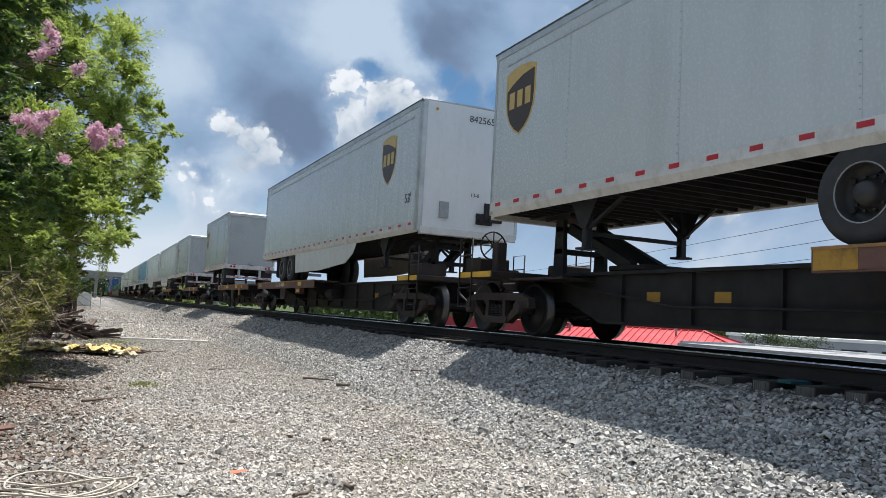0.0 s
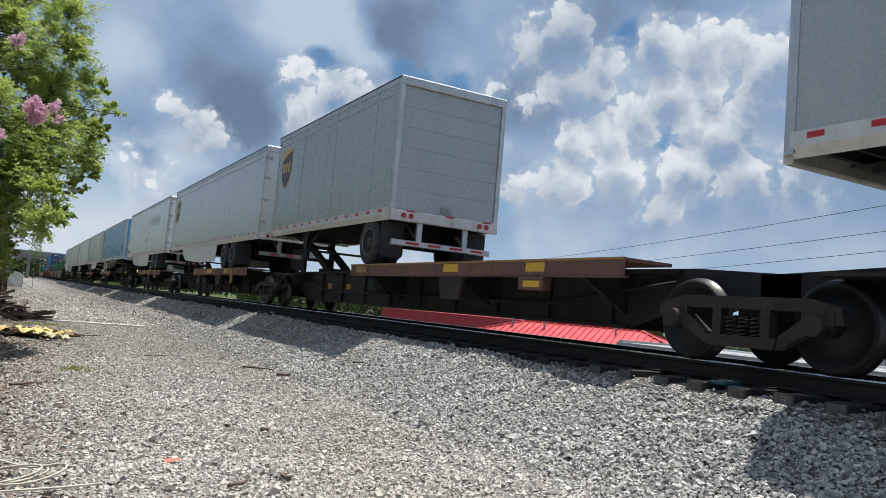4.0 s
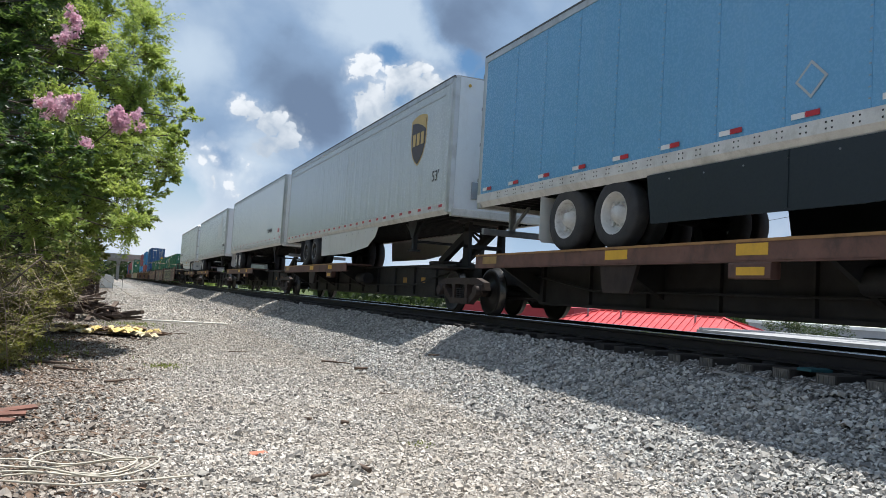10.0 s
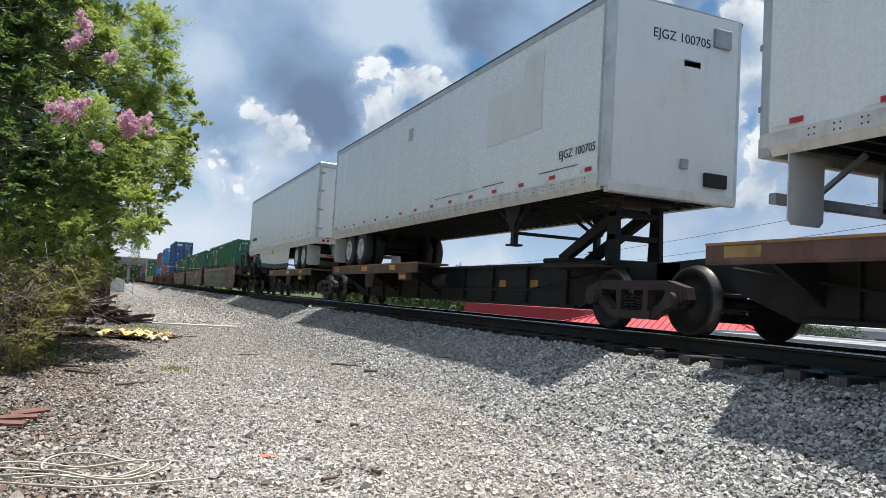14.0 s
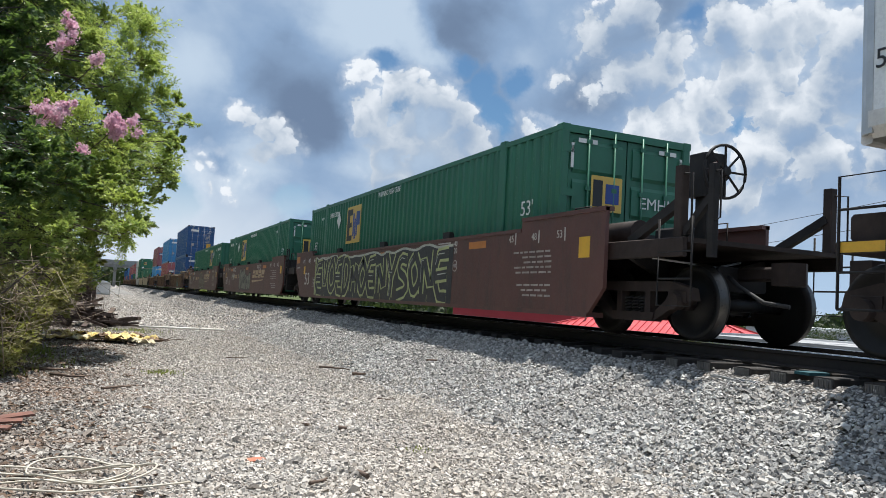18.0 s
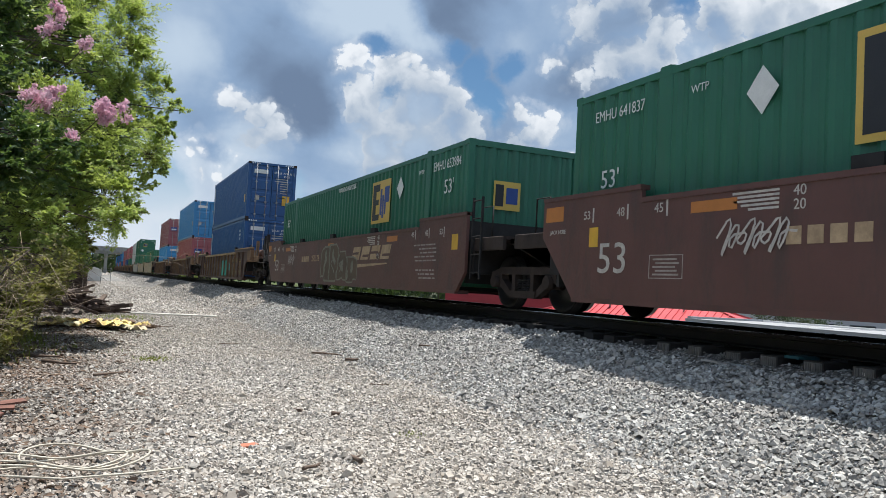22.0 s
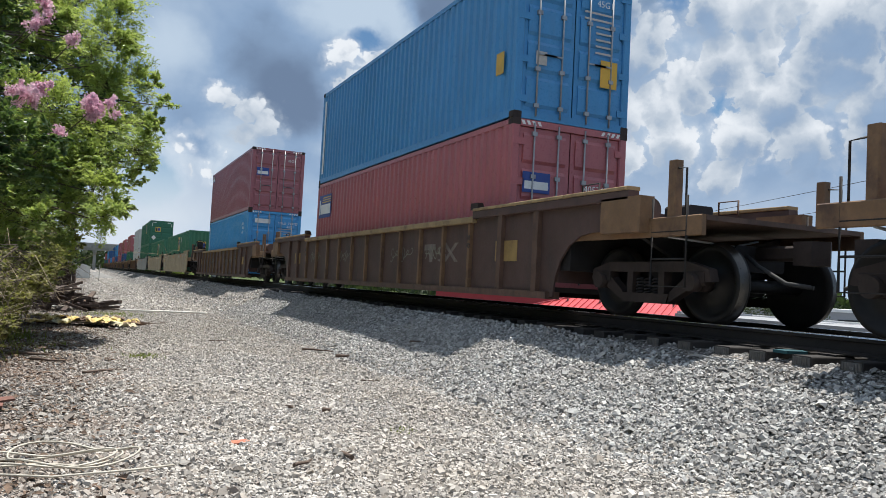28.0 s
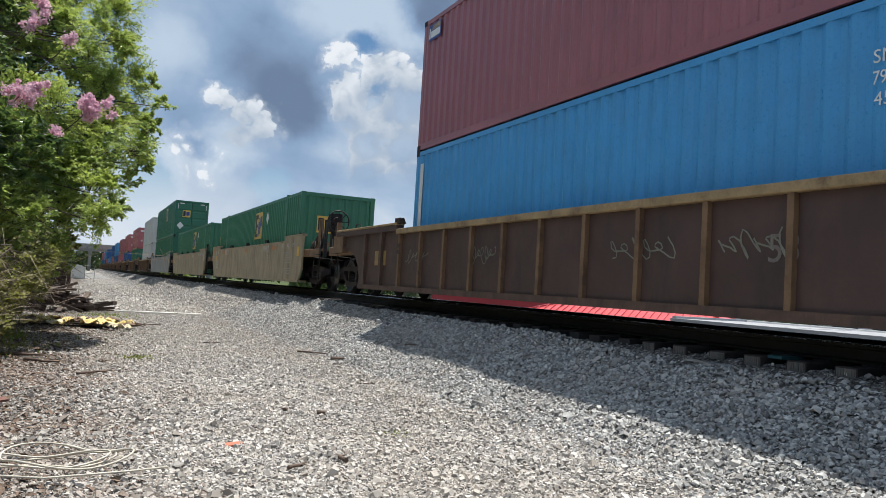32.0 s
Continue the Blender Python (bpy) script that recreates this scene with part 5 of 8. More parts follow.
    if diamond:
        for s in (-1, 1):
            part("placard", plate(s * (hw + 0.004), [(diamond, 2.0), (diamond + 0.22, 2.27), (diamond, 2.54), (diamond - 0.22, 2.27)]), "white_ink", side[0 if s < 0 else 1])
    if end_diamond:
        part("placard", Geo().prism([(-0.85, 0.55), (-0.58, 0.85), (-0.85, 1.15), (-1.12, 0.85)], "y", -0.012, -0.006), "white_ink", front)
    if badge:
        yc, zc, w, h = badge
        for s in (-1,):
            d = part("badge", plate(s * (hw + 0.002), rect(yc - w / 2, yc + w / 2, zc - h / 2, zc + h / 2)), "logo_blue", side[0 if s < 0 else 1], "blue and white nameplate decal")
            for p, q, h0, h1, key in ((-0.34, 0.44, -0.34, 0.08, "white_ink"), (-0.46, -0.38, -0.36, 0.30, "white_ink"), (-0.25, 0.46, 0.16, 0.20, "logo_yellow"), (-0.22, 0.46, 0.26, 0.30, "logo_yellow"), (-0.18, 0.46, 0.36, 0.40, "logo_yellow")):
                part("badge_bar", plate(s * (hw + 0.0062), rect(yc + s * p * w, yc + s * q * w, zc + h0 * h, zc + h1 * h)), key, d)
        d = part("badge", Geo().box(-0.98, -0.42, -0.006, 0.0, 1.62, 1.98), "logo_blue", front)
        part("badge_bar", Geo().box(-0.94, -0.46, -0.0105, -0.0062, 1.68, 1.82), "white_ink", d)
    if white_bar:
        for s in (-1, 1):
            part("white_stripe", plate(s * (hw + 0.001), rect(L - 0.42, L - 0.26, 0.3, H - 0.3)), "white_ink", side[0 if s < 0 else 1])
    if yellow:
        part("customs_plate", Geo().box(0.55, 0.92, -0.012, -0.006, 0.78, 1.28), "patch_yellow", front)
        part("customs_plate", Geo().box(-0.82, -0.60, -0.012, -0.006, 0.98, 1.22), "dull_ink", front)
        for s in (-1, 1):
            part("customs_plate", plate(s * (hw + 0.001), rect(0.42, 0.70, 0.85, 1.25)), "patch_yellow", side[0 if s < 0 else 1])
        part("owner_board", Geo().box(-0.92, -0.22, -0.012, -0.006, 2.33, 2.53), "white_ink", front)
        for i in range(7):
            part("mark_bar", Geo().box(0.42 if i > 1 else 0.16, 0.80, -0.012, -0.006, 2.10 - i * 0.12, 2.135 - i * 0.12), "dull_ink", front)
    for txt, h, yy, zz in words:
        for s in (-1,):
            write(side[0 if s < 0 else 1], txt, h, "white_ink", s * (hw + 0.004), yy, zz, wide=0.82 if len(txt) > 4 else 1.0)
    for txt, h, xx, zz in end_words:
        write(front, txt, h, "white_ink", xx, -0.022, zz, "front")
    return on_train(ob, y, ZR + z)


def ribbon(x, pts, width, thick=0.002, stagger=0.0):
    """A painted stroke of even width along points (y, z) on a flank, as one flat band."""
    s = -1 if x < 0 else 1
    g = Geo()
    p = [Vector((a, b)) for a, b in pts]
    left, right = [], []
    for i, c in enumerate(p):
        d = (p[min(i + 1, len(p) - 1)] - p[max(i - 1, 0)]).normalized()
        n = Vector((-d.y, d.x)) * width / 2
        left.append(c + n)
        right.append(c - n)
    for i in range(len(p) - 1):
        q = [left[i], left[i + 1], right[i + 1], right[i]]
        h = s * (thick + stagger * (i % 14))
        v = [(x, k.x, k.y) for k in q] + [(x + h, k.x, k.y) for k in q]
        g.add(v, [(4, 5, 6, 7) if s > 0 else (7, 6, 5, 4)])
    return g


def rounded(pts, times=2):
    for k in range(times):
        out = [pts[0]]
        for (a, b), (c, d) in zip(pts, pts[1:]):
            out += [(a * 0.75 + c * 0.25, b * 0.75 + d * 0.25), (a * 0.25 + c * 0.75, b * 0.25 + d * 0.75)]
        pts = out + [pts[-1]]
    return pts


def scrawl(parent, x, y0, y1, z0, z1, n, key_fill, key_edge, seed, key_ground=None):
    """Spray paint: swollen dark forms side by side, pale outlines and curls between them; nothing to read."""
    rng = random.Random(seed)
    s = -1 if x < 0 else 1
    w = (y1 - y0) / n
    base = None
    for i in range(n):
        c = y0 + (i + 0.5) * w
        tall = z1 - rng.uniform(0.08, 0.30) - (0.20 if i < n * 0.4 else 0.0)
        low = z0 + rng.uniform(0.04, 0.10)
        m, h = (tall + low) / 2, (tall - low) / 2
        k0 = rng.uniform(0, 6)
        form = []
        for k in range(28):
            a = 2 * math.pi * k / 28
            r = 1.0 + 0.22 * math.sin(3 * a + k0) + 0.12 * math.sin(5 * a + 2 * k0)
            form.append((c + max(-1.05, min(1.05, 1.3 * math.cos(a) * r)) * w * 0.52, m + max(-1.0, min(1.0, 1.25 * math.sin(a) * r)) * h))
        lift = 0.0012 * (i % 3)
        f = part("spray_form", plate(x + s * lift, form, 0.001), key_fill, parent if base is None else base, "swollen spray-painted forms" if base is None else "")
        base = base or f
        part("spray_outline", ribbon(x + s * (0.0045 + lift), form + form[:1], rng.uniform(0.035, 0.06), 0.001), key_edge, base)
        for q in range(2):
            o, v = c + rng.uniform(-0.25, 0.25) * w, low + (tall - low) * rng.uniform(0.3, 0.75)
            pts = [(o + rng.uniform(-0.12, 0.12) * w, v + 0.30 * h), (o + rng.uniform(0.08, 0.25) * w, v + 0.1 * h), (o + rng.uniform(-0.1, 0.1) * w, v - 0.15 * h), (o + rng.uniform(-0.3, 0.2) * w, v - 0.38 * h)]
            part("spray_curl", ribbon(x + s * (0.0085 + 0.0012 * q), rounded(pts), rng.uniform(0.05, 0.16), 0.001), (key_ground or key_edge) if q else key_edge, base)
        if i % 3 == 0:
            q = c + rng.uniform(-0.2, 0.2) * w
            part("paint_run", ribbon(x + s * 0.012, [(q, low + 0.1), (q + 0.01, low - 0.02), (q, z0 - 0.02)], 0.018, 0.001), key_edge, base)


STROKES = ([[(1, 1), (0, 0.95), (0, 0.05), (1, 0)], [(0, 0.5), (0.85, 0.52)]], [[(0, 1), (0.5, 0), (1, 1)]], [[(0.5, 1), (0, 0.7), (0, 0.3), (0.5, 0), (1, 0.3), (1, 0.7), (0.5, 1)]],
           [[(0, 0), (0, 1), (0.7, 0.95), (1, 0.5), (0.7, 0.05), (0, 0)]], [[(0, 0), (0.1, 1), (0.5, 0.25), (0.9, 1), (1, 0)]], [[(0, 0), (0, 1), (1, 0), (1, 1)]],
           [[(0, 1), (0.5, 0.45), (1, 1)], [(0.5, 0.5), (0.5, 0)]], [[(1, 0.92), (0.2, 1), (0.05, 0.65), (0.9, 0.42), (0.95, 0.1), (0, 0)]])


def wall_letters(parent, x, y0, y1, z0, z1, n, key_fill, key_edge, seed):
    """A row of tall spray-painted forms, shoulder to shoulder: dark bodies with pale yellow-green edges on a dark ground."""
    rng = random.Random(seed)
    top = []
    for i in range(2 * n + 1):
        top.append((y1 + 0.1 - (y1 - y0 + 0.2) * i / (2 * n), z1 - rng.uniform(0.0, 0.16) - (0.05 if i % 2 else 0.0)))
    ground = [(y1 + 0.1, z0)] + top + [(y0 - 0.1, z0)]
    base = part("spray_ground", plate(x, ground, 0.001), key_fill, parent, "dark spray-painted ground under tall pale-edged forms")
    part("spray_outline", ribbon(x - 0.0025, rounded(top, 1), 0.055, 0.001), "graf_pale", base)
    part("spray_outline", ribbon(x - 0.0025, [(y1 + 0.1, z0 + 0.02), (y1 + 0.12, z1 - 0.05)], 0.13, 0.001), key_edge, base)
    w = (y1 - y0) / n
    for i in range(n):
        wide = w * rng.uniform(0.74, 0.84)
        c = y1 - (i + 0.5) * w
        low, high = z0 + rng.uniform(0.10, 0.16), z1 - rng.uniform(0.20, 0.30)
        for j, line in enumerate(STROKES[(0, 1, 2, 0, 3, 4, 2, 0, 5, 6, 7, 2, 5, 0, 3)[i % 15]]):
            pts = [(c + wide * (0.5 - u) + rng.uniform(-0.06, 0.06), low + (high - low) * v + rng.uniform(-0.05, 0.05)) for u, v in line]
            pts = rounded(pts, 1)
            lift = 0.004 + 0.0022 * j + 0.0006 * (i % 2)
            part("spray_form", ribbon(x - lift, pts, 0.31, 0.0008), key_edge, base)
            part("spray_core", ribbon(x - lift - 0.0012, pts, 0.19, 0.0008), key_fill, base)
            part("spray_shine", ribbon(x - lift - 0.0022, [(a + 0.05, b + 0.02) for a, b in pts[1:4]], 0.022, 0.0008), "graf_pale", base)
        part("paint_run", ribbon(x - 0.0035, [(c, low), (c + 0.01, z0 + 0.03), (c, z0)], 0.02, 0.001), key_edge, base)


def tag(parent, x, y0, y1, z0, z1, key, seed, width=0.028, loops=9):
    """A quick looping scribble of paint marker; no letters."""
    rng = random.Random(seed)
    pts = []
    for i in range(loops * 8 + 1):
        u = i / (loops * 8)
        k = 2 * math.pi * i / 8
        amp = 0.55 + 0.3 * math.sin(1.9 * u * loops + seed) + 0.15 * math.sin(7.7 * u * loops + 2.0 * seed)
        pts.append((y0 + (y1 - y0) * u + 0.10 * (y1 - y0) * math.sin(k * 0.93 + seed), (z0 + z1) / 2 + (z1 - z0) / 2 * amp * math.sin(k * 0.93 + 1.2 + 0.5 * math.sin(k * 0.31 + seed))))
    part("tag", ribbon(x, pts, width, 0.002, 0.0008), key, parent, "looping paint-marker tag")


def well_end(ob, q, way, paint, trim, free, tall=False):
    """The platform over a truck: sills, walkway, posts and, at a free end, coupler, ladder and hand brake. q: the truck's place, way: outward."""
    g = Geo().box(-0.42, 0.42, q - way * 1.7, q + way * (0.9 if free else 0.1), 0.66, 0.98, 0.03)
    g.box(-1.35, 1.35, q - way * 1.55, q - way * 1.30, 0.60, 1.22)
    part("stub_sill", g, "black_steel", ob)
    part("end_platform", Geo().box(-1.30, 1.30, q - way * 1.3, q + way * (1.3 if free else -0.2), 1.20, 1.26), trim, ob)
    for s in (-1, 1):
        part("edge_beam", Geo().box(s * 1.305, s * 1.37, q - way * 1.28, q + way * (1.3 if free else -0.2), 1.02, 1.262, 0.012), "chord_rust" if trim == "post_brown" else trim, ob)
    part("end_bulkhead", Geo().box(-1.38, 1.38, q - way * 1.62, q - way * 1.55, 0.42, 1.60), "black_steel" if tall else paint, ob)
    for s in (-1, 1):
        gs = Geo().prism([(s * 0.5, 0.98), (s * 1.3, 1.2), (s * 1.3, 1.12), (s * 0.5, 0.75)], "y", q - 0.05, q + 0.05)
        part("platform_bracket", gs, "black_steel", ob)
        yy = q - way * 0.95
        rl = Geo().tube([(s * 1.30, yy - 0.2, 1.24), (s * 1.30, yy - 0.2, 1.82), (s * 1.30, yy + 0.2, 1.82), (s * 1.30, yy + 0.2, 1.24)], 0.016, 6)
        part("hand_rail", rl, trim if s > 0 else "black_steel", ob)
    if free:
        coupler(ob, q + way * 0.9, way)
        for s in (-1, 1):
            yy = q + way * (1.15 if tall else 0.75)
            ph = 2.15 if tall else 1.95
            ps = part("end_post", Geo().box(s * 1.22, s * 1.345, yy - 0.07, yy + 0.07, 1.262, ph, 0.015), "chord_rust" if trim == "post_brown" else trim, ob)
            part("post_rail", Geo().tube([(s * 1.30, yy + way * 0.07, ph - 0.1), (s * 1.33, yy + way * 0.24, ph - 0.12), (s * 1.33, yy + way * 0.24, ph - 0.85), (s * 1.30, yy + way * 0.07, ph - 0.87)], 0.014, 6), "black_steel", ps)
            if tall and s < 0:
                y2 = yy + way * 0.55
                p2 = part("end_post", Geo().box(s * 1.24, s * 1.335, y2 - 0.05, y2 + 0.05, 1.0, ph - 0.05, 0.012), "black_steel", ob)
                part("post_rail", Geo().tube([(s * 1.30, y2 + way * 0.05, ph - 0.14), (s * 1.33, y2 + way * 0.16, ph - 0.15), (s * 1.33, y2 + way * 0.16, ph - 0.7), (s * 1.30, y2 + way * 0.05, ph - 0.72)], 0.012, 6), "black_steel", p2)
                part("post_strut", Geo().bar((s * 1.27, y2, ph - 0.38), (s * 1.27, y2 - way * 0.5, 1.3), 0.07, 0.09), "black_steel", p2)
            if tall:
                part("post_strut", Geo().bar((s * 1.25, yy, ph - 0.42), (s * 1.25, yy - way * 1.0, 1.26), 0.10, 0.12), "black_steel", ps)
            ld = Geo().tube([(s * 1.36, yy - 0.30, 1.5), (s * 1.36, yy - 0.30, 0.42), (s * 1.36, yy + 0.30, 0.42), (s * 1.36, yy + 0.30, 1.5)], 0.016, 6)
            for zz in (0.75, 1.08):
                ld.tube([(s * 1.36, yy - 0.30, zz), (s * 1.36, yy + 0.30, zz)], 0.014, 6)
            part("ladder", ld, "black_steel", ob)
        cb = Geo().tube([(-1.34, q + way * 0.72, 1.02), (-0.4, q + way * 0.85, 0.96), (0.0, q + way * 0.85, 1.05)], 0.016, 6)
        part("uncoupling_rod", cb, "galv", ob)
        part("air_tank", Geo().cyl((-0.75, 1.47), "y", 0.17, q - way * 1.1, q - way * 0.3, 16), trim if trim != "black_steel" else "well_brown", ob)
        part("brake_valve", Geo().box(0.0, 0.45, q - way * 0.9, q - way * 0.4, 1.26, 1.62, 0.03), "black_steel", ob)
        ch = Geo().tube([(-0.5 + 0.05 * math.sin(i * 0.7), q - way * 0.2 + way * i * 0.045, 1.31 + 0.03 * math.sin(i * 1.9)) for i in range(20)], 0.02, 5)
        part("brake_chain", ch, "galv", ob)


def brake_wheel(ob, q, way, h=2.1):
    st = part("brake_stand", Geo().box(-0.95, -0.75, q - 0.1, q + 0.1, 1.24, h, 0.02).box(-1.02, -0.66, q - 0.16, q + 0.16, h - 0.3, h + 0.25, 0.03), "black_steel", ob)
    part("brake_gear", Geo().cyl((-0.84, h), "y", 0.17, q + way * 0.05, q + way * 0.24, 18, 0.13), "brown_steel", st)
    part("brake_wheel", wheel_ring(0.33, 0.020), "black_steel", st, "", (-0.84, q + way * 0.30, h))


def smooth_well(y, a, b, ends, label, paint="well_brown", spray=None, free="", number="53", brand=True, trim="brown_steel", detail=True, group="smooth-sided well cars"):
    """A well unit with smooth plate sides. a, b: trucks; ends: where the plate sides begin and end."""
    ob = thing("well_car", pose(0, 0, 0), label, "rail car", group)
    e0, e1 = ends
    c0 = 0.85
    zt, ze, zb = 1.57, 1.74, 0.25
    for s in (-1, 1):
        x0, x1 = s * 1.44, s * 1.50
        poly = [(e0, 0.62), (e0 + 0.35, zb), (e1 - c0, zb), (e1, 1.15), (e1, ze), (e1 - 2.3, ze), (e1 - 2.32, zt), (e0 + 2.32, zt), (e0 + 2.3, ze), (e0, ze)]
        sd = part("side_plate", Geo().prism(poly, "x", x0, x1), paint, ob)
        part("top_chord", Geo().box(s * 1.36, s * 1.515, e0 + 2.32, e1 - 2.32, zt - 0.05, zt + 0.012), paint, ob)
        for q0, q1 in ((e0, e0 + 2.3), (e1 - 2.3, e1)):
            part("end_chord", Geo().box(s * 1.36, s * 1.515, q0, q1, ze - 0.05, ze + 0.012), paint, ob)
        part("bottom_chord", Geo().box(s * 1.22, s * 1.51, e0 + 0.36, e1 - c0, zb - 0.04, zb + 0.03), paint, ob)
        for q in (e0 + 5.4, (e0 + e1) / 2, e1 - 5.4):
            part("guide", Geo().prism([(s * 1.36, zt - 0.02), (s * 1.5, zt - 0.02), (s * 1.5, zt + 0.14), (s * 1.42, zt + 0.14)], "y", q - 0.16, q + 0.16), "black_steel", ob)
        if detail and s < 0:
            xx = s * 1.50
            part("orange_patch", plate(xx, rect(e0 + 3.6, e0 + 4.3, 1.32, 1.45)), "orange", sd)
            part("orange_patch", plate(xx, rect(e1 - 3.9, e1 - 3.2, 1.32, 1.45)), "orange", sd)
            part("orange_patch", plate(xx, rect((e0 + e1) / 2 - 0.3, (e0 + e1) / 2 + 0.3, 1.32, 1.44)), "orange", sd)
            part("yellow_patch", plate(xx, rect(e0 + 0.35, e0 + 0.62, 1.05, 1.35)), "patch_yellow", sd)
            part("yellow_patch", plate(xx, rect(e1 - 1.42, e1 - 1.22, 0.98, 1.25)), "patch_yellow", sd)
            part("orange_patch", plate(xx, rect(e1 - 0.55, e1 - 0.08, 1.38, 1.6)), "orange", sd)
            for q in (e0 + 1.9, e1 - 1.9):
                for i, wd in enumerate(("53", "48", "45")):
                    yy = q + (i - 1) * 0.75 * (1 if q < e0 + 5 else -1)
                    write(sd, wd, 0.12, "dull_ink", s * 1.503, yy, 1.42)
                    part("tick", plate(xx, rect(yy - 0.16, yy - 0.13, 1.32, 1.52)), "dull_ink", sd)
            for q in (e0 + 4.9, e1 - 4.7):
                write(sd, "40", 0.11, "dull_ink", s * 1.503, q, 1.45)
                write(sd, "20", 0.11, "dull_ink", s * 1.503, q, 1.31)
                for i in range(5):
                    part("text_bar", plate(xx, rect(q + 0.25, q + 0.25 + (0.62, 0.55, 0.6, 0.5, 0.4)[i], 1.47 - i * 0.045, 1.495 - i * 0.045)), "dull_ink", sd)
            rng = random.Random(int(y))
            for i in range(8):
                # a stencilled line: one short bar for each word
                q, left, z = e0 + 1.35, e0 + 2.55 - (0.0, 0.3, 0.35, 0.05, 0.1, 0.15, 0.3, 0.35)[i], 1.17 - i * 0.082 - (0.12 if i > 4 else 0)
                ln = Geo()
                while left - q > 0.08:
                    w = min(left - q, rng.uniform(0.08, 0.24))
                    ln.prism(rect(left - w, left, z, z + 0.030), "x", xx, xx - 0.003)
                    left -= w + 0.045
                part("text_bar", ln, "worn_ink", sd)
            write(sd, number, 0.42, "dull_ink", s * 1.503, e1 - 1.75, 0.80, wide=1.15)
            # a stencilled notice: a thin frame with lines that are too small to read
            fr = Geo()
            for q0, q1, h0, h1 in ((-3.1, -2.5, 0.84, 0.852), (-3.1, -2.5, 0.56, 0.572), (-3.1, -3.088, 0.572, 0.84), (-2.512, -2.5, 0.572, 0.84)):
                fr.prism(rect(e1 + q0, e1 + q1, h0, h1), "x", xx, xx + s * 0.003)
            fr = part("notice_frame", fr, "worn_ink", sd, "thin stencilled frame of a notice")
            for i in range(5):
                part("text_bar", plate(xx, rect(e1 - 3.03 + 0.03 * (i % 3), e1 - 2.57 - 0.05 * (i % 2), 0.60 + i * 0.046, 0.622 + i * 0.046), 0.003), "worn_ink", fr)
            write(sd, "JACK HERE", 0.06, "dull_ink", s * 1.503, e1 - 0.42, 1.22)
            part("round_mark", Geo().cyl((e0 + 4.9, 1.02), "x", 0.11, xx, xx + s * 0.003, 18), "dull_ink", sd)
            part("round_mark_field", Geo().cyl((e0 + 4.9, 1.02), "x", 0.095, xx + s * 0.0032, xx + s * 0.005, 18), paint, sd)
            write(sd, "110", 0.075, "dull_ink", s * 1.508, e0 + 4.9, 1.02)
            if brand:
                # the railway's mark, in plain slanted bars over a swoosh
                for i in range(4):
                    yy = 5.75 + i * 0.75 + (0.3 if s > 0 else 0)
                    sh = 0.16
                    o = (yy - 0.31, yy + 0.31)
                    sg = s
                    part("brand_bar", plate(xx, [(o[0] - sg * sh / 2, 0.92), (o[1] - sg * sh / 2, 0.92), (o[1] + sg * sh / 2, 1.26), (o[0] + sg * sh / 2, 1.26)]), "brand_tan", sd)
                    for h0, h1, q0, q1 in ((1.06, 1.12, 0.10, 0.02),) if i % 2 else ((0.99, 1.05, 0.02, 0.12),):
                        part("brand_gap", plate(xx + s * 0.0042, [(o[0] + q0 - sg * 0.03, h0), (o[1] - q1 - sg * 0.03, h0), (o[1] - q1 + sg * 0.01, h1), (o[0] + q0 + sg * 0.01, h1)], 0.002), paint, sd)
                part("brand_swoosh", plate(xx, [(5.6, 0.80), (8.5, 0.74), (8.5, 0.80), (5.6, 0.84)] if s > 0 else [(5.6, 0.80), (8.4, 0.70), (8.4, 0.80), (5.6, 0.83)]), "brand_tan", sd)
                for i in range(4):
                    part("brand_bar", plate(xx, rect(13.02 + i * 0.25, 13.20 + i * 0.25, 0.92, 1.1)), "brand_tan", sd)
                write(sd, "255178", 0.2, "brand_tan", s * 1.503, 12.2, 1.01, wide=1.1)
    if spray:
        y0, y1, n, fill, edge, seed = spray
        if n > 10:
            wall_letters(ob, -1.5045, y0, y1, 0.28, 1.55, n, fill, edge, seed)
        else:
            scrawl(ob, -1.5045, y0, y1, 0.28, 1.5, n, fill, edge, seed)
    if detail and paint == "well_brown":
        for k, (q, w, z0, z1) in enumerate(((e1 - 4.6, 0.9, 0.8, 1.25),) if brand else ()):
            tag(ob, -1.5045, q, q + w, z0, z1, "dull_ink", int(y) % 7 + k)
    if detail and "a" not in free:
        ld = Geo()
        for q in (e0 - 0.10, e0 - 0.46):
            ld.box(-1.44, -1.40, q - 0.02, q + 0.02, 0.5, 2.0)
        for h in (0.62, 0.95, 1.28, 1.61, 1.94):
            ld.tube([(-1.43, e0 - 0.46, h), (-1.43, e0 - 0.10, h)], 0.013, 6)
        part("side_ladder", ld, "black_steel", ob)
    part("well_floor", Geo().box(-1.36, 1.36, e0 + c0 + 0.3, e1 - c0 - 0.3, 0.28, 0.352), "black_steel", ob)
    well_end(ob, a, -1, paint, trim, "a" in free, True)
    well_end(ob, b, 1, paint, trim, "b" in free, True)
    if "a" in free:
        truck(ob, a, 0.48)
        brake_wheel(ob, a - 1.1, -1)
    truck(ob, b, 0.48)
    return on_train(ob, y, ZR)


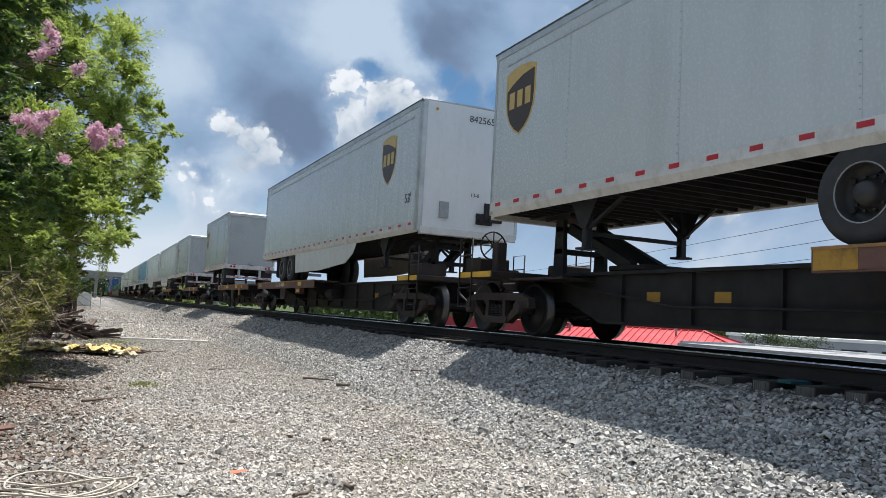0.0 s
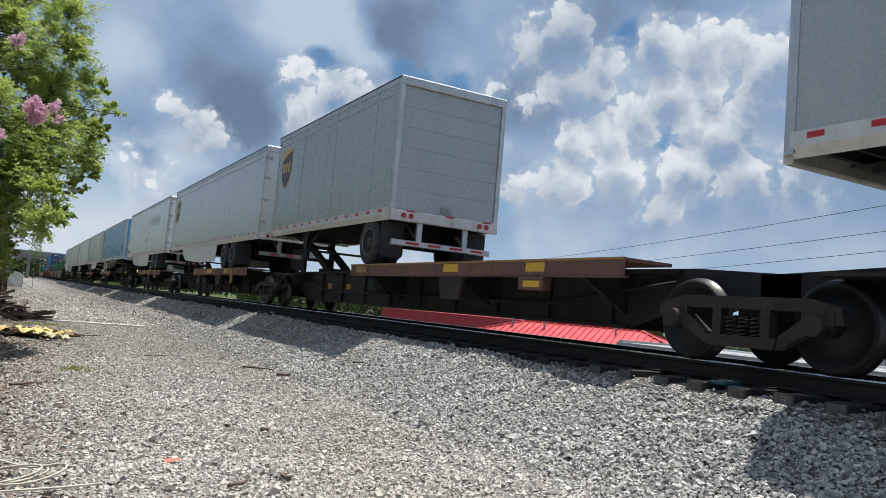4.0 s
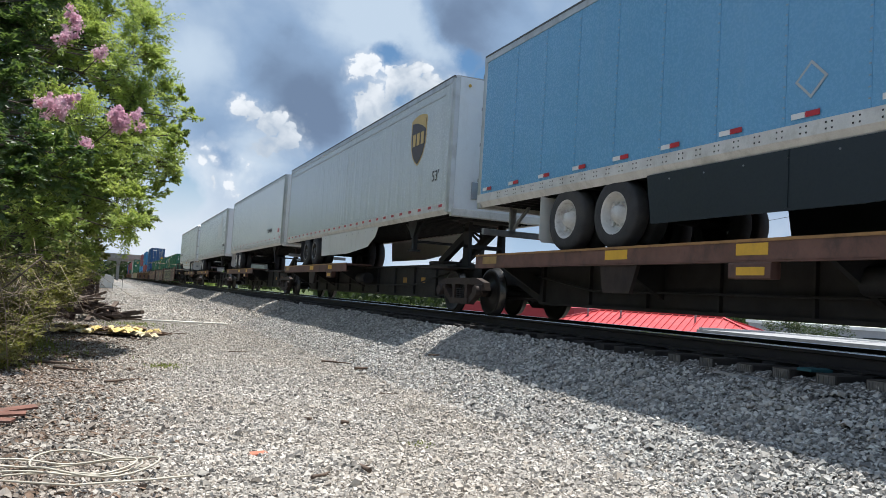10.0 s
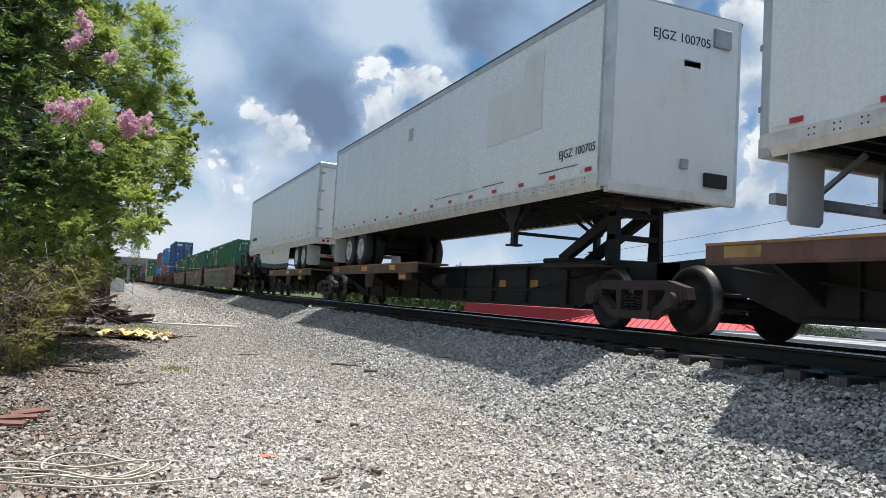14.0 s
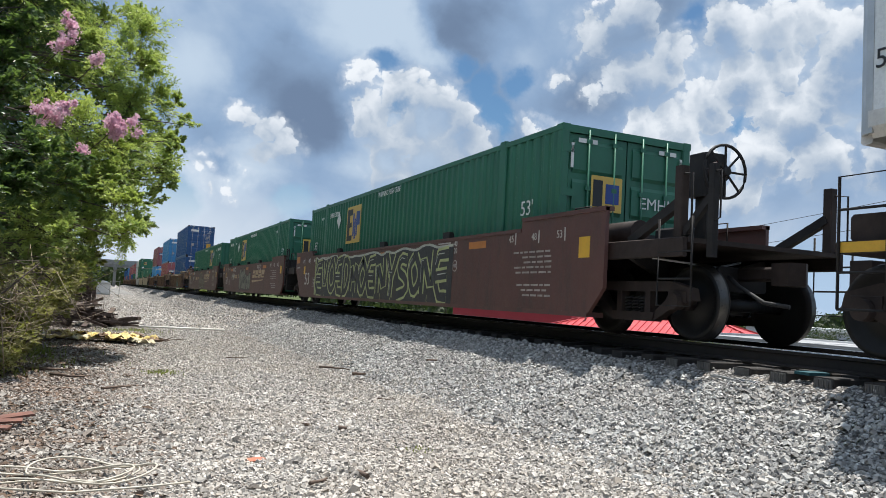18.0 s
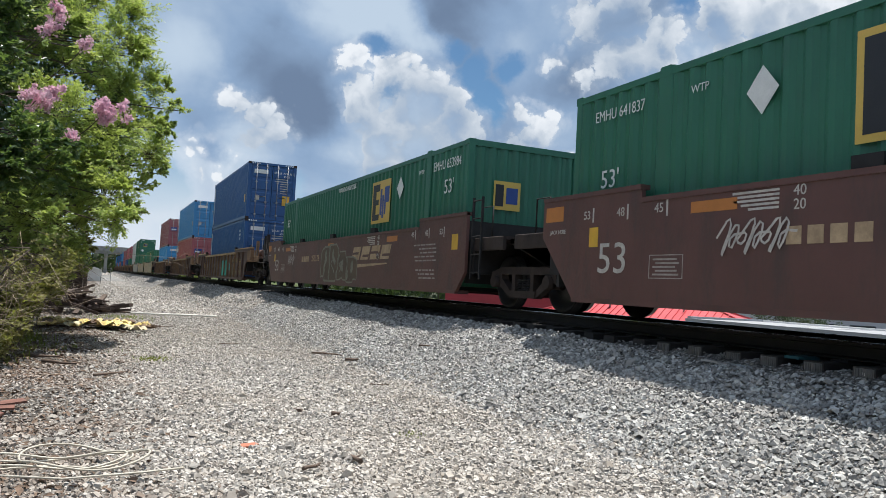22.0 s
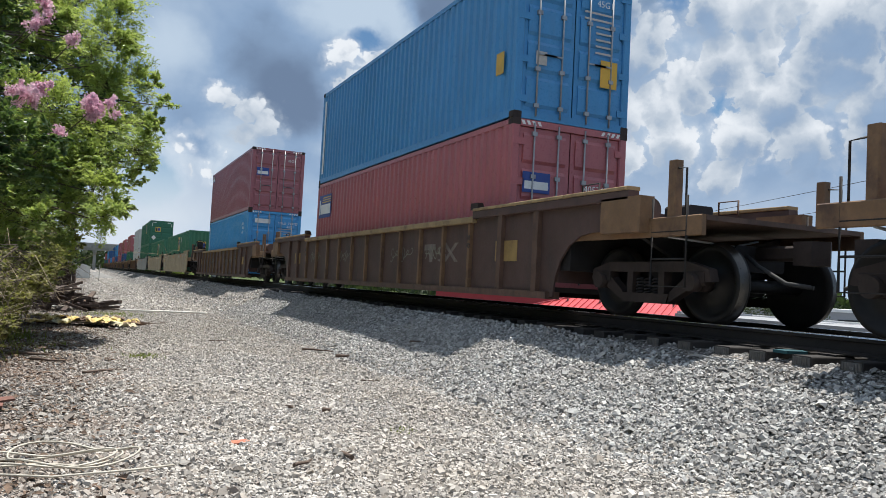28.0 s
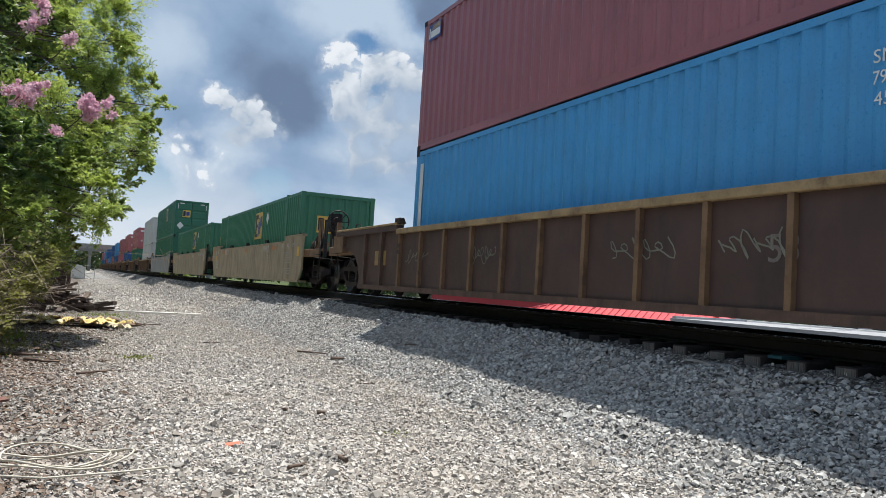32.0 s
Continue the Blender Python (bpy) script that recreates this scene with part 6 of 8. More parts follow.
def ribbed_well(y, span, label, paint="well_rust", chord="chord_rust", spray=False, group="rib-sided well cars"):
    """A stand-alone well car with outside posts; trucks at 0 and span."""
    ob = thing("well_car", pose(0, 0, 0), label, "rail car", group)
    a, b = 0.0, span
    e0, e1 = a - 0.15, b + 0.15
    zt, ze, zb = 1.53, 1.66, 0.20
    arch = [(1.62 - 0.9 * (1 - math.cos(i * math.pi / 10)), zb + 0.92 * math.sin(i * math.pi / 10)) for i in range(6)]
    for s in (-1, 1):
        left = [(a + p, q) for p, q in arch]
        right = [(b - p, q) for p, q in reversed(arch)]
        poly = [(e0, 1.12)] + list(reversed(left)) + list(reversed(right)) + [(e1, 1.12), (e1, ze - 0.1), (e1 - 4.3, ze - 0.1), (e1 - 4.3, zt - 0.05), (e0 + 4.3, zt - 0.05), (e0 + 4.3, ze - 0.1), (e0, ze - 0.1)]
        sd = part("side_plate", Geo().prism(poly, "x", s * 1.40, s * 1.43), paint, ob)
        part("top_chord", Geo().box(s * 1.34, s * 1.52, e0 + 4.3, e1 - 4.3, zt - 0.10, zt + 0.012, 0.012), "chord_cap", ob)
        for q0, q1 in ((e0, e0 + 4.3), (e1 - 4.3, e1)):
            part("end_chord", Geo().box(s * 1.34, s * 1.52, q0, q1, ze - 0.16, ze - 0.03, 0.012), paint, ob)
            w = (q1 - q0) / 3
            for k in range(3):
                part("cap_plate", Geo().box(s * 1.32, s * 1.53, q0 + k * w + 0.006, q0 + (k + 1) * w - 0.006, ze - 0.03, ze + 0.02, 0.008), "chord_cap", ob)
        for q0, q1 in ((e0 - 0.25, e0 + 0.55), (e1 - 0.55, e1 + 0.25)):
            part("corner_block", Geo().prism([(q0, 1.08), (q1, 1.08), (q1, ze - 0.12), (q0, ze - 0.12)], "x", s * 1.30, s * 1.52), chord, ob)
        part("bottom_chord", Geo().box(s * 1.25, s * 1.50, a + 1.7, b - 1.7, zb - 0.03, zb + 0.08), "post_brown", ob)
        n = 15
        rib = SHARED.setdefault(("rib", s), Geo().box(s * 1.43, s * 1.50, -0.04, 0.04, zb + 0.08, zt - 0.10).mesh("side_post"))
        tall = SHARED.setdefault(("tall_rib", s), Geo().box(s * 1.43, s * 1.505, -0.07, 0.07, zb + 0.08, ze - 0.12).mesh("side_post"))
        for i in range(n):
            yy = 2.05 + i * (span - 4.1) / (n - 1)
            end = yy < e0 + 4.3 or yy > e1 - 4.3
            part("side_post", tall if end else rib, "chord_rust" if i in (2, 12) else "post_brown", ob, "", (0, yy, 0))
        for q in (e0 + 4.3, e1 - 4.3):
            part("guide", Geo().prism([(s * 1.34, ze), (s * 1.5, ze), (s * 1.5, ze + 0.12), (s * 1.40, ze + 0.12)], "y", q - 0.14, q + 0.14), "brown_steel", ob)
        for q in (3.05, span - 3.05):
            part("yellow_panel", plate(s * 1.431, rect(q - 0.36, q + 0.36, 0.74, 1.08), 0.006), "patch_tan", sd)
        for i in (2, 12):
            yy = 2.05 + i * (span - 4.1) / 14
            write(sd, "20", 0.10, "ink", s * 1.508, yy, 1.16)
            write(sd, "40", 0.10, "ink", s * 1.508, yy, 1.02)
        write(sd, "53", 0.30, "faded_mark", s * 1.434, 5.55 if s < 0 else span - 5.55, 0.88)
    if int(y) == 282:
        bars = ([(6.0, 0.74), (6.16, 0.74), (6.16, 0.98), (6.42, 0.98), (6.42, 1.10), (5.88, 1.10), (5.88, 0.98), (6.0, 0.98)], [(5.36, 0.74), (5.5, 0.74), (4.98, 1.10), (4.84, 1.10)], [(4.84, 0.74), (4.98, 0.74), (5.5, 1.10), (5.36, 1.10)])
        for k, poly in enumerate(bars):
            part("faded_mark", plate(-1.4325 - 0.0022 * k, poly, 0.002), "faded_mark", ob, "worn-off pale paint mark")
    if spray:
        def blob(y0, y1, z0, z1, key, seed):
            rng = random.Random(seed)
            n = 16
            pts = []
            for i in range(n):
                q = 2 * math.pi * i / n
                r = rng.uniform(0.75, 1.12)
                pts.append(((y0 + y1) / 2 + (y1 - y0) / 2 * r * max(-1, min(1, 1.35 * math.cos(q))), (z0 + z1) / 2 + (z1 - z0) / 2 * r * max(-1, min(1, 1.35 * math.sin(q)))))
            part("spray_paint", plate(-1.4325, pts, 0.004), key, ob, "spray-painted patch")
        blob(7.95, 9.2, 0.32, 1.2, "graf_teal", 1)
        blob(7.05, 7.9, 0.30, 1.15, "graf_teal", 2)
        blob(5.95, 6.3, 0.62, 1.0, "graf_teal", 3)
        for k, (q, w) in enumerate(((4.7, 0.7), (3.5, 0.8), (2.5, 0.6))):
            blob(q, q + w, 0.35, 1.25, "graf_gold", 10 + k)
            part("spray_paint", plate(-1.437, [(q + 0.2, 0.6), (q + w - 0.2, 0.62), (q + w - 0.15, 1.05), (q + 0.15, 1.0)], 0.003), "well_rust", ob)
        blob(4.3, 4.65, 0.5, 1.2, "graf_teal", 21)
    for k, (q, w) in enumerate(((5.5, 0.9), (7.1, 1.2), (11.4, 0.8), (14.2, 1.0))):
        tag(ob, -1.4345, q, q + w, 0.75, 1.12, "graf_faint", int(y) % 5 + k, 0.02, 6)
    part("well_floor", Geo().box(-1.34, 1.34, a + 2.1, b - 2.1, 0.27, 0.352), "black_steel", ob)
    well_end(ob, a, -1, paint, "post_brown", True)
    well_end(ob, b, 1, paint, "post_brown", True)
    truck(ob, a, 0.48)
    truck(ob, b, 0.48)
    if spray:
        brake_wheel(ob, a - 1.1, -1, 1.68)
    return on_train(ob, y, ZR)


# platforms of the two five-unit spine cars and the one ahead of them
spine_unit(-6.5, 0.0, 18.5, (3.0, 11.7), 17.45, "ab")
spine_unit(15.0, 1.05, 17.6, (8.3, 17.1), 1.2, "a", number="TTAX 653650", gaudy=False, mark=4.0)
spine_unit(32.6, 0.0, 17.7, (1.6, 10.3), 16.3)
spine_unit(50.3, 0.0, 17.6, (1.5, 10.2), 16.2, gaudy=False)
spine_unit(67.9, 0.0, 17.7, (1.5, 10.1), 16.0, number="53'")
spine_unit(85.6, 0.0, 16.5, (1.4, 10.0), 15.9, "b", number="TTAX 653650", gaudy=False)
spine_unit(106.3, 0.0, 16.6, (6.7, 15.35), 0.1, "a", label="black spine car platform with brown-red wheel deck", gaudy=False)
spine_unit(122.9, 0.0, 17.4, (7.5, 16.2), 1.1, gaudy=False)
spine_unit(140.3, 0.0, 17.35, (6.5, 15.6), 1.1, label="black spine car platform with brown-red wheel deck", gaudy=False)
spine_unit(157.65, 0.0, 17.35, (7.8, 15.6), 1.4, gaudy=False)
spine_unit(175.0, 0.0, 16.3, (1.4, 10.0), 15.8, "b", label="black spine car platform with brown-red wheel deck", gaudy=False)

PARCEL = "grey parcel-carrier trailer with a brown and gold shield"
semi_trailer(12.05, 180, 8.53, "van_grey", (7.3,), "short " + PARCEL, None, logo=(0.98, 4.0), rear="roll", seams=2.44, legs=2.55)
semi_trailer(15.35, 0, 16.3, "van_grey", (11.75, 13.0), "long " + PARCEL, "skirt", (4.2, 10.9), 0, (2.0, 3.95), rear="swing", words=(("53'", 0.22, "ink", 0.6, 2.85),), nose_words=(("842565", 0.16, 0.2, 4.75), ("13-6", 0.09, 0.1, 3.0)), nose_boxes=((0.35, 0.8, 2.42, 2.85, "black_steel"),))
semi_trailer(49.75, 180, 8.45, "van_dull", (7.35,), "short " + PARCEL, None, logo=(0.98, 4.0), rear="roll", seams=2.44, legs=2.45)
semi_trailer(67.3, 180, 8.5, "van_dull", (7.35,), "short dirt-streaked " + PARCEL, None, logo=(0.98, 4.0), rear="roll", seams=2.44, legs=2.45)
semi_trailer(84.8, 180, 16.2, "van_grey", (11.4, 12.65), "long " + PARCEL, "skirt", (3.2, 10.3), 0, (1.0, 4.0), rear="swing")
semi_trailer(102.75, 180, 16.15, "van_silver", (11.75, 13.0), "white plate-sided trailer with faded lettering", "skirt", (3.1, 10.4), 1.22, False, "swing", top_line=False,
             words=(("53'", 0.24, "ink", 0.55, 3.15), ("CTLZ533951", 0.15, "ink", 0.95, 2.47)),
             patches=tuple((10.0 + i * 0.42, 10.3 + i * 0.42, 3.80, 4.22, "ghost_ink") for i in range(8)), diamonds=((8.05, 3.07, 0.2, "faded_ink", "van_silver"), (8.95, 3.0, 0.2, "galv", "faded_ink")))
semi_trailer(105.5, 0, 16.35, "van_blue", (12.0, 13.25), "blue plate-sided trailer with a rusty corner casting", "skirt_dark", (4.1, 11.25), 1.0, False, "swing", "rim_white", 3, False, "van_blue",
             words=(("CTLZ534829", 0.19, "ink", 1.05, 2.95),), patches=((2.75, 2.79, 2.75, 3.15, "white_tape"), (1.32, 1.68, 2.52, 2.62, "white_tape"), (0.04, 0.14, 2.34, 2.48, "orange")), diamonds=((8.66, 2.75, 0.2, "faded_ink", "van_blue"),), nose_boxes=((0.15, 0.75, 3.85, 4.15, "white_paint"), (-1.05, -0.82, 2.95, 3.3, "white_paint"), (-0.02, 0.1, 2.6, 2.95, "white_paint")))
semi_trailer(123.25, 0, 16.15, "van_grey", (11.6, 12.85), "long " + PARCEL, "skirt", (4.6, 10.55), 0, (1.98, 3.95), rear="swing", words=(("53'", 0.24, "ink", 0.8, 2.95),))
semi_trailer(140.55, 0, 14.63, "van_white", (11.35, 12.6), "plain white trailer with a white rear bin and white rims", None, (0, 0), 0, False, "swing", "rim_white", 3, False,
             words=(("CTLZ480955", 0.17, "ink", 2.75, 2.78),), patches=((0.55, 0.62, 2.62, 2.80, "red_tape"), (0.68, 0.75, 2.62, 2.80, "red_tape"), (0.81, 0.88, 2.62, 2.80, "red_tape")))
semi_trailer(158.15, 0, 15.7, "van_white", (12.4, 13.65), "white trailer with a repainted square and scuffed lower edge", None, (0, 0), 0, False, "swing", "rim_white", 3, False,
             legs=3.35, words=(("EJGZ 100705", 0.14, "ink", 0.75, 2.72),), patches=((1.9, 4.0, 3.3, 4.25, "white_paint"), (1.9, 2.6, 4.251, 4.7, "white_paint"), (8.3, 8.6, 4.2, 4.5, "faded_ink"), (3.2, 4.1, 2.52, 2.535, "ink"), (4.3, 4.9, 2.50, 2.53, "faded_ink"), (5.1, 6.6, 2.52, 2.53, "ink"), (0.7, 1.9, 2.50, 2.512, "ink")), nose_words=(("EJGZ 100705", 0.15, 0.05, 4.55),), nose_things=False, nose_boxes=((0.66, 0.98, 4.52, 4.82, "galv"), (0.55, 0.98, 2.28, 2.50, "black_steel"), (0.08, 0.22, 2.52, 2.66, "galv")), nose_patches=((-0.15, 0.5, 3.62, 4.22, "white_paint"), (0.1, 0.42, 4.13, 4.24, "faded_ink")))
semi_trailer(192.15, 180, 15.95, "van_white", (12.55, 13.8), "white plate-sided trailer with white skirt and rims", "skirt", (3.6, 11.2), 1.22, False, "swing", "rim_white", 2, False,
             words=(("53'", 0.19, "ink", 0.33, 2.78), ("MUPZ 803807", 0.18, "ink", 1.75, 2.85)))

EMP = "green 53-foot container with a yellow square decal"
smooth_well(195.7, 0.0, 19.5, (0.1, 18.8), "brown smooth-sided well car covered in spray paint", spray=(5.2, 15.8, 14, "graf_dark", "graf_green", 3), free="a", brand=False)
smooth_well(215.2, 0.0, 19.8, (1.5, 18.5), "brown smooth-sided well car with a faded railway mark", spray=(8.9, 12.2, 6, "graf_faint", "graf_dark", 8))
smooth_well(235.0, 0.0, 19.7, (1.4, 19.6), "brown smooth-sided well car with chalk scrawls", spray=(7.9, 11.4, 4, "graf_murk", "graf_faint", 15), free="b")
container(197.35, 0.354, 16.15, "green_box", EMP + " and rear doors", 2.59, True, 11.05, True, (("53'", 0.26, 1.0, 1.6), ("53'", 0.26, 15.25, 1.58), ("EMHU 300286", 0.16, 13.1, 2.48), ("WTP", 0.10, 14.55, 2.45), ("WARNING HIGH CUBE", 0.14, 8.1, 2.66)), (("EMHU", 0.2, 0.62, 1.75),), diamond=12.6)
container(217.1, 0.354, 16.15, "green_box", EMP + " and rear doors", 2.59, True, 10.8, True, (("53'", 0.26, 1.0, 1.6), ("53'", 0.26, 15.25, 1.58), ("EMHU 641837", 0.16, 15.1, 2.5), ("WTP", 0.10, 13.55, 2.5), ("WTP", 0.10, 2.4, 2.5), ("WARNING HIGH CUBE", 0.14, 8.1, 2.66)), (("EMHU", 0.19, 0.53, 1.75), ("641837", 0.19, 0.53, 1.5)), diamond=12.6)
container(236.9, 0.354, 16.15, "green_box", EMP + " and blank ribbed front", 2.59, False, 4.97, True, (("53'", 0.30, 0.85, 2.02), ("EMHU 653984", 0.2, 1.0, 2.5), ("WTP", 0.10, 2.35, 2.48), ("WARNING HIGH CUBE", 0.14, 7.95, 2.66), ("53'", 0.28, 15.2, 2.02)), (("53'", 0.26, 0.35, 0.75),), diamond=3.63, end_diamond=True)

for yy, spray in ((258.9, True), (282.9, False), (306.7, False)):
    ribbed_well(yy, 19.9, "rust-brown rib-sided well car" + (" with teal spray paint" if spray else ""), spray=spray)
BOX = "40-foot corrugated container with closed doors"
container(262.4, 0.354, 12.19, "navy_box", "dark blue " + BOX, stripes=True, yellow=True, white_bar=True, words=(("SMLU", 0.13, 1.25, 2.3), ("798267", 0.13, 1.25, 2.1), ("45G1", 0.13, 1.25, 1.9)), end_words=(("SMLU  798267", 0.11, 0.6, 2.38), ("45G1", 0.11, 0.72, 2.22)))
container(262.4, 3.252, 12.19, "navy_box", "dark blue " + BOX, stripes=True, yellow=True, white_bar=True, end_words=(("SMLU  778431 2", 0.11, 0.6, 2.42), ("45G1", 0.11, 0.72, 2.26)))
container(286.3, 0.354, 12.19, "red_box", "rust-red " + BOX, stripes=True, badge=(11.3, 2.15, 1.25, 0.7), end_words=(("45G1", 0.13, 0.55, 1.55), ("405767", 0.13, 0.55, 1.78)))
container(286.3, 3.252, 12.19, "blue_box", "blue " + BOX, stripes=True, yellow=True, white_bar=True, end_words=(("45G1", 0.12, 0.6, 2.3),))
container(310.05, 0.354, 12.19, "sky_box", "bright blue " + BOX, stripes=True, white_bar=True, yellow=True, words=(("SMLU", 0.13, 1.25, 2.3), ("793763", 0.13, 1.25, 2.1), ("45G1", 0.13, 1.25, 1.9)), end_words=(("SMLU  793763", 0.11, 0.6, 2.38), ("45G1", 0.11, 0.72, 2.22)))
container(310.05, 3.252, 12.19, "maroon_box", "maroon " + BOX, stripes=True, badge=(11.6, 2.55, 0.6, 0.35), end_words=(("45G1", 0.12, 0.6, 2.4),))

smooth_well(330.3, 0.0, 19.8, (0.1, 18.4), "faded yellow smooth-sided well car", "well_yellow", None, "a", "53", False, "chord_rust")
smooth_well(350.1, 0.0, 19.8, (1.5, 18.4), "faded yellow smooth-sided well car", "well_yellow", None, "", "53", False, "chord_rust")
smooth_well(369.9, 0.0, 19.8, (1.5, 19.7), "pale grey smooth-sided well car", "well_grey", None, "b", "53", False, "chord_rust")
container(331.7, 0.354, 16.15, "green_pale", EMP + " and blank front", 2.59, False, 6.6, True, (("53'", 0.34, 1.0, 0.75),), diamond=5.0)
container(351.6, 0.354, 16.15, "green_pale", EMP, 2.59, False, 6.6, True, diamond=5.0)
container(371.6, 0.354, 16.15, "green_box", EMP, 2.59, True, None, True, detail=False)
container(371.6, 3.252, 16.15, "green_box", EMP, 2.59, True, 6.6, True, end_diamond=True, detail=False)

FAR = [(395.0, "white_box", "white_box"), (419.0, "green_box", "red_box"), (443.0, "navy_box", "red_box"), (467.0, "red_box", "maroon_box"), (491.0, "navy_box", "blue_box"), (515.0, "maroon_box", "navy_box"),
       (539.0, "blue_box", None), (563.0, "red_box", "navy_box"), (587.0, "navy_box", "blue_box"), (611.0, "green_box", None), (635.0, "navy_box", "maroon_box")]
HUE = {"white_box": "off-white ", "red_box": "rust-red ", "maroon_box": "maroon ", "navy_box": "dark blue ", "blue_box": "blue ", "green_box": "green "}
far_well = None
for yy, low, high in FAR:
    if far_well is None:
        far_well = ribbed_well(yy - 3.5, 19.9, "rust-brown rib-sided well car")
    else:
        on_train(copy_thing(far_well, pose(0, 0, 0)), yy - 3.5, ZR)
    container(yy, 0.354, 12.19, low, HUE[low] + BOX, detail=False)
    if high:
        container(yy, 3.252, 12.19, high, HUE[high] + BOX, detail=False, yellow=high == "red_box")


# ---- ground and track ----
TOE, TOP = 4.4, 6.15


def ground_z(x, y):
    """Height of the ground: verge, path, ballast shoulder, the track, and low land beyond."""
    if x < TOE:
        z = 0.0 if x > -2.0 else min(0.35, (-2.0 - x) * 0.07)
    elif x < TOP:
        k = (x - TOE) / (TOP - TOE)
        z = (0.77 + 0.11 * min(1.0, max(0.0, (y - 7.2) / 2.0))) * k
    elif x < XC - 1.31:
        z = 0.77 + 0.11 * min(1.0, max(0.0, (y - 7.2) / 2.0))
    elif x < XC + 2.1:
        z = 0.87
    elif x < XC + 7.5:
        z = 0.87 - 3.3 * (x - XC - 2.1) / 5.4
    else:
        z = -2.43
    if -9 < x < 16 and -2 < y < 62:
        p = Vector((x * 0.55, y * 0.55, 0.3))
        z += 0.05 * noise.noise(p) + 0.018 * noise.noise(p * 5.3)
        if TOE - 0.6 < x < TOP + 0.05:
            z += 0.03 * noise.noise(p * 3.1)
    return z


def grid_mesh(name, xs, ys):
    v = [(x, y, ground_z(x, y)) for y in ys for x in xs]
    n = len(xs)
    f = [(j * n + i, j * n + i + 1, (j + 1) * n + i + 1, (j + 1) * n + i) for j in range(len(ys) - 1) for i in range(n - 1)]
    me = bpy.data.meshes.new(name)
    me.from_pydata(v, [], f)
    me.polygons.foreach_set("use_smooth", [True] * len(f))
    return me


xs = [-2600, -900, -300, -120, -60, -30, -18, -12] + [-9 + i * 0.2 for i in range(126)] + [16.6, 17.5, 19, 20.45, 22, 26, 34, 60, 120, 300, 900, 2600]
ys = [-2600, -700, -200, -60, -25, -10, -5] + [-2 + i * 0.25 for i in range(130)] + [31 + i * 1.0 for i in range(32)] + [66, 72, 80, 95, 120, 160, 220, 330, 500, 800, 1400, 2600]
solid("ground", grid_mesh("ground", xs, ys), "ground", "crushed grey stone path, ballast bank and low grassland", "ground", kind="structure")


def quads(name, verts, per, round_=False):
    """A mesh of loose pieces: verts (n, per, 3) with the pieces' faces given for one piece."""
    n = len(verts)
    corners, faces = per
    me = bpy.data.meshes.new(name)
    me.vertices.add(n * corners)
    me.vertices.foreach_set("co", np.ascontiguousarray(verts, dtype=np.float32).ravel())
    f = np.array(faces, dtype=np.int32)
    k, w = f.shape
    idx = (f[None, :, :] + (np.arange(n) * corners)[:, None, None]).ravel()
    me.loops.add(n * k * w)
    me.loops.foreach_set("vertex_index", idx.astype(np.int32))
    me.polygons.add(n * k)
    me.polygons.foreach_set("loop_start", (np.arange(n * k) * w).astype(np.int32))
    me.polygons.foreach_set("loop_total", np.full(n * k, w, dtype=np.int32))
    me.polygons.foreach_set("use_smooth", np.full(n * k, round_, dtype=bool))
    me.update(calc_edges=True)
    me.validate()
    return me


LEAF = (4, [(0, 1, 2, 3)])


def chips(name, verts):
    """A mesh of loose, sharp-edged stones: (n, 8, 3), each a block without its underside."""
    return quads(name, verts, (8, [(4, 5, 6, 7), (0, 1, 5, 4), (1, 2, 6, 5), (2, 3, 7, 6), (3, 0, 4, 7)]))


def spin(rng, n, tilt=math.pi):
    """n random turns as matrices."""
    a = rng.uniform(0, 2 * math.pi, n)
    b = rng.uniform(-tilt, tilt, n)
    c = rng.uniform(-tilt, tilt, n)
    ca, sa, cb, sb, cc, sc = np.cos(a), np.sin(a), np.cos(b), np.sin(b), np.cos(c), np.sin(c)
    z, o = np.zeros(n), np.ones(n)
    rz = np.stack([np.stack([ca, -sa, z], -1), np.stack([sa, ca, z], -1), np.stack([z, z, o], -1)], -2)
    ry = np.stack([np.stack([cb, z, sb], -1), np.stack([z, o, z], -1), np.stack([-sb, z, cb], -1)], -2)
    rx = np.stack([np.stack([o, z, z], -1), np.stack([z, cc, -sc], -1), np.stack([z, sc, cc], -1)], -2)
    return rz @ ry @ rx


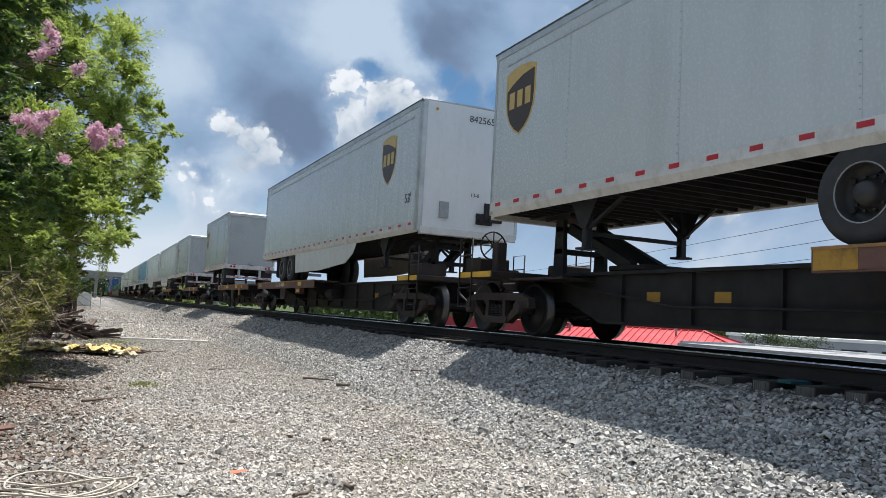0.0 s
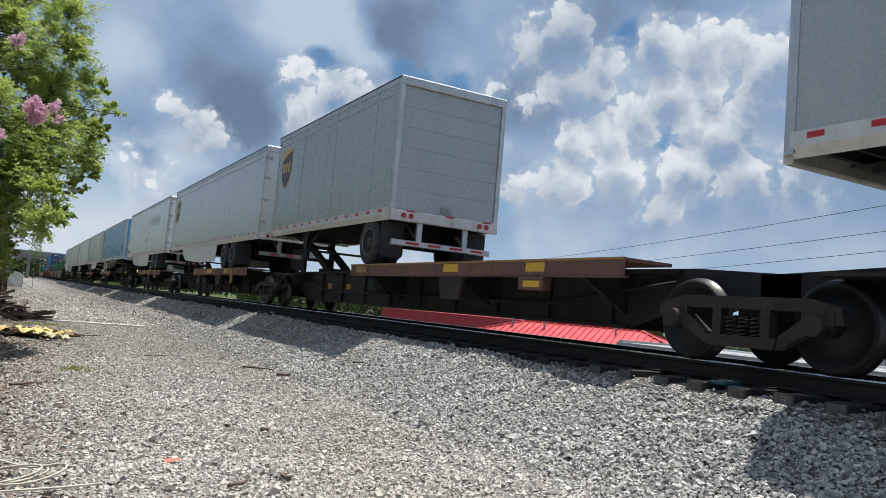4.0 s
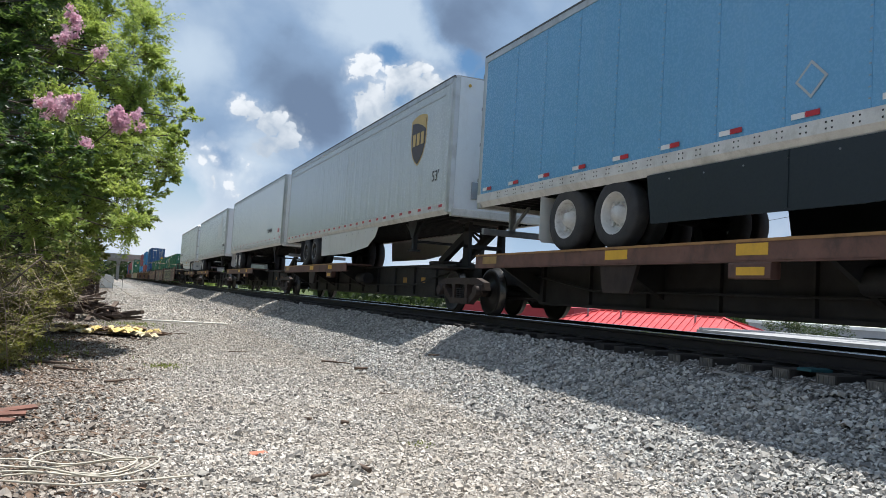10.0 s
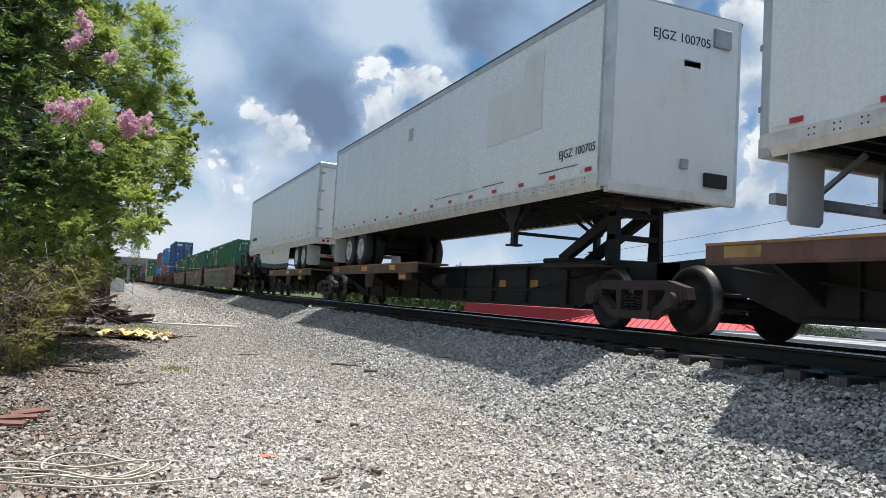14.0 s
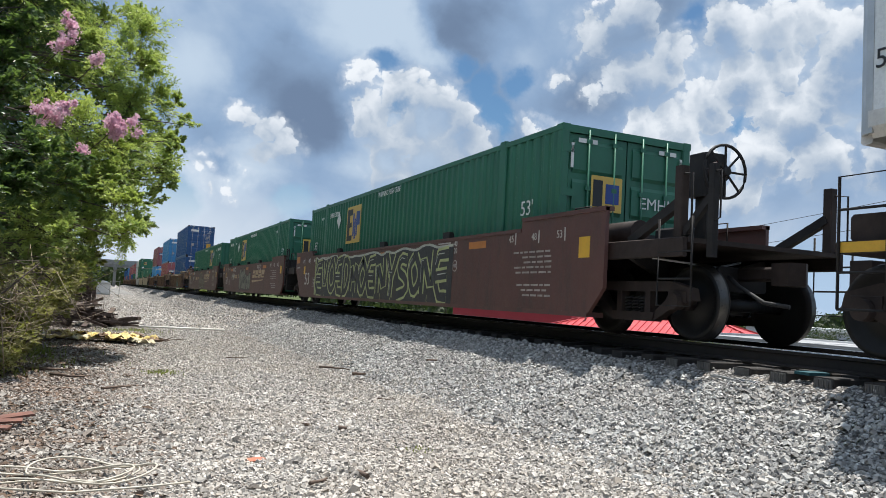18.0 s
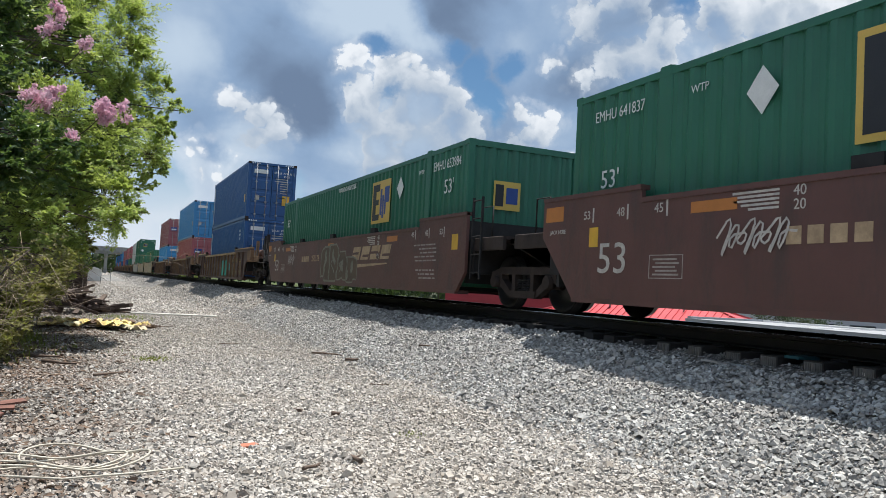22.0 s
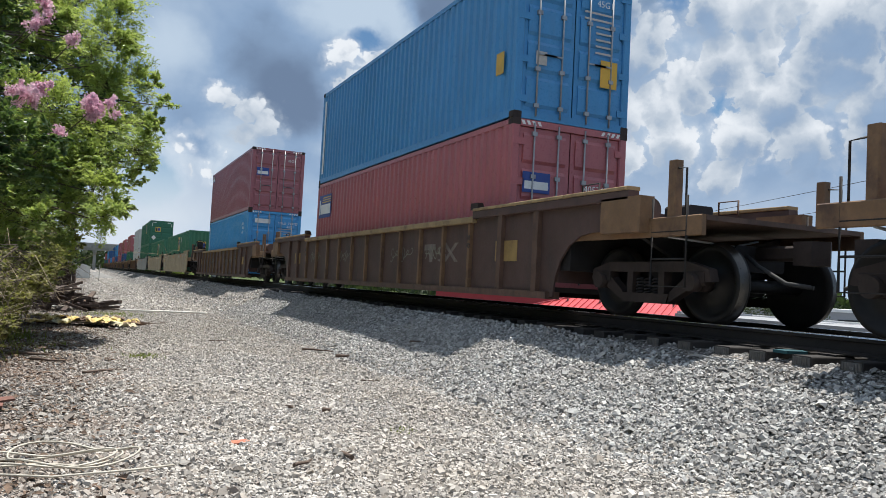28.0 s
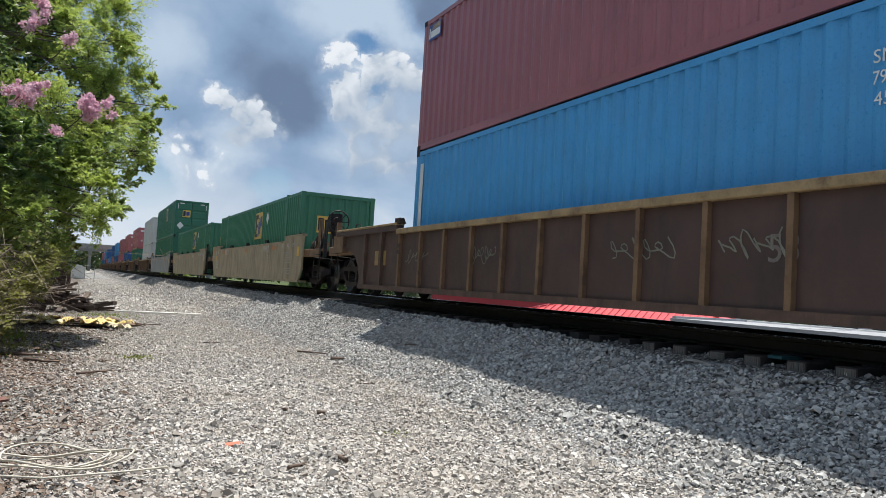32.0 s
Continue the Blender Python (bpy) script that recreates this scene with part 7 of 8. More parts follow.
def stone_field(name, key, label, patches, size, seed, tilt=0.8, feather=0.0, squat=(0.5, 0.85)):
    """Broken stones strewn over stretches of the ground: (x0, x1, y0, y1, stones per square metre)."""
    rng = np.random.default_rng(seed)
    pos = []
    for x0, x1, y0, y1, d in patches:
        n = int((x1 - x0) * (y1 - y0) * d)
        p = rng.uniform((x0, y0), (x1, y1), (n, 2))
        p[:, 0] += rng.normal(0, feather, n) if feather else 0.0
        pos.append(p)
    p = np.concatenate(pos)
    n = len(p)
    z = np.array([ground_z(a, b) for a, b in p])
    s = size * rng.lognormal(0, 0.34, n)
    unit = np.array([(-1, -1, -1), (1, -1, -1), (1, 1, -1), (-1, 1, -1), (-0.72, -0.72, 1), (0.72, -0.72, 1), (0.72, 0.72, 1), (-0.72, 0.72, 1)], float) * 0.5
    shape = unit[None] * rng.uniform(0.6, 1.25, (n, 8, 3)) * np.stack([rng.uniform(0.95, 1.5, n), rng.uniform(0.75, 1.15, n), rng.uniform(*squat, n)], -1)[:, None, :]
    v = np.einsum("nij,nkj->nki", spin(rng, n, tilt), shape) * s[:, None, None]
    v += np.stack([p[:, 0], p[:, 1], z + s * rng.uniform(0.05, 0.5, n)], -1)[:, None, :]
    return solid(name, chips(name, v), key, label, "gravel", kind="stuff")


stone_field("path_gravel", "path_stone", "pale grey crushed stone strewn over the path", [(0.3, 4.6, -4.0, 2.4, 350), (0.3, 4.6, 2.4, 7.0, 2000), (0.3, 4.6, 7.0, 11.0, 1350), (0.2, 4.5, 11.0, 16.0, 800), (0.2, 4.5, 16.0, 28.0, 300)], 0.0215, 11, 0.5, 0.35)
stone_field("verge_gravel", "verge_stone", "dirty grey-brown stones along the verge", [(-2.4, 0.6, -4.0, 4.0, 150), (-2.4, 0.6, 4.0, 8.0, 1100), (-2.8, 0.6, 8.0, 12.0, 800), (-2.4, 0.5, 12.0, 20.0, 360), (-1.6, 0.4, 20.0, 30.0, 140)], 0.0225, 14, 0.6, 0.45)
stone_field("far_gravel", "path_stone", "pale grey crushed stone along the path", [(-1.5, 6.0, 28.0, 42.0, 130), (-1.0, 6.2, 42.0, 75.0, 35)], 0.045, 13)
stone_field("ballast_gravel", "ballast_stone", "grey broken ballast stones on the bank", [(4.4, 6.1, -6.0, 1.2, 300), (4.4, 6.1, 1.2, 9.0, 1800), (4.4, 6.1, 9.0, 15.0, 1500), (4.4, 6.1, 15.0, 26.0, 850), (4.4, 6.1, 26.0, 45.0, 280), (6.6, 9.0, 1.0, 12.0, 260)], 0.0255, 12, 0.7, 0.14)


def rail_parts(parent, x, y0, y1):
    web = Geo()
    web.prism([(-0.07, -0.186), (0.07, -0.186), (0.07, -0.170), (0.014, -0.150), (0.009, -0.05), (-0.009, -0.05), (-0.014, -0.150), (-0.07, -0.170)], "y", y0, y1)
    r = part("rail", web, "rail_web", parent, "rusty steel rail with a polished head", (x, 0, ZR))
    part("rail_flank", Geo().prism([(-0.036, -0.045), (-0.012, -0.055), (0.012, -0.055), (0.036, -0.045), (0.037, -0.012), (-0.037, -0.012)], "y", y0, y1), "rail_web", r)
    part("rail_head", Geo().prism([(-0.037, -0.012), (0.037, -0.012), (0.034, -0.003), (0.024, 0.0), (-0.024, 0.0), (-0.034, -0.003)], "y", y0, y1), "rail_head", r)


track = thing("railway_track", pose(0, 0, 0), "rusty rails on dark timber ties in grey ballast", "railway track", kind="structure")
for s in (-1, 1):
    rail_parts(track, XC + s * 0.7535, -80, 900)
tie_mesh = Geo().box(-1.30, 1.30, -0.115, 0.115, -0.18, 0.0, 0.012).mesh("tie")
plate_mesh = Geo().box(-0.19, 0.19, -0.10, 0.10, 0.0, 0.02).mesh("tie_plate")
end_g = Geo().box(-1.306, -1.301, -0.10, 0.10, -0.17, -0.012)
for i in range(7):
    end_g.box(-1.312, -1.306, -0.09 + i * 0.028, -0.078 + i * 0.028, -0.165, -0.018)
end_mesh = end_g.mesh("end_plate")
rng = random.Random(4)
for tr, xx in ((track, XC),):
    for i in range(-4, 120):
        yy = 4.733 + 0.532 * (i - 0) - 2.66 + rng.uniform(-0.02, 0.02)
        t_ = part("tie", tie_mesh, "tie", tr, "", (xx + rng.uniform(-0.04, 0.04), yy, ZR - 0.205 + rng.uniform(-0.012, 0.006)), rng.uniform(-0.012, 0.012))
        if tr is track:
            for s in (-1, 1):
                part("tie_plate", plate_mesh, "rail_web", t_, "", (s * 0.7535, 0, 0))
            if i < 11:
                part("end_plate", end_mesh, "tie_plate", t_)
far_ties = Geo()
for i in range(120, 560):
    yy = 4.733 + 0.532 * i - 2.66
    far_ties.box(XC - 1.3, XC + 1.3, yy - 0.11, yy + 0.11, ZR - 0.38, ZR - 0.20)
fo = part("far_ties", far_ties, "tie", track)
tagged(fo, kind="stuff")
# small hardware by the near rail
hw = thing("scrap_iron", pose(6.25, 6.6, ground_z(6.25, 6.6)), "loose spikes and plates beside the rail", "scrap")
for i in range(9):
    q = rng.uniform(-0.7, 0.9)
    part("spike", Geo().bar((rng.uniform(-0.1, 0.12), q, 0.03), (rng.uniform(-0.1, 0.12), q + rng.uniform(0.08, 0.3), 0.045), 0.022), "galv", hw)
part("paint_mark", Geo().prism([(-0.16, -0.10), (0.1, -0.13), (0.2, 0.02), (0.08, 0.12), (-0.14, 0.09)], "z", 0.02, 0.05), "teal_rag", track, "faded teal paint mark", (6.52, 5.55, 0.92))


# ---- trees, shrubs ----
def leaf_cloud(rng, centres, radii, counts, size):
    """Leaves round clump centres: (n, 4, 3) corners."""
    out = []
    for c, r, n in zip(centres, radii, counts):
        d = rng.normal(0, 1, (n, 3))
        d /= np.linalg.norm(d, axis=1)[:, None] + 1e-6
        p = np.array(c) + d * (r * rng.uniform(0.15, 1.0, n) ** 0.6)[:, None] * np.array([1, 1, 0.75])
        s = size * rng.uniform(0.6, 1.35, n)
        leaf = np.array([(0, -0.5, 0), (0.26, 0, 0.06), (0, 0.5, -0.05), (-0.26, 0, 0.06)])
        v = np.einsum("nij,kj->nki", spin(rng, n, 0.9), leaf) * s[:, None, None]
        out.append(v + p[:, None, :])
    return np.concatenate(out)


def edge_yaw(el):
    """The outermost yaw of the foliage, as seen from the path, by elevation."""
    rows = [(-7, -5.6), (-6.1, -4.3), (-4.3, -3.7), (-2.8, -3.0), (-1.9, -1.9), (0.0, -0.9), (1.8, -0.6), (2.5, 0.8), (4.2, 2.1), (5.7, 1.8), (6.2, 3.1), (7.5, 3.8), (8.1, 4.4), (9.4, 3.9), (10.5, 3.8), (11.6, 4.6), (12.9, 3.9), (13.6, 2.1), (14.7, 1.7), (16.4, 0.9), (17.6, 1.2), (18.9, 0.1), (20, -1.8), (26, -3), (40, -4)]
    for (a, p), (b, q) in zip(rows, rows[1:]):
        if el <= b:
            return p + (q - p) * (el - a) / (b - a)
    return -3


def spot(yaw, el, dist):
    a, e = radians(yaw), radians(el)
    return Vector((math.sin(a) * dist, math.cos(a) * dist, EYE[2] + math.tan(e) * dist))


LEAFLET = np.array([(0, 0, 0), (0.30, 0.45, 0.05), (0, 1.0, -0.10), (-0.30, 0.45, 0.05)])


def bough(rng, a, c, d, ln, out, size, twigs_each, per, droop):
    """One arching bough from a to c along d: side twigs to both hands, leaves in two ranks on each. Adds the leaves to out."""
    side = d.cross(Vector((0, 0, 1))).normalized()
    up = side.cross(d)

    def at(u):
        return a + d * (ln * u) - Vector((0, 0, droop * ln * (u * u - u)))
    for k in range(twigs_each):
        u = 0.22 + 0.78 * (k + rng.uniform(0, 0.8)) / twigs_each
        way = 1 if k % 2 else -1
        tl = ln * (0.42 - 0.22 * u) * rng.uniform(0.7, 1.3)
        round_ = rng.uniform(-1.2, 1.2) + (0.0 if way > 0 else math.pi)
        td = (d * 0.7 + side * math.cos(round_) * 0.9 + up * math.sin(round_) * 0.8).normalized()
        if k == twigs_each - 1:
            td = d
        ts = td.cross(up + side * 0.01).normalized()
        w = (np.arange(per) + rng.uniform(0, 0.7, per)) / per
        p = np.array(at(u))[None] + np.array(td * tl)[None] * w[:, None]
        p[:, 2] -= 0.25 * tl * w * w
        hand = np.where(np.arange(per) % 2, 1.0, -1.0)[:, None]
        along = np.array(ts)[None] * hand * 0.8 + np.array(td)[None] * 0.6 + rng.normal(0, 0.28, (per, 3))
        along /= np.linalg.norm(along, axis=1)[:, None]
        face = np.array(up)[None] + np.array((0.25, -0.55, 0.2))[None] + rng.normal(0, 0.5, (per, 3))
        across = np.cross(along, face)
        across /= np.linalg.norm(across, axis=1)[:, None] + 1e-6
        nrm = np.cross(across, along)
        s = size * rng.uniform(0.65, 1.3, per)
        v = (across[:, None] * LEAFLET[None, :, :1] + along[:, None] * LEAFLET[None, :, 1:2] + nrm[:, None] * LEAFLET[None, :, 2:]) * s[:, None, None]
        out.append(v + p[:, None, :])
    return a, at(0.5), c


def masses(seed, els, reach, dist, r, step=2.0, inset=0.9, rake=0.21):
    """Places for the leaf masses of a crown: staggered over its face, smaller ones along its ragged edge. (centre, radius)"""
    rng = np.random.default_rng(seed)
    out = []
    el, row = els[0], 0
    while el < els[1]:
        yaw = edge_yaw(el) - inset - (0.5 * step if row % 2 else 0.0)
        lead = True
        while yaw > edge_yaw(el) - reach:
            q, e = yaw + rng.normal(0, 0.22 * step), el + rng.normal(0, 0.22 * step)
            k = r * rng.uniform(0.7, 1.25)
            out.append((spot(min(q, edge_yaw(e) - 0.6), e, rng.uniform(*dist) + rake * (e - els[0])), k))
            if lead:
                for _ in range(2):
                    e = el + rng.uniform(-0.5, 0.5) * step
                    out.append((spot(edge_yaw(e) - rng.uniform(0.2, 0.7), e, rng.uniform(*dist) + rake * (e - els[0])), 0.42 * r))
            lead = False
            yaw -= step
        el += step * 0.86
        row += 1
    return out


def crown_of(seed, places, per_mass, size, twigs_each=8, per=8, droop=0.3, lean=(0.15, -0.35, 0.45)):
    """Boughs spreading from the heart of each leaf mass, thickest on its upper side, so that each has a sunlit top and a dark hollow under it."""
    rng = np.random.default_rng(seed)
    stems, out = [], []
    for c, r in places:
        for k in range(max(4, int(per_mass * min(1.3, (r / 0.5) ** 1.5)))):
            d = Vector(rng.normal(0, 1, 3)).normalized() * 0.9 + Vector(lean)
            d.normalize()
            ln = r * rng.uniform(0.75, 1.25)
            a = c + d * (0.12 * r) + Vector(rng.normal(0, 0.12 * r, 3))
            stems.append(bough(rng, a, a + d * ln, d, ln, out, size * rng.uniform(0.85, 1.2), twigs_each, per, droop))
    return stems, np.concatenate(out)


def fronds(seed, n, els, dist, reach, size, gap=-0.1, length=(0.6, 1.2), lift=0.3, inset=0.0, twigs_each=9, per=9, droop=0.35, edge_share=0.3, lump=0.55, rake=0.0):
    """Arching boughs: a stem, side twigs to both hands and leaves in two ranks along each twig; gaps between the masses. Returns the stems and the leaves' corners."""
    rng = np.random.default_rng(seed)
    stems, out = [], []
    tries = 0
    while len(stems) < n and tries < n * 8:
        tries += 1
        el = rng.uniform(*els)
        rim = rng.uniform() < edge_share
        edge = edge_yaw(el) - inset + (rng.normal(0.05, 0.4) if rim else -0.6)
        yaw = edge - (0.15 if rim else reach * rng.uniform(0, 1) ** 1.15)
        c = spot(yaw, el, rng.uniform(*dist) + rake * (el - els[0]))
        if c.z < 0.2 or (not rim and noise.noise(c * lump + Vector((seed, 0, 0))) < gap):
            continue
        d = Vector((rng.normal(0.55 if rim else 0.25, 0.4), rng.normal(-0.3, 0.5), rng.normal(lift, 0.35))).normalized()
        ln = rng.uniform(*length)
        a = c - d * ln
        root = math.degrees(math.atan2(a.x, a.y))
        if root > yaw - 0.2 and (rim or root > edge - 0.8):
            continue

        stems.append(bough(rng, a, c, d, ln, out, size, twigs_each, per, droop))
    return stems, np.concatenate(out)


def tree(name, base, label, made, leaf_key, seed, r0=0.12, stems=3, tops=(2.6, 4.6), limbs=60):
    """A tree of several leaning stems, limbs out to its boughs, twigs and a crown of single leaves."""
    boughs, leaves = made
    rng = random.Random(seed)
    ob = thing(name, pose(*base), label, name)
    b = Vector(base)
    forks = []
    for i in range(stems):
        top = Vector((rng.uniform(-1.0, 1.4), rng.uniform(-1.2, 1.0), rng.uniform(*tops)))
        mid = top * 0.5 + Vector((rng.uniform(-0.25, 0.25), rng.uniform(-0.25, 0.25), 0))
        pts = [Vector((rng.uniform(-0.2, 0.2), rng.uniform(-0.2, 0.2), -0.1)), mid * 0.5, mid, top]
        part("trunk", Geo().tube(pts, r0 * rng.uniform(0.7, 1.0), 8, r0 * 0.35), "bark", ob)
        forks += [mid, (mid + top) / 2, top]
    for p, c, q in boughs[:: max(1, len(boughs) // limbs)]:
        e = p - b
        f = min(forks, key=lambda k: (k - e).length)
        m = (f + e) / 2 + Vector((rng.uniform(-0.2, 0.2), rng.uniform(-0.2, 0.2), rng.uniform(0.0, 0.3)))
        part("limb", Geo().tube([f, m, e], r0 * 0.22, 5, 0.009), "bark", ob)
    g = Geo()
    for p, c, q in boughs:
        g.tube([p - b, c - b, q - b], 0.006, 3, 0.002)
    tagged(part("twig_work", g, "bark", ob), kind="stuff")
    part("crown", quads("crown", leaves - np.array(base)[None, None, :], LEAF), leaf_key, ob)
    return ob


myrtle = tree("tree", (-2.6, 17.4, 0.05), "flowering crape myrtle with bright green leaves and pink blossom", crown_of(21, masses(51, (3.6, 20.5), 9.5, (14.6, 16.6), 0.50), 27, 0.053, 10, 10), "leaf", 1, 0.14, 4, (3.6, 6.4), 50)
# dark backing: its leaf colour gives the myrtle's gaps a shaded depth
tree("tree", (-4.8, 21.6, 0.2), "dense dark green broadleaf tree behind the myrtle, darkened as its shaded depth", fronds(22, 620, (2.0, 27.0), (19.0, 21.0), 10.0, 0.15, -0.3, (0.9, 1.7), 0.1, 1.9, 9, 9, 0.4, 0.0, rake=0.1), "leaf_dark", 2, 0.2, 3, (4.0, 7.5), 30)
# glossy boughs whose dark leaf colour also paints the deep shade at the left
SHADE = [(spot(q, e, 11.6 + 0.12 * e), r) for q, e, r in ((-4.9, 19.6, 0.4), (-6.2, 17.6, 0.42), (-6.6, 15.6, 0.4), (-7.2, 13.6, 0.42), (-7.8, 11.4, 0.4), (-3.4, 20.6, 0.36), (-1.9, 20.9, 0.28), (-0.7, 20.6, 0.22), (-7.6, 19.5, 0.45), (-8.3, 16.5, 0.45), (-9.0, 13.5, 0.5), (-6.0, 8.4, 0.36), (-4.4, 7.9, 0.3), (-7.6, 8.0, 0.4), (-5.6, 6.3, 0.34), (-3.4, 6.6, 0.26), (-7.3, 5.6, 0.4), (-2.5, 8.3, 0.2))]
tree("tree", (-4.2, 12.6, 0.1), "overhanging glossy dark green boughs at the verge, darkened as in deep shade", crown_of(25, SHADE, 22, 0.088, 7, 7, -0.2, (0.1, -0.3, 0.0)), "leaf_dark", 7, 0.1, 2, (3.0, 4.8), 24)
tree("tree", (-3.4, 19.0, 0.1), "yellow-green sapling leaning over the brush", crown_of(26, masses(52, (0.6, 4.6), 8.0, (16.2, 17.6), 0.42, 1.9, 1.0), 20, 0.058, 8, 8), "leaf", 8, 0.06, 3, (2.0, 3.4), 24)
tree("shrub", (-2.3, 13.4, 0.1), "straggly olive-green roadside shrub", fronds(23, 260, (-5.8, 1.2), (12.0, 13.0), 5.5, 0.055, 0.05, (0.35, 0.8), 0.3, 1.3, 8, 8, rake=0.3), "leaf_olive", 3, 0.03, 7, (0.9, 2.0), 24)
tree("shrub", (-2.3, 21.5, 0.1), "dusty green shrub beside the timber heap", fronds(24, 110, (-2.0, 2.0), (19, 20.5), 3.0, 0.07, 0.05, (0.5, 0.9), 0.3, 0.9, 8, 8, rake=0.3), "leaf_olive", 4, 0.04, 4, (0.9, 2.0), 20)

tree("shrub", (-2.9, 18.2, 0.1), "tangled dusty olive shrub under the trees", crown_of(27, masses(53, (-3.4, 2.6), 7.0, (16.4, 17.8), 0.38, 1.7, 0.9), 12, 0.055, 7, 7), "leaf_olive", 9, 0.04, 6, (0.9, 2.0), 24)

# panicles of pink blossom, each cluster at the end of a twig
for yaw, el, w, h in ((0.06, 10.8, 0.56, 0.36), (-4.25, 10.8, 0.42, 0.32), (-3.45, 11.5, 0.24, 0.24), (-1.54, 14.85, 0.14, 0.16), (-3.3, 16.8, 0.26, 0.30), (-3.5, 15.7, 0.18, 0.2), (-4.15, 15.3, 0.22, 0.2), (-2.0, 8.9, 0.14, 0.2)):
    c = spot(yaw - 0.45, el, 12.9 + 0.21 * (el - 3.4))
    g = np.random.default_rng(int(abs(yaw * 100)) + int(el))
    cones = max(4, int(w * h * 120))
    b = part("blossom", Geo().tube([(0, 0, 0), (-0.2, 0.15, -0.25), (-0.6, 0.6, -0.6)], 0.009, 5), "bark", myrtle, "pink blossom panicle")
    b.location = c - Vector((-2.6, 17.4, 0.05))
    out = []
    for k in range(cones):
        o = np.clip(g.normal(0, 0.30, 3), -0.5, 0.5) * (w, w, h)
        tip = g.normal(0, 1, 3) + (0.3, -0.4, 0.6)
        tip = tip / np.linalg.norm(tip) * g.uniform(0.10, 0.2)
        n = 80
        u = g.uniform(0, 1, n)
        p = o + tip * u[:, None] + g.normal(0, 1, (n, 3)) * (0.055 * (1 - 0.75 * u))[:, None]
        out.append(np.einsum("nij,kj->nki", spin(g, n), np.array([(-0.5, -0.5, 0), (0.5, -0.5, 0.2), (0.5, 0.5, 0), (-0.5, 0.5, 0.2)])) * (0.034 * g.uniform(0.5, 1.3, n))[:, None, None] + p[:, None, :])
    tagged(part("petals", quads("petals", np.concatenate(out), LEAF), "blossom", b), "pink crinkled petals", kind="stuff")


# dry brush along the verge
def brush(name, base, spread, n, height, seed, label):
    """A tangle of dead canes, arching over, each with its side shoots."""
    rng = random.Random(seed)
    ob = thing(name, pose(*base), label, "shrub")
    for i in range(n):
        p = Vector((rng.uniform(-spread[0], spread[0]), rng.uniform(-spread[1], spread[1]), 0))
        h = height * rng.uniform(0.35, 1.0)
        lean = Vector((rng.gauss(0.0, 0.4), rng.gauss(-0.1, 0.4), 0)) * h
        pts = [p, p + lean * 0.25 + Vector((0, 0, h * 0.55)), p + lean * 0.65 + Vector((0, 0, h * rng.uniform(0.75, 1.0))), p + lean * 1.15 + Vector((0, 0, h * rng.uniform(0.5, 1.0)))]
        g = Geo().tube(pts, 0.008, 4, 0.003)
        for k in range(5):
            q = pts[1].lerp(pts[3], rng.uniform(0, 1))
            q.z = min(q.z, h)
            e = q + Vector((rng.gauss(0, 0.28), rng.gauss(0, 0.28), rng.gauss(0.05, 0.2)))
            g.tube([q, (q + e) / 2 + Vector((0, 0, 0.05)), e], 0.004, 3, 0.0015)
        part("cane", g, "dry_twig", ob)
    return ob


brush("dry_brush", (-1.95, 13.3, 0.05), (0.8, 1.3), 120, 1.7, 5, "tangle of dry grey-brown canes on the verge")
brush("dry_brush", (-1.75, 16.6, 0.05), (0.55, 2.8), 150, 2.2, 6, "tangle of dry canes by the timber heap")


def tufts(name, key, spots, label, seed):
    g = np.random.default_rng(seed)
    out = []
    for x, y, r, n, h in spots:
        p = g.normal(0, r, (n, 2)) + (x, y)
        for a, b in p:
            z = ground_z(a, b)
            w = g.uniform(0, math.pi)
            hh = h * g.uniform(0.5, 1.3)
            lean = g.normal(0, 0.4, 2) * hh
            dx, dy = 0.008 * math.cos(w), 0.008 * math.sin(w)
            out.append([(a - dx, b - dy, z), (a + dx, b + dy, z), (a + dx * 0.3 + lean[0], b + dy * 0.3 + lean[1], z + hh), (a - dx * 0.3 + lean[0], b - dy * 0.3 + lean[1], z + hh)])
    return solid(name, quads(name, np.array(out), LEAF), key, label, "grass", kind="stuff")


tufts("verge_grass", "grass", [(0.9, 13.2, 0.16, 160, 0.06), (-2.0, 12.9, 0.4, 300, 0.16), (-2.6, 14.2, 0.5, 300, 0.25), (-1.6, 16.6, 0.4, 400, 0.2), (0.8, 25, 0.5, 300, 0.08), (-1.0, 15.2, 0.5, 200, 0.08), (2.9, 7.0, 0.08, 60, 0.03)], "thin green grass on the verge", 7)

# ---- litter on the path and verge ----
g = np.random.default_rng(77)
n = 9000
q = np.stack([g.normal(-1.0, 0.8, n), g.uniform(5.0, 24.0, n)], -1)
q = q[(q[:, 0] < 0.7) & (q[:, 0] > -3)]
zz = np.array([ground_z(a, b) + 0.022 for a, b in q])
n = len(q)
v = np.einsum("nij,kj->nki", spin(g, n, 0.5), np.array([(-0.5, 0, 0), (0, -0.22, 0.1), (0.5, 0, 0), (0, 0.22, 0.1)])) * (0.05 * g.lognormal(0, 0.45, n))[:, None, None] + np.stack([q[:, 0], q[:, 1], zz], -1)[:, None, :]
solid("leaf_litter", quads("leaf_litter", v, LEAF), "litter", "brown dead leaves and bark scraps on the verge", "leaf litter", kind="stuff")
heap = thing("timber_heap", pose(-0.6, 27.6, 0.0), "heap of dark rotten timbers", "timber heap")
rng = random.Random(9)
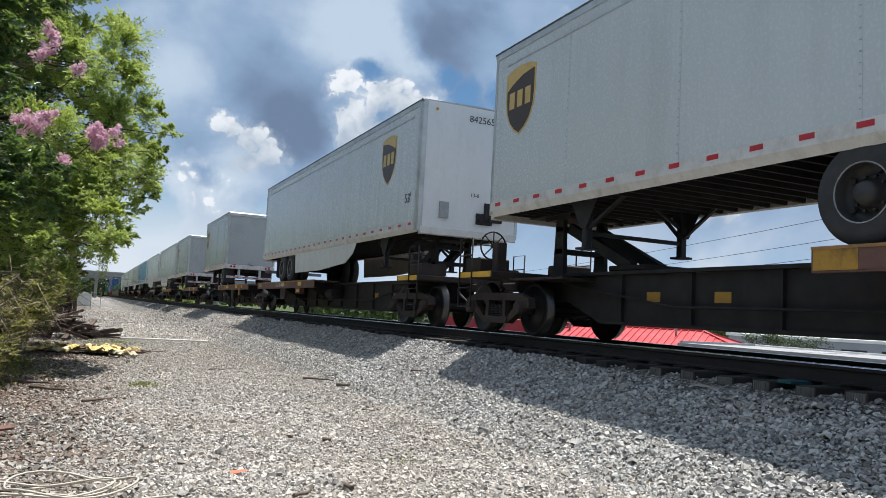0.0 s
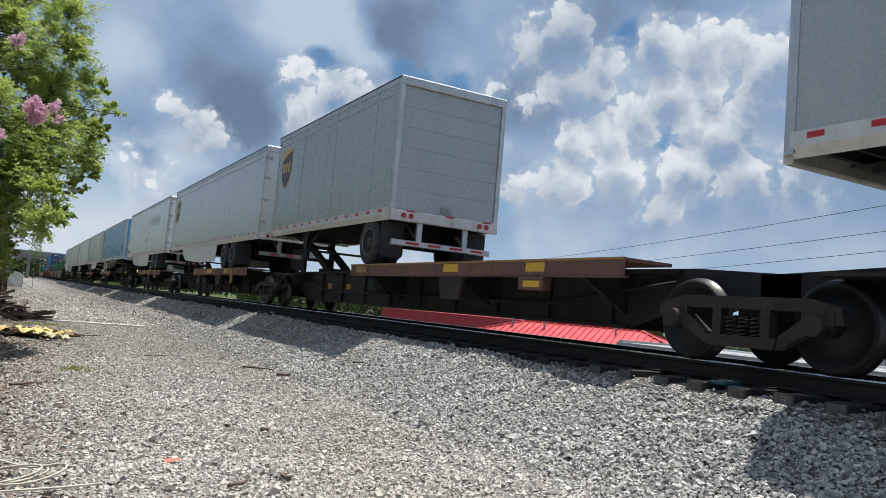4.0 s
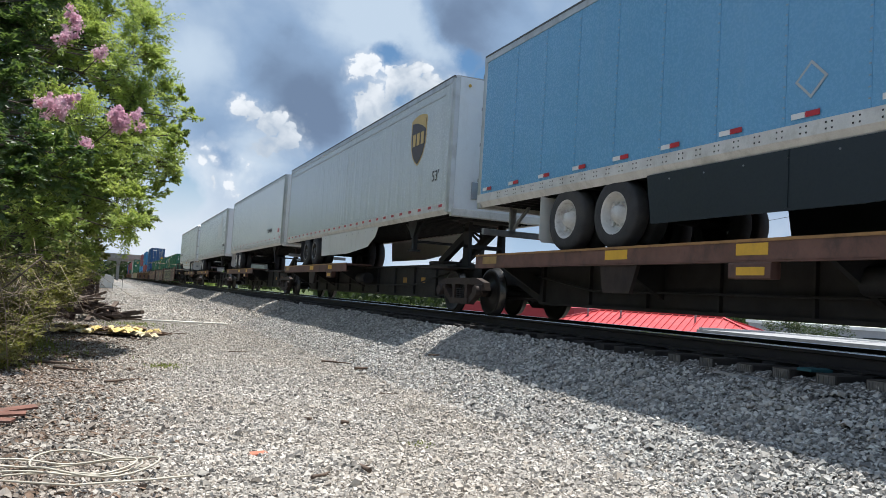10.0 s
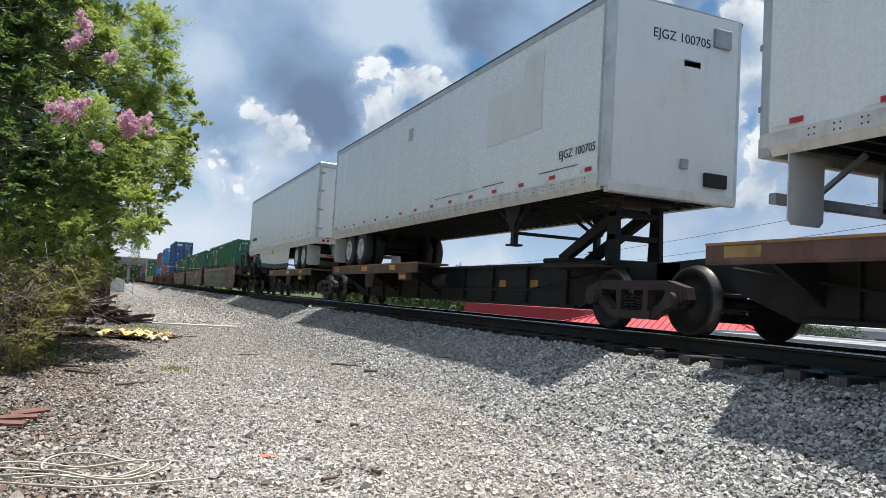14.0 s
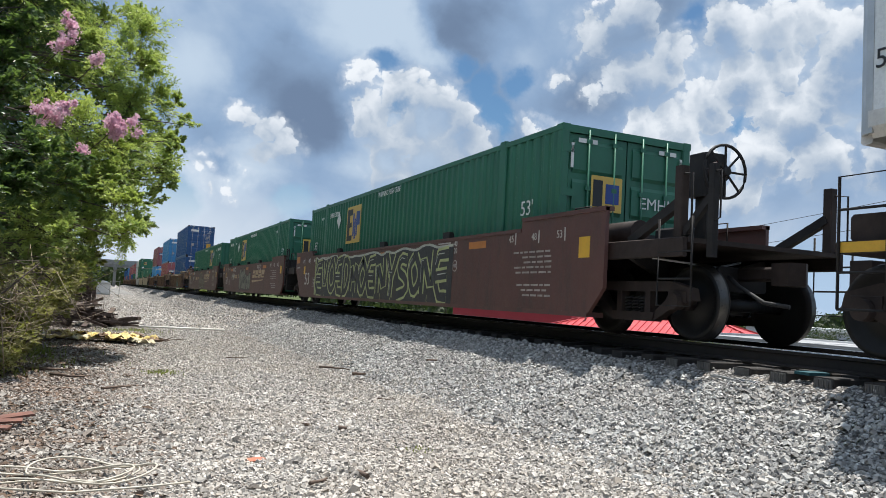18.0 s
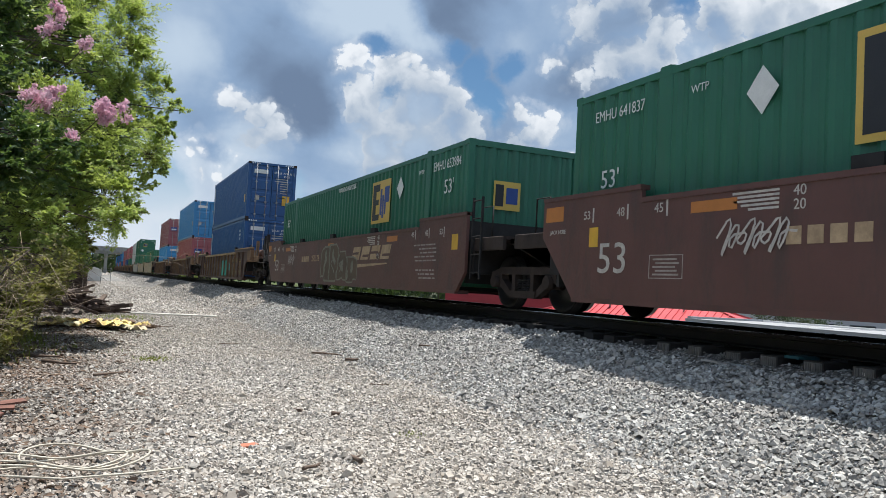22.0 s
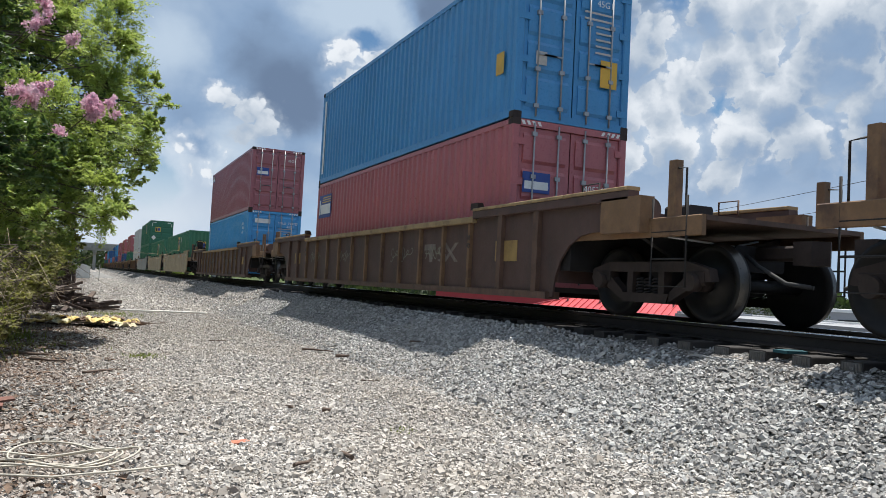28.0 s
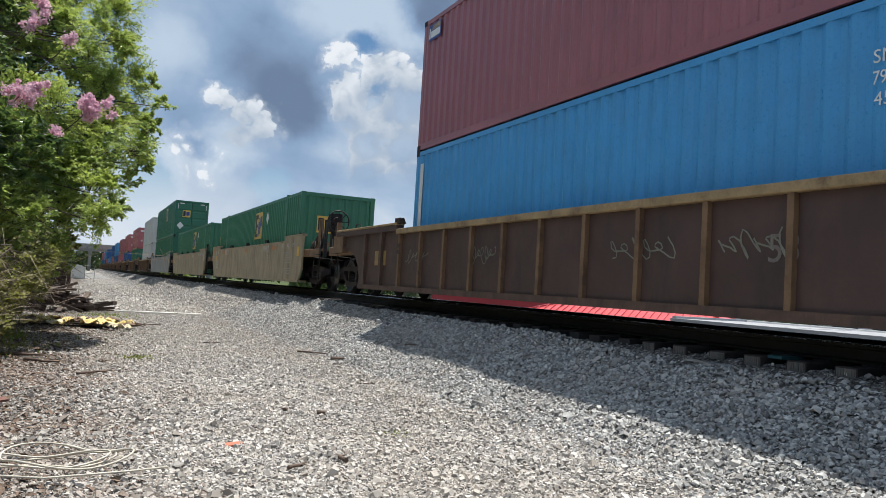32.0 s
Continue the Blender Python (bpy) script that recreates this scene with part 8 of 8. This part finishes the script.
for i in range(85):
    r = rng.random() ** 0.6
    b = rng.uniform(0, 2 * math.pi)
    p = Vector((1.25 * r * math.cos(b), 1.5 * r * math.sin(b), 0.06 + 0.95 * (1 - r) * rng.uniform(0.4, 1.0)))
    a = rng.gauss(0.2, 0.95)
    d = Vector((math.cos(a), math.sin(a), rng.uniform(-0.38, 0.3))) * rng.uniform(0.4, 1.7)
    q0, q1 = p - d * 0.5, p + d * 0.5
    q0.z, q1.z = max(0.05, q0.z), max(0.05, q1.z)
    part("timber", Geo().bar(q0, q1, rng.uniform(0.03, 0.17), rng.uniform(0.03, 0.11)), "old_wood" if i % 4 else "stick", heap)
stack = thing("tie_stack", pose(-1.4, 59, 0.0), "stack of old dark railway ties", "tie stack")
for k in range(9):
    for i in range(5):
        if k == 8 and i > 2:
            continue
        x = -0.68 + i * 0.275 + rng.uniform(-0.03, 0.03)
        part("old_tie", Geo().box(x, x + 0.24, -1.25 + rng.uniform(-0.2, 0.2), 1.25 + rng.uniform(-0.2, 0.2), k * 0.19, k * 0.19 + 0.18, 0.02), "old_wood", stack)
cloth = thing("torn_tarpaulin", pose(-0.1, 20.6, 0.0), "torn yellow tarpaulin scraps crumpled on the gravel", "tarpaulin")
for i in range(64):
    w, h = rng.uniform(0.18, 0.75), rng.uniform(0.10, 0.34)
    turn = rng.gauss(0.0, 0.7)
    nx, ny = 9, 6
    v = []
    for b in range(ny):
        for a in range(nx):
            u, q = a / (nx - 1) - 0.5, b / (ny - 1) - 0.5
            fold = noise.noise(Vector((u * 3.1, q * 4.0 + i * 7.3, 1.5)))
            v.append((w * u + rng.uniform(-0.02, 0.02), h * q * (1 + 0.5 * fold), 0.02 + 0.17 * abs(fold) + rng.uniform(0, 0.03)))
    g = Geo()
    g.add(v, [(b * nx + a, b * nx + a + 1, (b + 1) * nx + a + 1, (b + 1) * nx + a) for b in range(ny - 1) for a in range(nx - 1)], True)
    k = rng.uniform(-1.15, 1.25)
    part("scrap", g, "pale_cloth" if i % 3 == 0 else "litter" if i % 5 == 1 else "tarp", cloth, "", (k, rng.gauss(0.0, 0.34) - 0.3 * k, 0.02 + 0.035 * (i % 3)), turn)
for i in range(9):
    a = rng.uniform(-0.4, 0.4)
    p = Vector((rng.uniform(-0.2, 1.1), rng.uniform(-0.9, 0.2), 0.06))
    d = Vector((math.cos(a), math.sin(a), 0)) * rng.uniform(0.3, 0.9)
    solid("stick", Geo().tube([p - d, p + Vector((0, rng.uniform(-0.08, 0.08), rng.uniform(0.0, 0.08))), p + d * 0.5, p + d + Vector((0, 0, rng.uniform(0, 0.15)))], rng.uniform(0.012, 0.03), 6, 0.006), "stick", "broken dark branch beside the torn tarpaulin", "stick", pose(0.15, 20.9, 0.0))
solid("plastic_pipe", Geo().tube([(0.75, 27.6, 0.05), (2.3, 27.4, 0.055), (3.8, 27.2, 0.06)], 0.028, 10), "pipe", "long white plastic pipe lying across the path", "pipe")


def stick(x, y, length, ang, r, seed, label="weathered brown stick lying on the gravel"):
    rng = random.Random(seed)
    z = ground_z(x, y) + 0.035
    d = Vector((math.cos(ang), math.sin(ang), 0)) * length / 2
    pts = [Vector((x, y, z)) + d * k + Vector((rng.uniform(-1, 1), rng.uniform(-1, 1), rng.uniform(0, 0.5))) * length * 0.06 for k in (-1, -0.4, 0.2, 0.7, 1)]
    g = Geo().tube(pts, r, 6, r * 0.45)
    g.tube([pts[2], pts[2] + Vector((rng.uniform(-0.1, 0.1), rng.uniform(-0.1, 0.1), 0.01))], r * 0.5, 5, 0.003)
    return solid("stick", g, "stick", label, "stick")


def on_path(yaw, el):
    d = EYE[2] / math.tan(radians(-el))
    return math.sin(radians(yaw)) * d, math.cos(radians(yaw)) * d


for i, (yaw, el, ln, ang, r) in enumerate(((18.5, -13.2, 0.26, 1.0, 0.022), (18.2, -5.85, 0.55, -0.35, 0.03), (16.0, -5.55, 0.9, -0.3, 0.022), (15.4, -13.9, 0.3, 0.1, 0.015), (23.5, -6.3, 0.5, 0.2, 0.018), (1.1, -7.2, 0.75, 0.15, 0.02), (-2.0, -6.6, 0.7, -0.1, 0.025), (-1.2, -5.6, 0.55, 0.7, 0.018), (1.9, -4.3, 1.2, -0.5, 0.02), (2.8, -4.6, 0.8, 0.5, 0.016), (16.9, -9.8, 0.12, -0.1, 0.028), (14.3, -9.7, 0.1, 0.2, 0.024), (-3.2, -6.2, 0.9, 0.05, 0.03), (9.0, -5.0, 0.6, -0.1, 0.012), (20.0, -7.5, 0.35, 0.0, 0.01))):
    x, y = on_path(yaw, el)
    stick(x, y, ln * 0.75, ang * 2.0 + (0.5 if i % 2 else -0.3), r, 30 + i)
x, y = on_path(10.65, -12.25)
b = Geo().prism([(-0.095, -0.03), (0.02, -0.05), (0.10, -0.02), (0.085, 0.045), (-0.03, 0.05), (-0.09, 0.03)], "z", -0.01, 0.045)
solid("brick_fragment", b, "brick", "broken piece of orange-red brick on the path", "brick", pose(x, y, 0.0, 4, -3, 10))
x, y = on_path(-5.4, -9.6)
for i in range(3):
    g = Geo().prism([(-0.2, -0.07), (0.17, -0.09), (0.2, 0.05), (-0.15, 0.08)], "z", 0, 0.022)
    solid("rusted_plate", g, "rust_plate", "rusted red iron plate lying on the verge", "iron plate", pose(x - 0.12 + i * 0.08, y - 0.25 + i * 0.26, 0.03 + 0.01 * i, 3, 2 - 3 * i, 15 * i))
coil = thing("hose_coil", pose(*on_path(-1.2, -13.6), 0.03), "loose coil of off-white hose on the gravel", "hose")
for k in range(3):
    pts = []
    r1, r2 = rng.uniform(0.34, 0.66), rng.uniform(0.16, 0.36)
    o = Vector((rng.uniform(-0.25, 0.15), rng.uniform(-0.12, 0.12), 0.02 * k))
    for i in range(33):
        a = 2 * math.pi * i / 32
        wob = 1 + 0.14 * math.sin(2 * a + 1.7 * k) + 0.07 * math.sin(3 * a + k)
        pts.append(o + Vector((r1 * wob * math.cos(a), r2 * wob * math.sin(a + 0.25 * math.sin(a + k)), 0.03 + 0.025 * math.sin(3 * a + k))))
    part("loop", Geo().tube(pts, 0.008, 6), "rope", coil)
part("loose_end", Geo().tube([(-0.6, -0.1, 0.03), (0.0, -0.36, 0.03), (0.5, -0.32, 0.04), (0.78, -0.2, 0.03)], 0.008, 6), "rope", coil)

# ---- the far end of the line ----
bridge = thing("overpass", pose(0, 345, 0), "grey concrete road overpass across the tracks", "bridge")
zt = EYE[2] + 345 * math.tan(radians(1.42))
part("deck", Geo().box(-60, 90, -6, 6, zt - 1.0, zt), "concrete", bridge)
part("girder", Geo().box(-60, 90, -5.5, -4.6, zt - 2.0, zt - 1.0), "concrete", bridge)
part("girder", Geo().box(-60, 90, 4.6, 5.5, zt - 2.0, zt - 1.0), "concrete", bridge)
part("parapet", Geo().box(-60, 90, -6.1, -5.85, zt, zt + 0.9), "concrete", bridge)
part("parapet", Geo().box(-60, 90, 5.85, 6.1, zt, zt + 0.9), "concrete", bridge)
for xx in (-26, -11, 2.0, 17.5, 33, 50):
    for yy in (-4, 0, 4):
        part("pier", Geo().box(xx - 0.6, xx + 0.6, yy - 0.6, yy + 0.6, -2.5, zt - 2.7, 0.15), "concrete", bridge)
    part("pier_cap", Geo().box(xx - 0.8, xx + 0.8, -5.2, 5.2, zt - 2.8, zt - 2.0, 0.1), "concrete", bridge)
mound = Geo()
n, m = 26, 7
v = []
for j in range(m):
    for i in range(n):
        a = 2 * math.pi * i / n
        r = 4.2 * (1 - j / (m - 1)) * (1 + 0.12 * noise.noise(Vector((math.cos(a) * 2, math.sin(a) * 2, j * 0.4))))
        v.append((r * math.cos(a), r * math.sin(a) * 1.6, 1.55 * (j / (m - 1)) ** 0.85 + 0.06 * noise.noise(Vector((i * 0.7, j * 0.9, 2)))))
mound.add(v, [(j * n + i, j * n + (i + 1) % n, (j + 1) * n + (i + 1) % n, (j + 1) * n + i) for j in range(m - 1) for i in range(n)], True)
solid("gravel_mound", mound, "grit", "mound of grey crushed stone by the line", "gravel mound", pose(1.1, 112, -0.05, 0, 0, 0) @ Matrix.Scale(0.55, 4))
hut = thing("equipment_cabinet", pose(-0.6, 100, 0), "small white trackside equipment cabinet", "cabinet")
part("body", Geo().box(-0.85, 0.85, -0.6, 0.6, 0, 1.35, 0.04), "white_paint", hut)
part("roof", Geo().prism([(-0.95, 1.35), (0.95, 1.35), (0.0, 1.7)], "y", -0.7, 0.7), "white_paint", hut)
part("door", Geo().box(-0.35, 0.35, -0.63, -0.6, 0.15, 1.25), "white_paint", hut)
post = thing("gate", pose(0.15, 84, 0), "grey steel mesh gate standing open", "gate")
part("frame", Geo().tube([(0, 0, 0), (0, 0, 1.6), (0.9, 0.2, 1.6), (0.9, 0.2, 0)], 0.03, 6), "galv", post)
for i in range(5):
    part("rail_bar", Geo().tube([(0, 0, 0.3 + i * 0.26), (0.9, 0.2, 0.3 + i * 0.26)], 0.012, 5), "galv", post)


def far_woods(name, yaws, dist, low, tall, n, size, seed, label, z0=-2.4):
    g = np.random.default_rng(seed)
    yaw = np.radians(g.uniform(*yaws, n))
    d = g.uniform(*dist, n)
    top = np.array([tall * (0.62 + 0.38 * noise.noise(Vector((a * 22, 0.5, seed)))) * (0.85 + 0.3 * noise.noise(Vector((a * 90, 3.5, seed)))) for a in yaw])
    z = z0 + low + (top - low) * g.uniform(0, 1, n) ** 0.8
    p = np.stack([np.sin(yaw) * d, np.cos(yaw) * d, z], -1)
    v = np.einsum("nij,kj->nki", spin(g, n), np.array([(-0.5, -0.4, 0), (0.5, -0.5, 0.1), (0.4, 0.5, 0), (-0.5, 0.4, 0.1)])) * (size * g.uniform(0.5, 1.3, n))[:, None, None] + p[:, None, :]
    return solid(name, quads(name, v, LEAF), "far_leaf", label, "woods", kind="stuff")


def tree_row(name, x, y, tall, n, size, seed, label):
    """A belt of trees along the verge: leaf clumps from the ground to an uneven top."""
    g = np.random.default_rng(seed)
    p = np.stack([g.uniform(*x, n), g.uniform(*y, n), np.zeros(n)], -1)
    top = np.array([tall * (0.75 + 0.45 * noise.noise(Vector((a * 0.2, b * 0.13, seed)))) for a, b, _ in p])
    p[:, 2] = 0.3 + top * g.uniform(0, 1, n) ** 0.8
    v = np.einsum("nij,kj->nki", spin(g, n), np.array([(-0.5, -0.4, 0), (0.5, -0.5, 0.1), (0.4, 0.5, 0), (-0.5, 0.4, 0.1)])) * (size * g.uniform(0.5, 1.3, n))[:, None, None] + p[:, None, :]
    return solid(name, quads(name, v, LEAF), "wood_leaf", label, "woods", kind="stuff")


tree_row("verge_woods", (-13, -8.5), (-45, 30), 5.0, 6000, 0.9, 61, "dense green woods along the verge")
tree_row("verge_woods", (-18, -7.5), (30, 150), 11.0, 11000, 1.1, 62, "dense green woods along the verge")
tree_row("verge_woods", (-26, -9.5), (150, 420), 15.0, 13000, 1.9, 63, "dense green woods along the line")
far_woods("far_woods", (-14, 24), (385, 430), 0, 15.5, 9000, 1.7, 31, "dark green woods beyond the overpass", 0.0)
far_woods("far_woods", (14, 80), (230, 300), 0, 10.5, 16000, 1.3, 32, "dark green line of distant trees")
far_woods("hedge", (46.5, 50), (70, 74), 0, 3.1, 1500, 0.35, 33, "clipped dark hedge near the red-roofed building")


def round_tree(x, y, z, h, r, n, seed, label, key="leaf"):
    g = np.random.default_rng(seed)
    ob = thing("tree", pose(x, y, z), label, "tree")
    part("trunk", Geo().tube([(0, 0, -0.2), (0.1, 0, h * 0.3), (0, 0.1, h * 0.6)], 0.2, 8, 0.06), "bark", ob)
    cs = [(g.normal(0, r * 0.5), g.normal(0, r * 0.5), h * 0.62 + g.normal(0, h * 0.16)) for i in range(n)]
    for c in cs[::6]:
        part("limb", Geo().tube([(0, 0, h * 0.3), (c[0] * 0.5, c[1] * 0.5, (c[2] + h * 0.35) / 2), c], 0.05, 5, 0.015), "bark", ob)
    part("crown", quads("crown", leaf_cloud(g, cs, [r * 0.28] * n, [60] * n, r * 0.09), LEAF), key, ob)
    return ob


round_tree(17.5, 172, -2.4, 9.5, 4.2, 90, 41, "bright green tree beyond the track")
round_tree(21, 196, -2.4, 8.5, 3.8, 80, 42, "bright green tree beyond the track")
round_tree(52, 47, -2.4, 4.3, 2.0, 60, 43, "small tree beside the car park", "far_leaf")
round_tree(56, 46.5, -2.4, 3.9, 1.8, 50, 44, "small tree beside the car park", "far_leaf")

# ---- buildings beyond the track ----
def red_roofed(label):
    """A hip-roofed building: ridge from a to b, standing seams on both long slopes."""
    a, b = spot(35.3, -0.27, 47), spot(43.7, -0.22, 45)
    mid = (a + b) / 2
    ang = math.atan2(b.y - a.y, b.x - a.x)
    ob = thing("building", pose(mid.x, mid.y, -2.43, 0, 0, math.degrees(ang)), label, "building")
    hl, run, drop, zr = (b - a).length / 2, 5.2, 1.75, mid.z + 2.43
    ze = zr - drop
    part("wall", Geo().box(-hl - run + 0.7, hl + run - 0.7, -run + 0.7, run - 0.7, 0, ze), "grey_wall", ob)
    f = Geo().add([(-hl - run, -run, ze), (hl + run, -run, ze), (hl, 0, zr), (-hl, 0, zr), (-hl - run, run, ze), (hl + run, run, ze)],
                  [(0, 1, 2, 3), (5, 4, 3, 2), (1, 5, 2), (4, 0, 3), (4, 5, 1, 0)])
    roof = part("roof", f, "red_roof", ob, "red standing-seam metal roof")
    n = 44
    for i in range(n + 1):
        x = -hl - run + (2 * hl + 2 * run) * i / n
        k = min(1.0, max(0.0, (abs(x) - hl) / run)) if abs(x) > hl else 0.0
        for s in (-1, 1):
            part("roof_seam", Geo().bar((x, s * run, ze + 0.03), (x, s * run * k, zr - drop * k + 0.03), 0.05, 0.07), "red_roof", roof)
    for s in (-1, 1):
        for e in (-1, 1):
            part("hip_cap", Geo().bar((e * (hl + run), s * run, ze + 0.04), (e * hl, 0, zr + 0.04), 0.16, 0.06), "red_roof", roof)
    part("ridge_cap", Geo().bar((-hl, 0, zr + 0.04), (hl, 0, zr + 0.04), 0.2, 0.07), "red_roof", roof)
    for x in (-hl - 0.4, -hl + 1.6, hl - 1.2):
        part("vent_pipe", Geo().cyl((x, -1.1), "z", 0.06, zr - 0.6, zr + 0.55, 10), "galv", roof)
    part("gutter", Geo().box(-hl - run, hl + run, -run - 0.1, -run + 0.02, ze - 0.12, ze), "white_paint", ob)
    return ob


red_roofed("building with a red standing-seam hip roof")


def long_red(label):
    a, b = spot(25.0, 0, 66), spot(33.4, 0, 58)
    ang = math.atan2(b.y - a.y, b.x - a.x)
    L = (b - a).length
    ob = thing("building", pose(a.x, a.y, -2.43, 0, 0, math.degrees(ang)), label, "building")
    top = EYE[2] - 58 * math.tan(radians(0.18)) + 2.43
    part("wall", Geo().box(0, L, 0, 9, 0, top - 0.9), "white_paint", ob)
    part("fascia", Geo().box(-0.3, L + 0.3, -0.5, 9.3, top - 1.15, top), "red_wall", ob, "red painted fascia")
    part("white_trim", Geo().box(-0.32, L + 0.32, -0.55, -0.48, top - 1.3, top - 1.15), "white_paint", ob)
    for i in range(5):
        w = part("window", Geo().box(0.9 + i * L / 5, 0.9 + i * L / 5 + 1.1, -0.05, 0.02, 0.9, 2.0), "glass", ob)
        part("window_frame", Geo().box(0.82 + i * L / 5, 0.9 + i * L / 5, -0.07, 0.02, 0.82, 2.08), "white_paint", w)
    part("door", Geo().box(L * 0.12, L * 0.12 + 1.0, -0.05, 0.02, 0.0, 2.1), "glass", ob)
    return ob


long_red("long low building with a red fascia and white trim")
flat = thing("building", pose(20.6, 5.4, -2.43), "low building with a flat white roof", "building")
# the wall's shade is in its colour
part("wall", Geo().box(-0.6, 2.8, -24, 16.3, 0, 3.05), "shaded_wall", flat)
rf = part("roof", Geo().box(-0.8, 3.1, -24.3, 16.6, 3.05, 3.28), "white_roof", flat, "flat white membrane roof")
part("roof_edge", Geo().box(2.9, 3.1, -24.3, 16.6, 3.284, 3.34), "white_paint", rf)
part("roof_edge", Geo().box(-0.7, 2.88, 16.4, 16.6, 3.284, 3.36), "grey_wall", rf)
for i in range(9):
    part("roof_seam", Geo().box(-0.7, 2.85, -22 + i * 4.2, -21.9 + i * 4.2, 3.284, 3.296), "white_paint", rf)
shop = thing("building", pose(84, 62, -2.43, 0, 0, -35), "low grey shop building with a flat roof", "building")
part("wall", Geo().box(-14, 14, -6, 6, 0, 3.1), "grey_wall", shop)
part("roof_edge", Geo().box(-14.3, 14.3, -6.3, 6.3, 3.1, 3.45), "white_paint", shop)
for i in range(6):
    w = part("window", Geo().box(-12.5 + i * 4.2, -9.8 + i * 4.2, -6.06, -5.98, 0.7, 2.3), "glass", shop)
    part("window_frame", Geo().box(-12.6 + i * 4.2, -9.7 + i * 4.2, -6.03, -5.99, 0.6, 0.7), "white_paint", w)
board = thing("shop_sign", pose(*spot(56.5, -1.2, 60).xy, -2.43, 0, 0, -55), "long white shop sign with dark lettering bars", "sign")
part("panel", Geo().box(-1.9, 1.9, -0.06, 0.06, 2.0, 2.75), "white_paint", board)
for i, w in enumerate((0.22, 0.2, 0.26, 0.28, 0.22, 0.2, 0.0, 0.2, 0.22, 0.24, 0.22)):
    if w:
        part("lettering_bar", Geo().box(-1.7 + i * 0.31, -1.7 + i * 0.31 + w, -0.066, -0.06, 2.18, 2.56), "ink", board)
for s in (-1.6, 1.6):
    part("post", Geo().box(s - 0.05, s + 0.05, -0.05, 0.05, 0, 2.0), "galv", board)
small = thing("road_sign", pose(*spot(50.6, -1.0, 62).xy, -2.43, 0, 0, -50), "small white road sign on a post", "sign")
part("post", Geo().box(-0.04, 0.04, -0.04, 0.04, 0, 1.9), "galv", small)
part("panel", Geo().box(-0.35, 0.45, -0.02, 0.02, 1.5, 2.6), "white_paint", small)
for i in range(3):
    part("lettering_bar", Geo().box(-0.25, 0.33, -0.026, -0.02, 1.7 + i * 0.28, 1.8 + i * 0.28), "galv", small)
part("back_board", Geo().box(-0.85, -0.45, -0.02, 0.02, 1.3, 2.6), "ink", small)
lot = Geo().box(42, 170, 20, 130, -2.42, -2.40)
solid("car_park", lot, "asphalt", "pale worn asphalt car park beyond the track", "car park", kind="structure")
cap = thing("vent_post", pose(*spot(46.9, -1.2, 40).xy, -2.43), "white capped vent post", "post")
part("pipe", Geo().cyl((0, 0), "z", 0.07, 0, 2.75, 12), "white_paint", cap)
part("cap", Geo().cyl((0, 0), "z", 0.2, 2.75, 2.98, 14, 0.12), "white_paint", cap)

# wires between poles beyond the track
pole_at = [Vector((77, 173, 0)), Vector((43, 19, 0)), Vector((34, -60, 0))]
for p in pole_at:
    po = thing("utility_pole", pose(p.x, p.y, -2.43), "weathered wooden utility pole with a cross arm", "utility pole", "utility poles")
    part("shaft", Geo().tube([(0, 0, 0), (0, 0, 13.2)], 0.16, 10, 0.1), "old_wood", po)
    part("cross_arm", Geo().box(-1.2, 1.2, -0.06, 0.06, 12.2, 12.35), "old_wood", po)
    for s in (-1.1, 0.0, 1.1):
        part("insulator", Geo().cyl((s, 0), "z", 0.05, 12.35, 12.55, 8), "white_paint", po)
for k, (off, h) in enumerate(((-1.1, 12.5), (0.0, 11.2), (1.1, 10.2))):
    g = Geo()
    for p, q in zip(pole_at, pole_at[1:]):
        pts = []
        for i in range(25):
            u = i / 24
            c = p.lerp(q, u)
            pts.append((c.x + off, c.y, -2.43 + h - 4 * 1.6 * u * (1 - u)))
        g.tube(pts, 0.02, 5)
    solid("overhead_wire", g, "wire", "thin black overhead wire", "wire", group="overhead wires")


# ---- what moves ----
def motions():
    times = [i * 1.0 for i in range(33)]
    for ob, y, z, turn in TRAIN:
        walk(ob, [(t, pose(XC, y - travelled(t), z, 0, 0, turn)) for t in times])
    for w, r in WHEELSETS:
        car = w.parent.parent
        y = next(q for o, q, _, _ in TRAIN if o is car) + w.parent.location.y
        at = w.location.copy()
        # the wheels are seen turning while they run past
        lo, hi = None, None
        for i in range(321):
            t = i / 10
            if 2.0 < y - travelled(t) < 24:
                lo, hi = (t if lo is None else lo), t
        if lo is None:
            continue
        rows, t = [], lo
        while t < hi:
            rows.append(t)
            t += 2 / FPS if t > 6.5 else 1 / FPS
        rows = sorted({0.0, *[round(q * FPS) / FPS for q in rows], 32.0})
        base = travelled(lo)
        walk(w, [(t, Matrix.Translation(at) @ Matrix.Rotation((min(max(travelled(t), base), travelled(hi)) - base) / r, 4, "X")) for t in rows])


motions()
